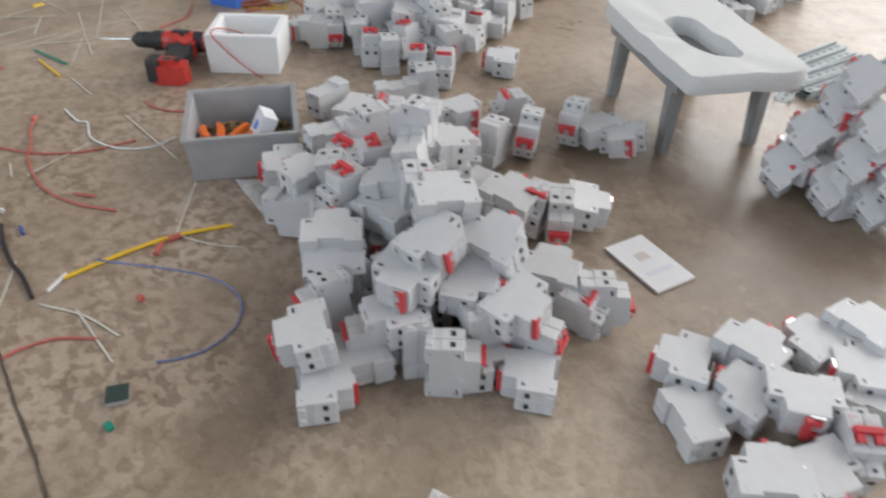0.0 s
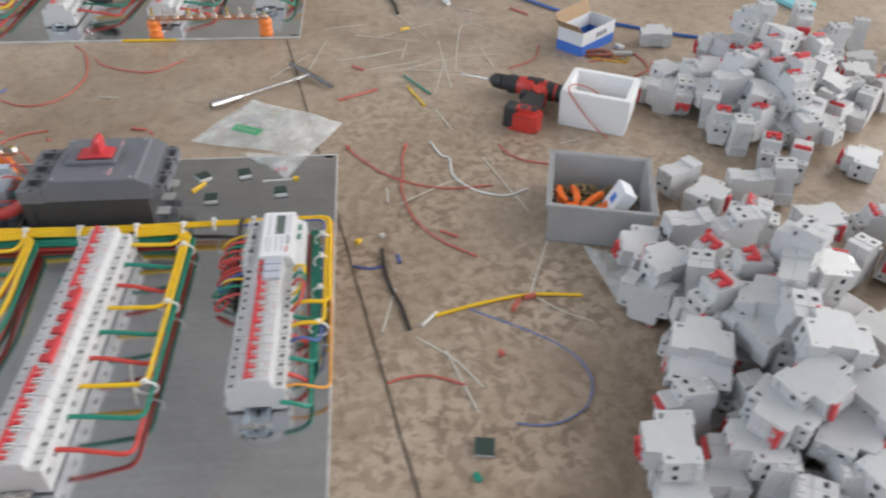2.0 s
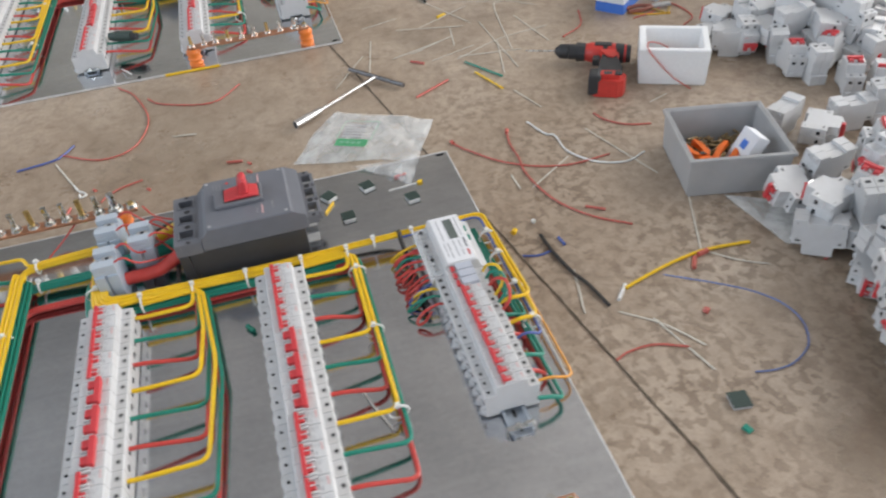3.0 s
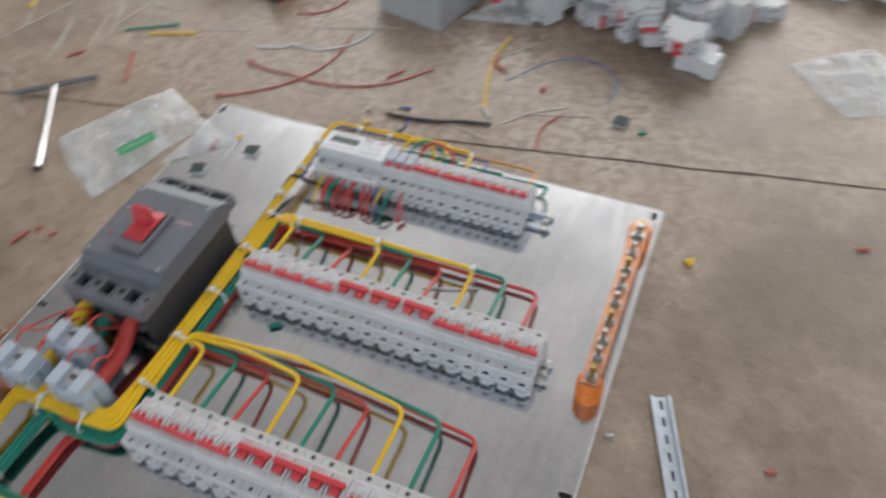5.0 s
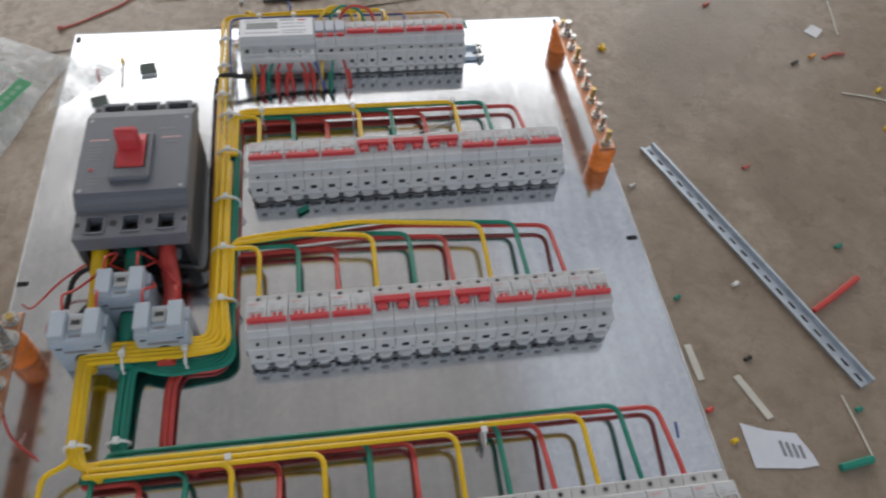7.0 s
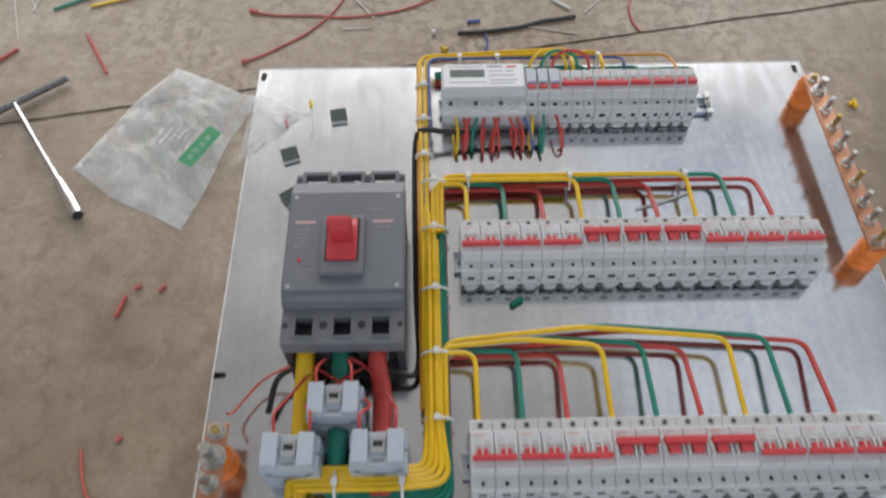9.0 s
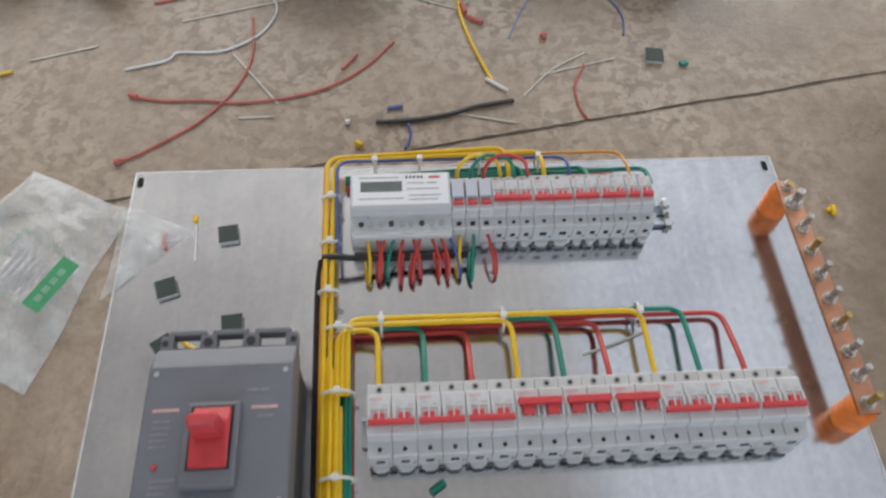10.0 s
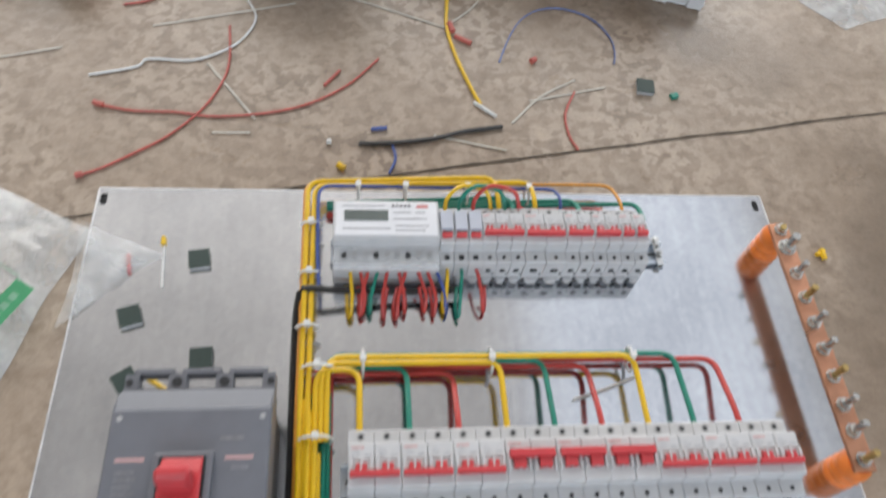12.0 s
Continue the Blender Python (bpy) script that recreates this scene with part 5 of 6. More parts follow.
for tag, pts, z in (("ob", outer, 0.130), ("om", outer, 0.145), ("ot", outer, 0.161), ("it", inner, 0.163), ("ib", inner, 0.131)):
    ring[tag] = [bm.verts.new((x * (1.02 if tag == "om" else 1), y * (1.02 if tag == "om" else 1), z + 0.004 * noise.noise((x * 20, y * 20, 2)))) for x, y in pts]
for a, b in (("ob", "om"), ("om", "ot"), ("ot", "it"), ("it", "ib"), ("ib", "ob")):
    for k in range(N):
        bm.faces.new((ring[a][k], ring[a][(k + 1) % N], ring[b][(k + 1) % N], ring[b][k]))
part("cushion", bm, FOAM, stool, "thick white foam cushion with an oblong hole", smooth=True)

# leaflet
leaf = thing("leaflet", pose(0.823, 0.953, 0, 0, 0, 94.3) @ Matrix.Scale(1.118, 4), "folded white printed leaflet on the concrete", "leaflet")
part("sheet", boxed(-0.033, 0.033, -0.053, 0.053, 0.001, 0.0045, 0.0006), PAPER, leaf)
part("picture", boxed(-0.009, 0.009, 0.006, 0.022, 0.0046, 0.0049), mat("pale_picture", (0.56, 0.51, 0.47), 0.6, vary=0.15, scale=200), leaf, "small pale printed picture")
part("text_bar", boxed(-0.020, 0.022, -0.024, -0.016, 0.0046, 0.0049), TAG, leaf)

# coil of blue cable with a tail that runs past the carton
coil = thing("cable_coil", pose(-1.179, 0.311, 0, 0, 0, 1.6) @ Matrix.Scale(1.098, 4), "thick coil of blue cable on the floor", "cable coil")
rnd = random.Random(8)
for k in range(34):
    lay = k // 4
    r, z, ph = 0.128 + rnd.uniform(-0.026, 0.016), 0.005 + 0.0092 * lay + rnd.uniform(-0.001, 0.002), rnd.uniform(0, 6.28)
    cx, cy, tip = rnd.uniform(-0.010, 0.010), rnd.uniform(-0.010, 0.010), rnd.uniform(0.001, 0.005)
    line = [Vector((cx + r * math.cos(a * math.pi / 20 + ph), cy + r * 0.95 * math.sin(a * math.pi / 20 + ph), max(0.0045, z + tip * math.sin(a * math.pi / 20)))) for a in range(41)]
    part("turn", cable(line, 0.0044, 7), COIL_BLUE, coil, smooth=True)
for pts, m_ in (([(0.092, 0.093), (0.224, 0.190), (0.345, 0.280), (0.440, 0.370), (0.474, 0.435), (0.536, 0.534), (0.575, 0.620)], COIL_BLUE), ([(-0.064, 0.127), (-0.042, 0.202), (-0.090, 0.276), (-0.217, 0.382)], COIL_BLUE), ([(0.001, -0.151), (0.128, -0.154), (0.168, -0.082), (0.098, -0.020), (0.089, 0.077)], COIL_BLUE), ([(0.026, -0.158), (0.197, -0.163), (0.290, -0.150), (0.354, -0.148)], BLACK)):
    part("tail", cable(glide([(x, y, 0.0046) for x, y in pts]), 0.0042, 7), m_, coil, smooth=True)

# things round the far edge: cartons, a steel box, a red bag and small tools
def shut_carton(m, w, d, h, label, band):
    root = thing("carton", m, label, "carton", "shut cartons")
    part("body", boxed(-w / 2, w / 2, -d / 2, d / 2, band, h, 0.001), CARD_W, root)
    if band:
        part("band", boxed(-w / 2, w / 2, -d / 2, d / 2, 0.0, band, 0.001), CYAN_DEEP, root, "cyan printed band")
    part("tape", boxed(-w / 2 - 0.0004, w / 2 + 0.0004, -0.02, 0.02, h - 0.03, h + 0.0006), NYLON, root)


CYAN_DEEP = mat("cyan_print", (0.03, 0.30, 0.55), 0.55, vary=0.05, scale=40)
shut_carton(pose(-1.181, 2.090, 0, 0, 0, -46.6) @ Matrix.Scale(1.281, 4), 0.105, 0.115, 0.13, "shut white cardboard carton on the floor", 0.0)
shut_carton(pose(-1.332, 2.426, 0, 0, 0, -20.6) @ Matrix.Scale(1.323, 4), 0.13, 0.11, 0.10, "shut white carton with a cyan band", 0.016)
steel_box = thing("steel_box", pose(-1.040, 2.593, 0, 0, 0, 20.1) @ Matrix.Scale(1.289, 4), "open grey sheet steel enclosure box on the floor", "enclosure")
for name_, args in (("side_panel", (-0.16, 0.30, -0.1900, -0.1875, 0.0, 0.11)), ("side_panel", (-0.16, 0.30, 0.1875, 0.1900, 0.0, 0.11)), ("end_panel", (-0.16, -0.1575, -0.1875, 0.1875, 0.0, 0.11)), ("end_panel", (0.2975, 0.30, -0.1875, 0.1875, 0.0, 0.11)), ("back_panel", (-0.1575, 0.2975, -0.1875, 0.1875, 0.001, 0.003))):
    part(name_, boxed(*args, 0.0008), STOOL, steel_box)
part("return_edge", boxed(-0.16, 0.30, -0.1875, -0.176, 0.1075, 0.110), STOOL, steel_box)
crumpled("plastic_bag", [(-1.465, 0.460), (-1.327, 0.524), (-1.338, 0.649), (-1.521, 0.676)], "red printed plastic bag on the floor", 0.035, 11, RED_OLD)
crumpled("plastic_bag", [(-1.369, 0.663), (-1.290, 0.638), (-1.287, 0.739), (-1.399, 0.765)], "clear plastic bag beside the red bag", 0.03, 13)
cut = thing("cutters", pose(-0.472, 0.743, 0, 0, 0, 88.0) @ Matrix.Scale(1.099, 4), "pliers with worn brown grips on the concrete", "hand tool")
for s in (-1, 1):
    part("grip", cable(glide([(-0.020, s * 0.004, 0.006), (-0.050, s * 0.014, 0.007), (-0.086, s * 0.010, 0.006)]), 0.0050, 8), mat("worn_grip", (0.25, 0.08, 0.05), 0.6, vary=0.2, scale=90) if s < 0 else bpy.data.materials["worn_grip"], cut, "worn brown grip", smooth=True)
part("jaw", boxed(-0.022, 0.030, -0.007, 0.007, 0.002, 0.010, 0.002), STEEL_DULL, cut)
for x, y, a in ((-0.446, 0.728, 30), (-0.438, 0.754, -35)):
    single("brass_lug", boxed(-0.018, 0.018, -0.004, 0.004, 0.0005, 0.006, 0.001), BRASS, "small brass lug on the concrete", "brass lug", "brass lugs", at=pose(x, y, 0, 0, 0, a))
single("foam_crumb", boxed(-0.011, 0.011, -0.008, 0.008, 0.0, 0.010, 0.003), FOAM, "white crumb of foam on the concrete", "foam crumb", at=pose(-0.518, 0.755, 0, 0, 0, 20.3) @ Matrix.Scale(1.093, 4))

ply = thing("pliers", pose(-0.964, 1.669, 0, 0, 0, 64.6) @ Matrix.Scale(1.227, 4), "pliers with yellow grips lying open", "hand tool")
for s in (-1, 1):
    part("grip", cable(glide([(s * 0.012, -0.004, 0.008), (s * 0.05, -0.016, 0.009), (s * 0.10, -0.004, 0.008)]), 0.0075, 8), HANDLE_Y, ply, "yellow dipped grip", smooth=True)
part("jaw", boxed(-0.012, 0.012, -0.004, 0.035, 0.003, 0.013, 0.002), STEEL, ply)

cy = thing("tape_packet", pose(-0.824, 1.406, 0, 0, 0, 19.6) @ Matrix.Scale(1.194, 4), "cyan plastic packet on the floor", "packet")
part("packet", boxed(-0.04, 0.04, -0.035, 0.035, 0.001, 0.014, 0.004), CYAN, cy)


# ---------------------------------------------------------------- loose pieces round the plate
din_rail(pose(0.961, -0.356, 0, 0, 0, -69.7) @ Matrix.Diagonal((1.0, 0.80, 1.0, 1.0)), 0.487, "loose slotted top-hat rail lying on the concrete", True)
tag_sheet = thing("paper_tag", pose(0.973, -0.880, 0, 0, 0, 0.3) @ Matrix.Scale(0.944, 4), "bent pale blue paper tag with printed rows", "paper tag")
bm = bmesh.new()
slab(bm, [(-0.041, -0.026), (0.020, -0.034), (0.046, -0.033), (0.044, -0.018), (0.033, 0.014), (-0.004, 0.022), (-0.039, 0.037)], 0.0008, 0.0018)
part("sheet", bm, TAG, tag_sheet)
for k in range(4):
    part("text_bar", boxed(0.004 + 0.008 * k, 0.0085 + 0.008 * k, -0.016 - 0.002 * k, 0.006 - 0.003 * k, 0.0018, 0.0022), PRINT, tag_sheet)
for x, y, w, h, a, s in ((1.467, -0.322, 0.030, 0.018, -9, "torn white paper scrap beside the floor joint"), (1.393, -0.074, 0.017, 0.014, 40, "crumpled white paper scrap on the concrete")):
    bm = bmesh.new()
    slab(bm, [(-w, -h), (w * 0.95, -h * 0.8), (w, h * 0.9), (-w * 0.92, h)], 0.0008, 0.0018)
    single("paper_scrap", bm, PAPER, s, "paper", "paper scraps", at=pose(x, y, 0, 0, 0, a))
for x, y, l, a in ((0.906, -0.754, 0.027, 92), (0.968, -0.812, 0.034, -70)):
    single("plastic_strip", boxed(-l, l, -0.005, 0.005, 0.0005, 0.0025, 0.0004), CREAM, "short pale plastic strip on the concrete", "plastic strip", "plastic strips", at=pose(x, y, 0, 0, 0, a))
pad = thing("tie_mount", pose(0.768, 0.202, 0, 0, 0, -8.7) @ Matrix.Scale(1.081, 4), "tie mount with a dark green backing on the concrete", "tie mount", "tie mounts on the plate")
part("block", boxed(-0.012, 0.012, -0.012, 0.012, 0, 0.006, 0.001), STEEL_DULL, pad)
part("backing", boxed(-0.0125, 0.0125, -0.0125, 0.0125, 0.006, 0.0075), CHIP_TOP, pad, "dark green foam backing")
single("plastic_chip", boxed(-0.006, 0.006, -0.004, 0.004, 0.0, 0.005, 0.001), GREEN, "small green plastic chip on the concrete", "plastic chip", at=pose(0.812, 0.187, 0, 0, 0, 19.0) @ Matrix.Scale(1.081, 4))
single("sleeve", cable([Vector((0.385, -0.452, 0.0095)), Vector((0.400, -0.442, 0.0095))], 0.0042, 8), GREEN, "short green sleeve lying on the plate", "sleeve", smooth=True)
single("sleeve", cable([Vector((0.098, -0.262, 0.0075)), Vector((0.128, -0.282, 0.0075))], 0.0024, 8), YELLOW, "short yellow wire offcut on the plate", "wire", smooth=True)
single("sleeve", cable([Vector((0.055, -0.105, 0.0075)), Vector((0.060, -0.130, 0.0075))], 0.0022, 8), RED_WIRE, "short red wire offcut on the plate", "wire", smooth=True)

# stack of short rail offcuts and a carton beside the far stack of breakers
rnd = random.Random(21)
for k in range(12):
    layer, col = divmod(k, 4)
    din_rail(pose(0.393 + 0.036 * col + rnd.uniform(-0.006, 0.006), 1.651 - 0.012 * col + rnd.uniform(-0.01, 0.01), 0.008 * layer, 0, 0, 97 + rnd.uniform(-3, 3)), 0.24, "short cut length of top-hat rail in a stack", True, RAIL_DULL)
for x, y, a in ((0.495, 1.553, 120), (0.513, 1.633, 100)):
    din_rail(pose(x, y, 0, 0, 0, a), 0.05, "short offcut of top-hat rail on the concrete", True, RAIL_DULL)

# loose bits lying on the two plates
single("tie_offcut", cable(glide([(0.575, -0.299, 0.007), (0.615, -0.287, 0.0085), (0.660, -0.270, 0.007)]), 0.0016, 6, 0.5), NYLON, "cut white tie end lying across the wires", "tie offcut", "offcuts on the floor", smooth=True)
single("tie_offcut", cable([Vector((0.100, -0.150, 0.0068)), Vector((0.095, -0.092, 0.0068))], 0.0016, 6, 0.5), NYLON, "cut white tie end lying on the plate", "tie offcut", "offcuts on the floor", smooth=True)
single("sleeve", cable([Vector((0.094, -0.090, 0.0080)), Vector((0.093, -0.080, 0.0080))], 0.0030, 8), YELLOW, "yellow crimp sleeve on the plate", "sleeve", smooth=True)
plug = thing("cable_plug", pose(-0.812, -0.690, 0.052, 0, 0, 66), "dark green and black cable plug lying on the wires", "plug")
bm = bmesh.new()
rod(bm, (-0.036, 0, 0), (-0.012, 0, 0.001), 0.010, 0.014, 14)
rod(bm, (-0.012, 0, 0.001), (0.030, 0, 0.002), 0.0145, 0.0135, 14)
part("shell", bm, CHIP_TOP, plug, smooth=True)
bm = bmesh.new()
rod(bm, (0.030, 0, 0.002), (0.046, 0, 0.001), 0.0105, 0.0095, 14)
part("collar", bm, DRILL_BLACK, plug, smooth=True)
single("tie_offcut", cable(glide([(-0.700, -0.700, 0.010), (-0.675, -0.690, 0.016), (-0.655, -0.672, 0.010)]), 0.0018, 6, 0.5), NYLON, "curled white tie end on the plate", "tie offcut", "offcuts on the floor", smooth=True)


# ---------------------------------------------------------------- heaps of breakers
def heap(x, y, z, rx, ry, rz, on):
    copy_thing(loose_on if on else loose_off, pose(x, y, z, rx, ry, rz) @ pose(0, 0, -0.0315))


# the near heap
heap(0.873, 0.427, 0.021, -75, 90, 0, 1)
heap(0.829, 0.424, 0.067, -180, -82, -100, 0)
heap(0.836, 0.508, 0.041, -90, 0, 170, 1)
heap(0.859, 0.553, 0.041, -90, 0, 74, 0)
heap(0.918, 0.575, 0.041, -90, 0, -28, 1)
heap(0.891, 0.635, 0.049, -90, 0, -5, 0)
heap(0.961, 0.664, 0.021, 52, -90, 0, 1)
heap(0.905, 0.671, 0.086, 90, 82, 112, 1)
heap(0.891, 0.772, 0.037, 10, -12, 124, 1)
heap(0.842, 0.757, 0.065, 0, 84, 135, 0)
heap(0.824, 0.557, 0.108, 180, -86, -52, 1)
heap(0.848, 0.635, 0.092, 90, 80, 140, 0)
heap(0.808, 0.600, 0.140, 90, 76, 113, 1)
heap(0.691, 0.506, 0.099, 0, 86, 159, 0)
heap(0.727, 0.495, 0.071, 180, -60, -19, 0)
heap(0.764, 0.470, 0.049, -90, 12, -178, 1)
heap(0.827, 0.678, 0.130, 0, 70, 114, 0)
heap(0.848, 0.476, 0.022, -176, 90, 0, 0)
heap(0.835, 0.534, 0.065, 82, -90, 0, 1)
heap(0.906, 0.614, 0.022, -74, 90, 0, 0)
heap(0.917, 0.688, 0.043, -90, 0, -52, 0)
heap(0.900, 0.805, 0.040, 89, 3, 152, 0)
heap(0.760, 0.637, 0.166, -30, -82, 17, 1)
heap(0.624, 0.554, 0.118, 2, -2, 15, 0)
heap(0.498, 0.529, 0.079, -122, -89, 140, 1)
heap(0.531, 0.494, 0.040, -174, -4, -41, 1)
heap(0.395, 0.600, 0.069, 180, -6, -174, 0)
heap(0.475, 0.642, 0.118, 91, -1, 3, 0)
heap(0.585, 0.614, 0.127, 2, -1, -8, 0)
heap(0.637, 0.646, 0.157, -179, 11, -121, 0)
heap(0.587, 0.676, 0.176, 91, 0, -51, 1)
heap(0.224, 0.860, 0.050, 91, 8, -112, 1)
heap(0.225, 0.793, 0.036, 177, -2, 171, 1)
heap(0.259, 0.697, 0.040, 17, -87, -153, 0)
heap(0.188, 0.665, 0.036, 177, 0, -154, 0)
heap(0.389, 0.845, 0.069, 37, -87, 149, 1)
heap(0.473, 0.875, 0.050, 94, 0, -147, 0)
heap(0.477, 0.942, 0.050, 81, 5, 50, 0)
heap(0.368, 0.971, 0.040, 4, 6, -8, 1)
heap(0.466, 1.047, 0.045, 79, -2, 37, 0)
heap(0.495, 1.087, 0.036, 131, -82, -136, 1)
heap(0.542, 1.103, 0.036, -89, -78, -128, 1)
heap(0.668, 0.796, 0.069, -48, -79, -11, 0)
heap(0.632, 0.764, 0.059, -111, -79, -35, 1)
heap(0.679, 0.838, 0.050, 9, 5, 39, 1)
heap(0.713, 0.859, 0.043, 97, -1, 57, 0)
heap(0.701, 0.916, 0.040, -180, -83, 55, 1)
heap(0.653, 0.572, 0.089, 84, 4, -27, 1)
heap(0.682, 0.590, 0.108, 37, -87, -101, 0)
heap(0.697, 0.624, 0.147, 79, -3, -105, 1)
heap(0.593, 0.726, 0.137, 154, -82, 112, 1)
heap(0.550, 0.558, 0.098, 90, 8, -114, 1)
heap(0.421, 0.513, 0.050, 67, -79, 13, 0)
heap(0.507, 0.808, 0.050, 1, 1, -115, 1)
heap(0.413, 0.701, 0.098, -3, 0, -29, 1)
heap(0.638, 0.531, 0.079, -168, -85, 74, 0)
heap(0.499, 0.589, 0.089, -1, 6, 30, 0)
heap(0.654, 0.611, 0.137, 83, -80, -112, 0)
heap(0.792, 0.559, 0.035, 0, 90, 281, 1)
heap(0.724, 0.511, 0.025, 0, 0, 328, 0)
heap(0.705, 0.505, 0.064, 0, 90, 274, 1)
heap(0.792, 0.600, 0.083, 0, 90, 258, 0)
heap(0.788, 0.591, 0.027, 90, 90, 249, 0)
heap(0.825, 0.660, 0.035, 90, 0, 88, 1)
heap(0.860, 0.778, 0.025, 180, 0, 113, 1)
heap(0.802, 0.673, 0.073, 180, 0, 267, 1)
heap(0.797, 0.678, 0.022, 180, 0, 155, 0)
heap(0.772, 0.640, 0.112, 180, 90, 102, 1)
heap(0.763, 0.640, 0.056, 180, 90, 14, 0)
heap(0.624, 0.554, 0.064, 180, 0, 251, 0)
heap(0.504, 0.520, 0.025, 180, 90, 211, 1)
heap(0.390, 0.601, 0.022, 0, 90, 222, 1)
heap(0.477, 0.634, 0.064, 90, 0, 133, 0)
heap(0.590, 0.628, 0.073, 0, 0, 79, 0)
heap(0.574, 0.612, 0.022, 180, 90, 125, 1)
heap(0.628, 0.654, 0.103, 0, 90, 101, 1)
heap(0.628, 0.653, 0.046, 180, 0, 275, 0)
heap(0.598, 0.678, 0.122, 0, 0, 277, 0)
heap(0.583, 0.686, 0.066, 90, 0, 161, 1)
heap(0.401, 0.838, 0.022, 0, 0, 68, 0)
heap(0.660, 0.787, 0.022, 90, 0, 222, 1)
heap(0.655, 0.579, 0.035, 0, 90, 321, 0)
heap(0.672, 0.594, 0.054, 90, 90, 59, 1)
heap(0.699, 0.630, 0.093, 0, 0, 246, 0)
heap(0.689, 0.634, 0.037, 180, 90, 75, 0)
heap(0.586, 0.721, 0.083, 0, 90, 344, 0)
heap(0.597, 0.720, 0.027, 180, 90, 39, 0)
heap(0.547, 0.558, 0.044, 180, 90, 220, 0)
heap(0.773, 0.567, 0.054, 180, 0, 102, 0)
heap(0.796, 0.702, 0.035, 90, 90, 99, 0)
heap(0.404, 0.711, 0.044, 90, 0, 322, 1)
heap(0.640, 0.525, 0.025, 180, 90, 132, 1)
heap(0.789, 0.617, 0.025, 0, 90, 68, 1)
heap(0.790, 0.654, 0.064, 90, 0, 207, 0)
heap(0.505, 0.580, 0.035, 90, 90, 240, 0)
heap(0.642, 0.609, 0.083, 180, 0, 118, 1)
heap(0.667, 0.618, 0.027, 90, 0, 337, 1)

# the heap behind it
heap(-0.542, 0.860, 0.024, 52, -85, -64, 0)
heap(-0.382, 0.950, 0.059, 109, -81, -35, 0)
heap(-0.291, 0.979, 0.118, 86, 8, 51, 1)
heap(-0.324, 1.032, 0.157, 92, 0, -100, 1)
heap(-0.207, 1.029, 0.157, 157, -79, 122, 0)
heap(-0.321, 1.130, 0.147, 97, 1, 78, 0)
heap(-0.292, 1.211, 0.108, 90, 1, -5, 0)
heap(-0.294, 1.310, 0.050, -147, -79, -150, 1)
heap(-0.494, 1.418, 0.042, 96, 2, -117, 0)
heap(-0.406, 1.536, 0.024, -165, -85, 45, 0)
heap(-0.263, 1.399, 0.023, 25, -87, -144, 0)
heap(-0.140, 1.278, 0.039, 8, 2, -88, 1)
heap(-0.201, 1.242, 0.059, -44, -89, 118, 1)
heap(-0.110, 1.168, 0.050, 100, -3, -6, 0)
heap(-0.185, 1.105, 0.127, -10, -5, -73, 1)
heap(-0.154, 0.948, 0.118, 4, 4, -59, 0)
heap(-0.146, 0.906, 0.108, 87, -11, -77, 0)
heap(-0.196, 0.873, 0.079, -10, -80, 4, 0)
heap(-0.277, 0.800, 0.040, -46, -85, 72, 1)
heap(-0.209, 0.739, 0.026, 11, -89, 86, 1)
heap(-0.156, 0.757, 0.036, 177, -1, 147, 0)
heap(-0.143, 0.789, 0.043, 95, 3, 76, 0)
heap(-0.137, 0.831, 0.059, -13, -87, -63, 1)
heap(-0.102, 0.878, 0.089, 174, -4, -177, 1)
heap(-0.048, 0.928, 0.089, -161, -83, 51, 0)
heap(-0.035, 0.985, 0.108, -2, 1, -82, 1)
heap(-0.087, 0.836, 0.045, 80, 4, -117, 1)
heap(-0.022, 0.831, 0.037, -4, 4, 73, 0)
heap(0.027, 0.857, 0.039, 90, -1, -103, 1)
heap(-0.031, 0.910, 0.050, -35, -82, -74, 1)
heap(-0.042, 0.990, 0.069, 42, -86, 176, 0)
heap(0.097, 0.894, 0.036, -1, -1, 64, 0)
heap(0.133, 0.941, 0.036, 3, 0, 57, 1)
heap(0.132, 1.082, 0.023, 15, -86, 38, 0)
heap(0.017, 1.051, 0.040, 55, -83, -110, 0)
heap(-0.050, 1.142, 0.030, 64, -86, -100, 1)
heap(-0.006, 1.021, 0.059, 180, 1, -143, 0)
heap(-0.084, 1.015, 0.127, -3, 1, -72, 0)
heap(-0.159, 0.990, 0.137, 1, -8, -60, 1)
heap(-0.111, 1.120, 0.079, -96, -82, 41, 1)
heap(-0.319, 0.943, 0.089, -159, -81, 112, 1)
heap(-0.130, 1.099, 0.098, 93, -6, -144, 0)
heap(-0.081, 1.205, 0.042, 85, 0, -137, 0)
heap(-0.369, 1.022, 0.127, 92, -4, -69, 0)
heap(-0.038, 1.115, 0.036, 2, -4, 34, 1)
heap(-0.211, 0.834, 0.059, -177, -3, -95, 1)
heap(0.012, 0.991, 0.030, -150, -84, -12, 0)
heap(-0.196, 0.790, 0.036, 75, -81, -169, 0)
heap(-0.100, 0.973, 0.108, 4, -5, -66, 0)
heap(0.032, 1.007, 0.042, 88, -8, -173, 0)
heap(-0.060, 1.101, 0.044, 96, 7, 126, 1)
heap(-0.028, 0.998, 0.079, -7, 9, 22, 1)
heap(-0.002, 0.912, 0.050, -1, -9, 30, 0)
heap(-0.292, 0.972, 0.064, 180, 90, 235, 1)
heap(-0.323, 1.040, 0.103, 90, 0, 252, 1)
heap(-0.313, 1.038, 0.046, 180, 0, 210, 1)
heap(-0.194, 1.037, 0.103, 0, 90, 277, 0)
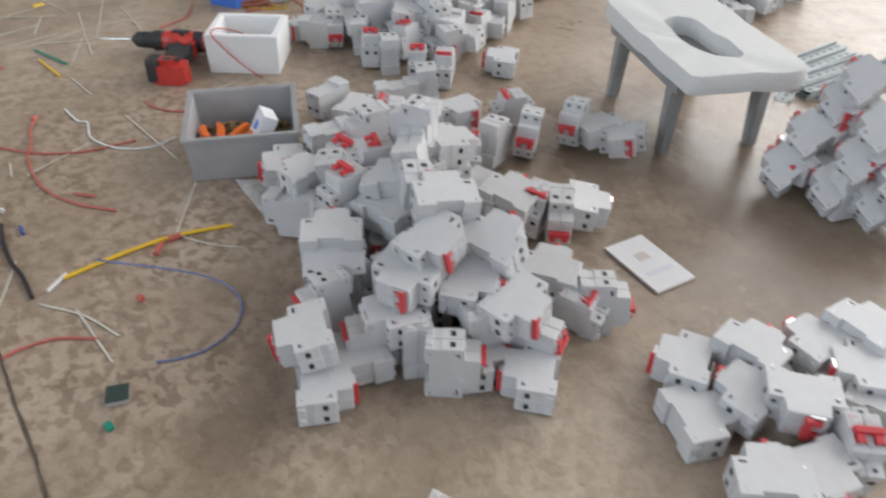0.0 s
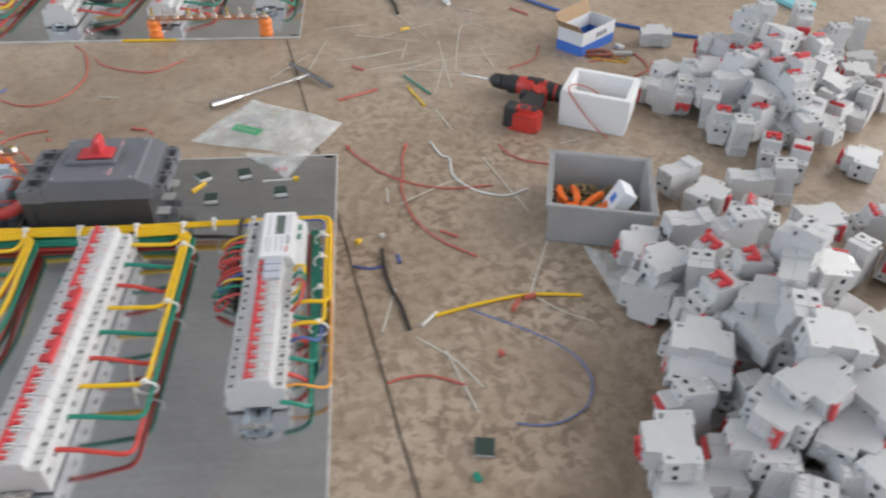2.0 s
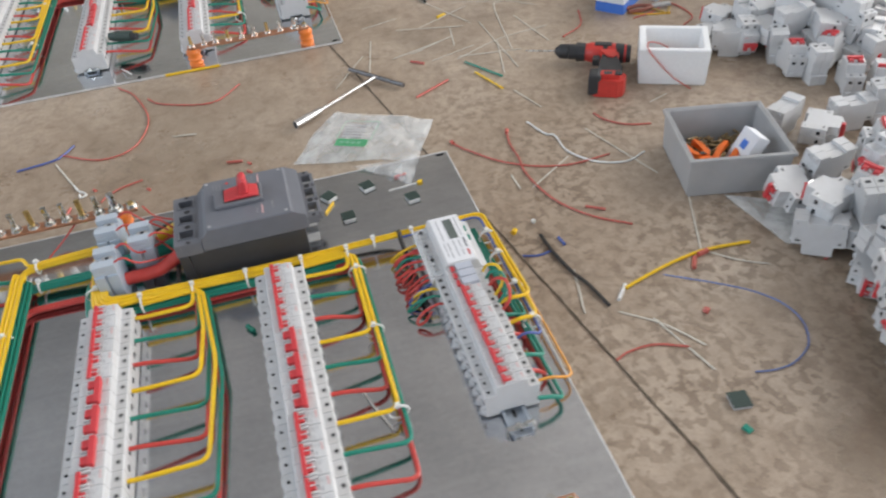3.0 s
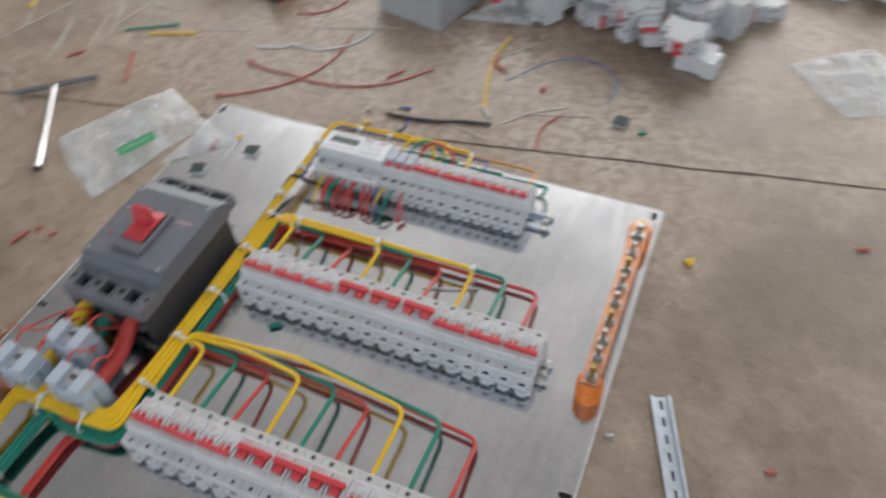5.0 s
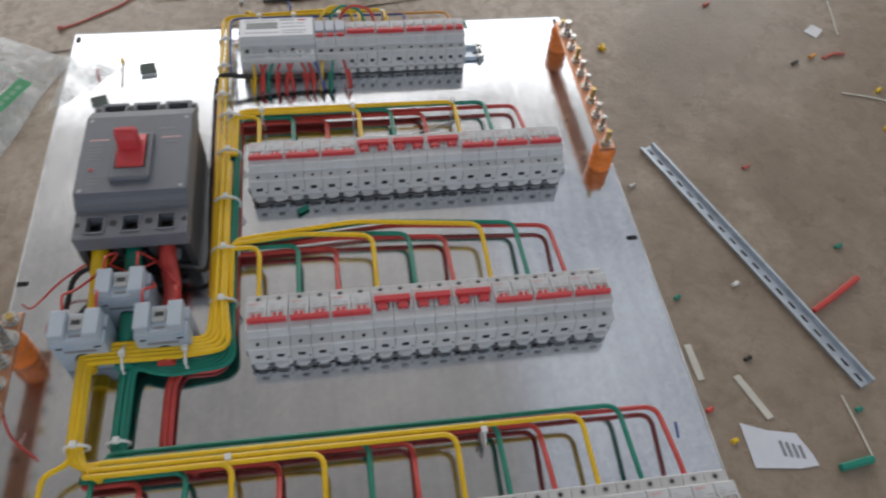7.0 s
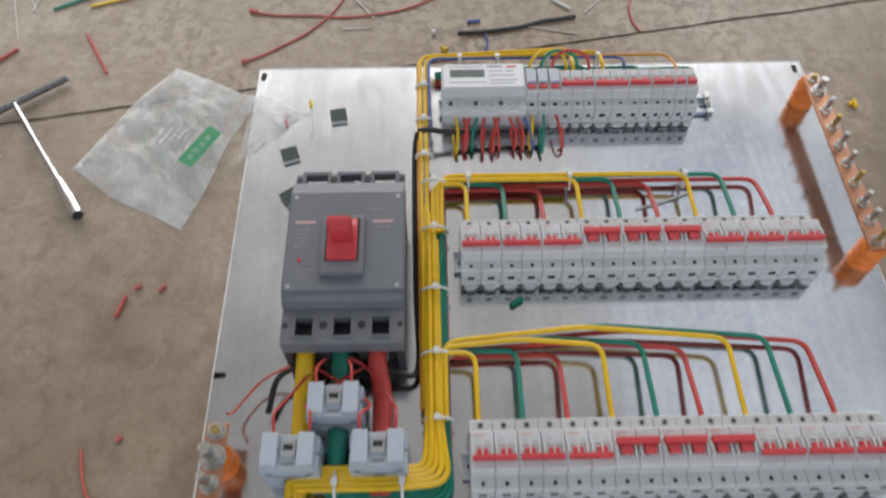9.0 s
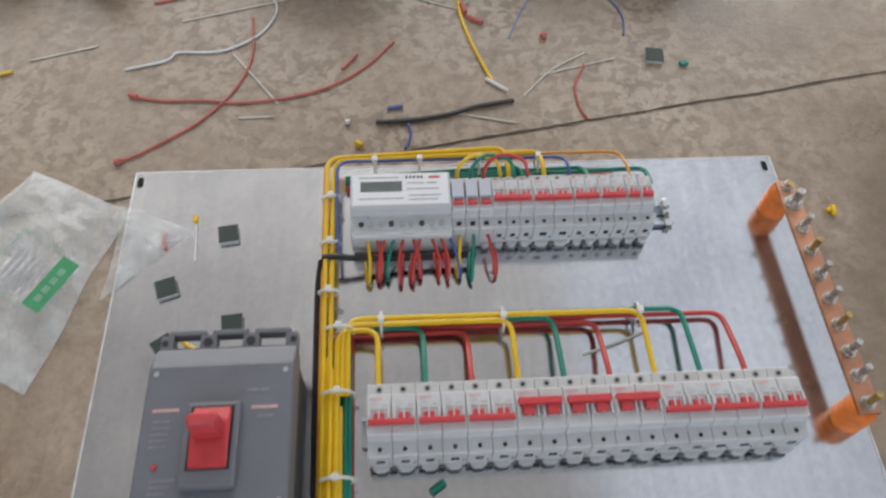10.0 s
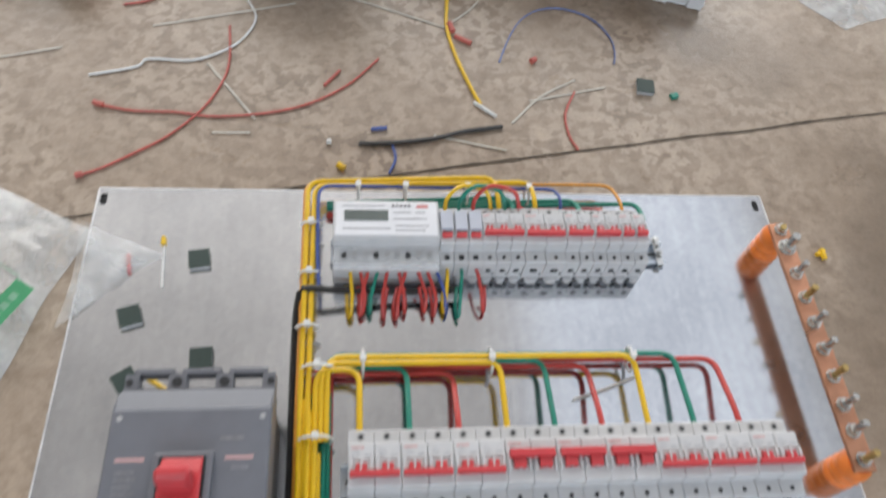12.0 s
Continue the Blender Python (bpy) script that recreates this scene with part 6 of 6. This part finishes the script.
heap(-0.197, 1.036, 0.046, 0, 90, 215, 0)
heap(-0.322, 1.121, 0.093, 180, 90, 350, 0)
heap(-0.314, 1.127, 0.037, 180, 90, 140, 0)
heap(-0.286, 1.218, 0.054, 90, 0, 91, 0)
heap(-0.172, 1.092, 0.073, 90, 0, 160, 0)
heap(-0.182, 1.103, 0.022, 180, 0, 307, 1)
heap(-0.148, 0.941, 0.064, 0, 90, 206, 0)
heap(-0.132, 0.918, 0.054, 180, 90, 133, 1)
heap(-0.183, 0.885, 0.025, 90, 0, 247, 0)
heap(-0.100, 0.872, 0.035, 0, 90, 270, 1)
heap(-0.037, 0.915, 0.035, 0, 0, 241, 1)
heap(-0.032, 0.978, 0.054, 90, 0, 212, 0)
heap(-0.031, 0.980, 0.022, 180, 0, 326, 1)
heap(-0.079, 1.003, 0.073, 180, 0, 0, 0)
heap(-0.067, 1.026, 0.022, 0, 0, 180, 1)
heap(-0.151, 0.992, 0.083, 90, 90, 42, 1)
heap(-0.162, 0.984, 0.027, 0, 0, 225, 0)
heap(-0.118, 1.118, 0.025, 90, 0, 159, 1)
heap(-0.319, 0.932, 0.035, 90, 90, 341, 0)
heap(-0.129, 1.104, 0.044, 0, 90, 346, 1)
heap(-0.357, 1.030, 0.073, 0, 90, 6, 1)
heap(-0.353, 1.021, 0.022, 90, 0, 234, 0)
heap(-0.086, 0.983, 0.054, 180, 0, 315, 0)
heap(-0.029, 0.996, 0.025, 180, 90, 172, 1)

# the heap beside the stool
heap(1.030, 0.840, 0.032, 39, -90, 0, 1)
heap(1.100, 0.803, 0.021, -79, 90, 0, 1)
heap(1.058, 0.917, 0.049, -110, 90, 0, 0)
heap(1.106, 0.871, 0.039, 90, -84, -75, 0)
heap(1.147, 0.903, 0.056, 141, -90, 0, 0)
heap(1.077, 1.007, 0.039, 6, -90, 0, 0)
heap(1.093, 1.068, 0.054, -95, 90, 0, 0)
heap(1.137, 1.016, 0.043, 52, -90, 0, 1)
heap(1.209, 0.923, 0.039, 14, 0, 58, 0)
heap(1.205, 0.805, 0.039, -149, 90, 0, 0)
heap(1.219, 0.858, 0.037, 8, 90, 0, 0)
heap(1.067, 0.919, 0.018, -160, 90, 0, 0)
heap(1.152, 0.971, 0.019, -43, 90, 0, 0)
heap(1.180, 1.006, 0.032, -120, 90, 0, 0)

# the stack by the carton
heap(0.748, 1.291, 0.046, 54, -53, -52, 0)
heap(0.827, 1.320, 0.046, 48, -53, -52, 1)
heap(0.889, 1.352, 0.046, 48, -52, -54, 0)
heap(0.743, 1.333, 0.098, 49, -51, -49, 0)
heap(0.840, 1.341, 0.098, 55, -53, -58, 1)
heap(0.745, 1.386, 0.147, 47, -50, -51, 1)
heap(0.838, 1.369, 0.147, 54, -51, -58, 1)
heap(0.701, 1.379, 0.036, 148, -89, -118, 0)
heap(0.747, 1.443, 0.040, 136, -88, -98, 0)
heap(0.912, 1.356, 0.089, 52, -51, -57, 0)
heap(0.756, 1.406, 0.186, 49, -49, -52, 0)
heap(0.754, 1.323, 0.044, 90, 90, 16, 0)
heap(0.845, 1.330, 0.044, 90, 0, 172, 0)
heap(0.742, 1.387, 0.093, 90, 0, 328, 0)
heap(0.759, 1.392, 0.037, 90, 90, 307, 0)
heap(0.842, 1.366, 0.093, 180, 90, 144, 1)
heap(0.856, 1.367, 0.037, 180, 90, 222, 0)
heap(0.919, 1.367, 0.035, 180, 90, 268, 1)
heap(0.760, 1.392, 0.132, 0, 90, 315, 1)
heap(0.773, 1.406, 0.076, 90, 0, 125, 0)
heap(0.779, 1.396, 0.022, 90, 0, 243, 0)

# the far heap
heap(0.010, 1.873, 0.023, -159, -86, -174, 1)
heap(0.054, 1.928, 0.026, 177, -79, 149, 0)
heap(0.032, 2.052, 0.030, -82, -85, -24, 0)

# the far heap, farther along
heap(0.024, 1.568, 0.025, -90, -83, 48, 0)
heap(-0.012, 1.637, 0.040, -87, -89, 54, 0)
heap(-0.058, 1.717, 0.050, 133, -87, -138, 1)
heap(0.022, 1.698, 0.041, -170, 4, -133, 0)
heap(-0.004, 1.752, 0.059, 175, -83, 144, 1)
heap(-0.065, 1.852, 0.069, 180, -4, -125, 1)
heap(0.001, 1.839, 0.059, -26, -84, -42, 1)
heap(0.061, 1.779, 0.040, 4, 10, 49, 1)
heap(0.085, 1.707, 0.030, 82, -84, -113, 1)
heap(0.058, 1.650, 0.026, 21, -88, -37, 0)
heap(-0.117, 1.936, 0.079, -114, -89, 39, 1)
heap(0.050, 1.610, 0.038, 3, -10, 35, 0)
heap(-0.122, 1.837, 0.050, 77, -82, -150, 0)
heap(0.099, 1.779, 0.022, 169, -87, 173, 1)
heap(0.029, 1.872, 0.059, -1, -2, 62, 1)
heap(0.087, 1.877, 0.040, -52, -86, -30, 0)
heap(-0.072, 1.978, 0.069, 72, -87, -77, 1)
heap(-0.046, 1.851, 0.022, 90, 0, 327, 0)
heap(-0.108, 1.917, 0.025, 180, 0, 271, 0)
heap(-0.077, 1.976, 0.022, 180, 90, 216, 0)


# ---------------------------------------------------------------- floor clutter
def strand(points, r, material, label):
    line = glide([(x, y, r) for x, y in points], 5) if len(points) > 2 else [Vector((x, y, r)) for x, y in points]
    kind = "wire" if "wire" in label or "cable" in label else "tie offcut" if "tie" in label else "sleeve"
    name = kind.replace(" ", "_")
    single(name, cable(line, r, 6, 0.45 if kind == "tie offcut" else 1.0), material, label, kind, "offcuts on the floor", smooth=True)

strand([(-0.027, 0.018), (0.000, 0.031), (0.037, 0.057), (0.075, 0.087), (0.112, 0.133), (0.134, 0.180), (0.143, 0.230), (0.137, 0.306)], 0.0019, RED_OLD, "thin dusty red wire offcut on the concrete")
strand([(-0.025, 0.141), (0.022, 0.131), (0.080, 0.130), (0.130, 0.124), (0.195, 0.131), (0.256, 0.150), (0.314, 0.190), (0.360, 0.246)], 0.0019, RED_OLD, "thin dusty red wire offcut on the concrete")
strand([(0.281, 0.188), (0.303, 0.219)], 0.0025, RED_OLD, "short red wire offcut on the concrete")
strand([(0.113, 0.226), (0.188, 0.120)], 0.0016, CREAM, "cut pale nylon tie end on the concrete")
strand([(0.026, 0.301), (0.121, 0.329), (0.232, 0.363)], 0.0016, CREAM, "cut pale nylon tie end on the concrete")
strand([(-0.191, 0.219), (-0.093, 0.249)], 0.0016, CREAM, "cut pale nylon tie end on the concrete")
strand([(0.132, 0.095), (0.183, 0.096)], 0.0016, CREAM, "cut pale nylon tie end on the concrete")
strand([(0.552, 0.125), (0.601, 0.178), (0.660, 0.215)], 0.0016, CREAM, "cut pale nylon tie end on the concrete")
strand([(0.583, 0.169), (0.706, 0.202)], 0.0016, CREAM, "cut pale nylon tie end on the concrete")
strand([(0.436, 0.098), (0.538, 0.073)], 0.0016, CREAM, "cut pale nylon tie end on the concrete")
strand([(-0.046, 0.196), (0.014, 0.214), (0.030, 0.231), (0.090, 0.231), (0.136, 0.255), (0.162, 0.286), (0.174, 0.329), (0.155, 0.375)], 0.0019, NYLON, "white sleeve cable offcut on the concrete")
strand([(0.476, 0.407), (0.471, 0.365), (0.469, 0.314), (0.481, 0.247), (0.500, 0.182), (0.508, 0.159)], 0.0030, YELLOW, "thick yellow cable offcut with a bare end")
strand([(0.499, 0.162), (0.529, 0.136)], 0.003, NYLON, "pale stripped cable end on the concrete")
strand([(0.473, 0.328), (0.477, 0.309)], 0.005, RED_OLD, "small red plastic cap on the concrete")
strand([(0.480, 0.300), (0.504, 0.285)], 0.004, RED_OLD, "short red sleeve on the concrete")
single("wire", cable(glide([(0.535, 0.208, 0.040), (0.545, 0.238, 0.032), (0.564, 0.289, 0.020), (0.589, 0.337, 0.010), (0.623, 0.369, 0.004), (0.666, 0.376, 0.002), (0.709, 0.355, 0.002), (0.732, 0.315, 0.002), (0.735, 0.281, 0.002), (0.729, 0.253, 0.002)]), 0.0015, 6), BLUE_DUSTY, "curved dusty blue wire offcut springing off the concrete", "wire", "offcuts on the floor", smooth=True)
strand([(0.595, 0.249), (0.602, 0.254)], 0.005, RED_OLD, "small red plastic cap on the concrete")
strand([(0.655, 0.190), (0.634, 0.144), (0.634, 0.102), (0.643, 0.077)], 0.0019, RED_OLD, "thin dusty red wire offcut on the concrete")
strand([(0.331, 0.079), (0.383, 0.082), (0.440, 0.092), (0.479, 0.105), (0.536, 0.116)], 0.0034, BLACK, "black cable offcut on the concrete")
strand([(0.348, 0.106), (0.370, 0.109)], 0.003, BLUE, "short blue wire offcut on the concrete")
strand([(0.376, 0.083), (0.381, 0.056), (0.372, 0.029)], 0.002, BLUE, "short blue wire offcut on the concrete")
strand([(0.303, 0.041), (0.311, 0.034)], 0.005, YELLOW, "yellow crimp sleeve on the concrete")
strand([(0.287, 0.081), (0.293, 0.081)], 0.004, NYLON, "white plastic crumb on the concrete")
strand([(0.955, -0.092), (0.955, -0.106)], 0.004, YELLOW, "yellow crimp sleeve on the concrete")
strand([(-0.513, -0.631), (-0.467, -0.592), (-0.426, -0.477), (-0.497, -0.404)], 0.0019, RED_OLD, "thin dusty red wire offcut on the concrete")
strand([(-0.317, -0.820), (-0.260, -0.728), (-0.288, -0.656), (-0.404, -0.627), (-0.541, -0.663), (-0.606, -0.707)], 0.0019, RED_OLD, "thin dusty red wire offcut on the concrete")
strand([(-0.283, -0.908), (-0.297, -0.835), (-0.315, -0.813), (-0.348, -0.793)], 0.0022, BLUE, "dusty blue wire offcut on the concrete")
strand([(-0.281, -0.826), (-0.208, -0.793), (-0.152, -0.766)], 0.002, CREAM, "cut pale nylon tie end on the concrete")
strand([(-0.299, -0.571), (-0.289, -0.518)], 0.002, CREAM, "cut pale nylon tie end on the concrete")
strand([(-0.248, -0.004), (-0.301, 0.088)], 0.003, RED_OLD, "thin dusty red wire offcut on the concrete")
strand([(-0.435, 0.027), (-0.410, 0.056)], 0.003, RED_OLD, "thin dusty red wire offcut on the concrete")
strand([(-0.376, 0.155), (-0.267, 0.216)], 0.0025, GREEN, "green cable offcut with pale ends")
strand([(-0.312, 0.162), (-0.209, 0.197)], 0.0025, YELLOW, "yellow cable offcut on the concrete")
strand([(-0.023, 0.344), (0.015, 0.357), (0.048, 0.391), (0.064, 0.438)], 0.0019, RED_OLD, "thin dusty red wire offcut on the concrete")
strand([(-0.623, -0.447), (-0.624, -0.587)], 0.0035, YELLOW, "yellow cable offcut beside the plate")
strand([(-0.413, 0.151), (-0.388, 0.310)], 0.0016, CREAM, "cut pale nylon tie end on the concrete")
strand([(0.324, 0.379), (0.464, 0.322)], 0.0016, CREAM, "cut pale nylon tie end on the concrete")
strand([(0.464, 0.322), (0.508, 0.364), (0.536, 0.407)], 0.0016, CREAM, "cut pale nylon tie end on the concrete")
strand([(-0.685, -0.051), (-0.713, 0.053)], 0.0015, CREAM, "cut pale nylon tie end on the concrete")
strand([(-0.637, 0.036), (-0.585, 0.213)], 0.0015, CREAM, "cut pale nylon tie end on the concrete")
strand([(-0.624, 0.099), (-0.713, 0.259)], 0.0015, CREAM, "cut pale nylon tie end on the concrete")
strand([(-0.815, 0.146), (-0.599, 0.238)], 0.0015, CREAM, "cut pale nylon tie end on the concrete")
strand([(-0.593, 0.178), (-0.477, 0.157)], 0.0015, CREAM, "cut pale nylon tie end on the concrete")
strand([(-0.591, 0.262), (-0.300, 0.269)], 0.0015, CREAM, "cut pale nylon tie end on the concrete")
strand([(-0.455, 0.268), (-0.280, 0.227)], 0.0015, CREAM, "cut pale nylon tie end on the concrete")
strand([(-0.398, 0.289), (-0.668, 0.332), (-0.704, 0.365)], 0.0015, CREAM, "cut pale nylon tie end on the concrete")
strand([(-0.718, 0.366), (-0.634, 0.442)], 0.0015, CREAM, "cut pale nylon tie end on the concrete")
strand([(-0.592, 0.364), (-0.403, 0.392)], 0.0015, CREAM, "cut pale nylon tie end on the concrete")
strand([(-0.402, 0.145), (-0.468, 0.279), (-0.493, 0.422)], 0.0015, CREAM, "cut pale nylon tie end on the concrete")
strand([(-0.853, 0.232), (-0.766, 0.284)], 0.0015, CREAM, "cut pale nylon tie end on the concrete")
strand([(-0.819, 0.239), (-0.966, 0.308)], 0.0015, CREAM, "cut pale nylon tie end on the concrete")
strand([(-0.476, 0.038), (-0.538, 0.170)], 0.0015, CREAM, "cut pale nylon tie end on the concrete")
strand([(-0.371, -0.178), (-0.518, -0.082)], 0.0015, CREAM, "cut pale nylon tie end on the concrete")
strand([(-0.419, -0.083), (-0.600, -0.044)], 0.0015, CREAM, "cut pale nylon tie end on the concrete")
strand([(-0.469, -0.013), (-0.525, 0.142)], 0.0015, CREAM, "cut pale nylon tie end on the concrete")
strand([(-0.198, 0.522), (-0.239, 0.609)], 0.0015, CREAM, "cut pale nylon tie end on the concrete")
strand([(-0.787, 0.403), (-0.866, 0.311)], 0.0015, CREAM, "cut pale nylon tie end on the concrete")
strand([(-0.754, 0.229), (-0.699, 0.372)], 0.0015, CREAM, "cut pale nylon tie end on the concrete")
strand([(-0.019, 0.479), (-0.039, 0.531)], 0.0015, CREAM, "cut pale nylon tie end on the concrete")
strand([(-0.417, 0.080), (-0.460, 0.204)], 0.0015, CREAM, "cut pale nylon tie end on the concrete")
strand([(-0.880, 0.310), (-0.854, 0.320)], 0.008, NYLON, "white crumb of foam on the concrete")
strand([(-0.667, 0.163), (-0.678, 0.188)], 0.004, YELLOW, "yellow crimp sleeve on the concrete")
strand([(-0.407, 0.433), (-0.455, 0.503), (-0.545, 0.537)], 0.002, RED_OLD, "thin dusty red wire offcut on the concrete")
strand([(-1.024, 0.054), (-1.104, 0.134), (-1.221, 0.184)], 0.0018, RED_OLD, "thin dusty red wire offcut on the concrete")
strand([(-0.824, 0.503), (-0.769, 0.546)], 0.003, RED_OLD, "thin dusty red wire offcut on the concrete")
strand([(-1.030, -0.113), (-1.055, -0.060), (-1.139, -0.054)], 0.002, BLUE, "dusty blue wire offcut on the concrete")
strand([(-0.433, 0.648), (-0.448, 0.711), (-0.480, 0.780), (-0.384, 0.793), (-0.340, 0.744)], 0.002, RED_OLD, "thin dusty red wire offcut on the concrete")
strand([(-0.470, 0.648), (-0.440, 0.694), (-0.421, 0.751)], 0.002, HANDLE_Y, "thin yellow wire offcut")
strand([(1.106, -0.695), (1.140, -0.678), (1.199, -0.646)], 0.0045, RED_WIRE, "short piece of bright red sleeve")
strand([(1.466, 0.020), (1.437, -0.089)], 0.0018, CREAM, "cut pale nylon tie end on the concrete")
strand([(1.089, -0.823), (1.091, -0.869), (1.091, -0.909)], 0.0016, CREAM, "cut pale nylon tie end on the concrete")
strand([(1.367, -0.251), (1.426, -0.270), (1.481, -0.302)], 0.002, CREAM, "cut pale nylon tie end on the concrete")
strand([(1.553, -0.166), (1.519, -0.273), (1.482, -0.301)], 0.0018, CREAM, "cut pale nylon tie end on the concrete")
strand([(1.504, -0.336), (1.466, -0.406)], 0.0016, CREAM, "cut pale nylon tie end on the concrete")
strand([(1.405, -0.558), (1.405, -0.599)], 0.0018, CREAM, "cut pale nylon tie end on the concrete")
strand([(1.041, -0.918), (1.087, -0.912)], 0.005, GREEN, "green cable offcut on the concrete")
strand([(0.851, -0.836), (0.848, -0.857)], 0.003, BLUE, "short blue wire offcut on the concrete")
strand([(1.374, -0.156), (1.400, -0.145), (1.422, -0.146)], 0.003, RED_OLD, "thin dusty red wire offcut on the concrete")
strand([(0.946, -0.100), (0.959, -0.092)], 0.0031, YELLOW, "yellow crimp sleeve on the concrete")
strand([(1.196, 0.017), (1.212, 0.027)], 0.0031, RED_OLD, "red crimp sleeve on the concrete")
strand([(1.305, -0.169), (1.319, -0.161)], 0.0031, BLACK, "black plastic crumb on the concrete")
strand([(1.348, -0.152), (1.363, -0.144)], 0.0031, TAN, "orange crimp sleeve on the concrete")
strand([(1.433, -0.254), (1.446, -0.246)], 0.0031, YELLOW, "yellow crimp sleeve on the concrete")
strand([(1.458, -0.254), (1.472, -0.246)], 0.0031, YELLOW, "yellow crimp sleeve on the concrete")
strand([(1.401, -0.349), (1.414, -0.341)], 0.0031, YELLOW, "yellow crimp sleeve on the concrete")
strand([(1.428, -0.356), (1.443, -0.350)], 0.0031, RED_OLD, "red crimp sleeve on the concrete")
strand([(1.109, -0.417), (1.121, -0.412)], 0.0031, RED_OLD, "red crimp sleeve on the concrete")
strand([(1.343, -0.530), (1.354, -0.525)], 0.0031, RED_OLD, "red crimp sleeve on the concrete")
strand([(1.401, -0.457), (1.414, -0.451)], 0.0031, GREEN, "green crimp sleeve on the concrete")
strand([(1.192, -0.588), (1.204, -0.583)], 0.0031, GREEN, "green crimp sleeve on the concrete")
strand([(0.912, -0.654), (0.920, -0.649)], 0.0031, GREEN, "green crimp sleeve on the concrete")
strand([(1.098, -0.847), (1.107, -0.844)], 0.0031, GREEN, "green crimp sleeve on the concrete")
strand([(1.006, -0.640), (1.015, -0.635)], 0.0031, NYLON, "white crimp sleeve on the concrete")
strand([(0.906, -0.441), (0.917, -0.436)], 0.0031, STEEL, "steel nut on the concrete")
strand([(0.916, -0.870), (0.924, -0.867)], 0.0031, YELLOW, "yellow crimp sleeve on the concrete")
strand([(0.898, -0.826), (0.907, -0.822)], 0.0031, RED_WIRE, "red crimp sleeve on the concrete")
strand([(1.492, -0.336), (1.506, -0.329)], 0.0031, RED_OLD, "red crimp sleeve on the concrete")
strand([(0.977, -0.759), (0.987, -0.755)], 0.0031, BLACK, "black plastic crumb on the concrete")
strand([(-0.140, -0.634), (-0.126, -0.678), (-0.106, -0.704), (-0.088, -0.716)], 0.0019, RED_OLD, "thin dusty red wire offcut on the concrete")
strand([(-0.137, -0.456), (-0.130, -0.424)], 0.003, RED_OLD, "thin dusty red wire offcut on the concrete")
strand([(-0.088, -0.776), (-0.063, -0.782)], 0.003, RED_OLD, "thin dusty red wire offcut on the concrete")
strand([(-0.174, -0.777), (-0.150, -0.766), (-0.138, -0.753), (-0.127, -0.749), (-0.122, -0.760), (-0.135, -0.762)], 0.002, NYLON, "white cable tie loop on the concrete")
strand([(-0.053, -0.755), (-0.028, -0.743)], 0.0016, GREEN, "thin green wire offcut on the concrete")
strand([(-0.087, -0.417), (-0.079, -0.409)], 0.003, RED_OLD, "red crumb on the concrete")
strand([(-0.120, -0.413), (-0.112, -0.407)], 0.003, RED_OLD, "red crumb on the concrete")
strand([(-0.100, -0.623), (-0.094, -0.617)], 0.003, RED_OLD, "red crumb on the concrete")
strand([(-0.140, -0.734), (-0.135, -0.729)], 0.003, RED_OLD, "red crumb on the concrete")
strand([(-0.030, 0.016), (-0.021, 0.019)], 0.0042, RED_OLD, "red crimp end sleeve on the concrete")
strand([(-0.030, 0.143), (-0.017, 0.138)], 0.004, RED_OLD, "red crimp end sleeve on the concrete")
strand([(-1.008, 0.801), (-1.063, 0.908)], 0.0018, GREEN, "thin green wire offcut on the concrete")

for proto in (big_off, big_on, wide_two, loose_off, loose_on, *small.values()):
    for ob in (*proto.children_recursive, proto):
        bpy.data.objects.remove(ob)
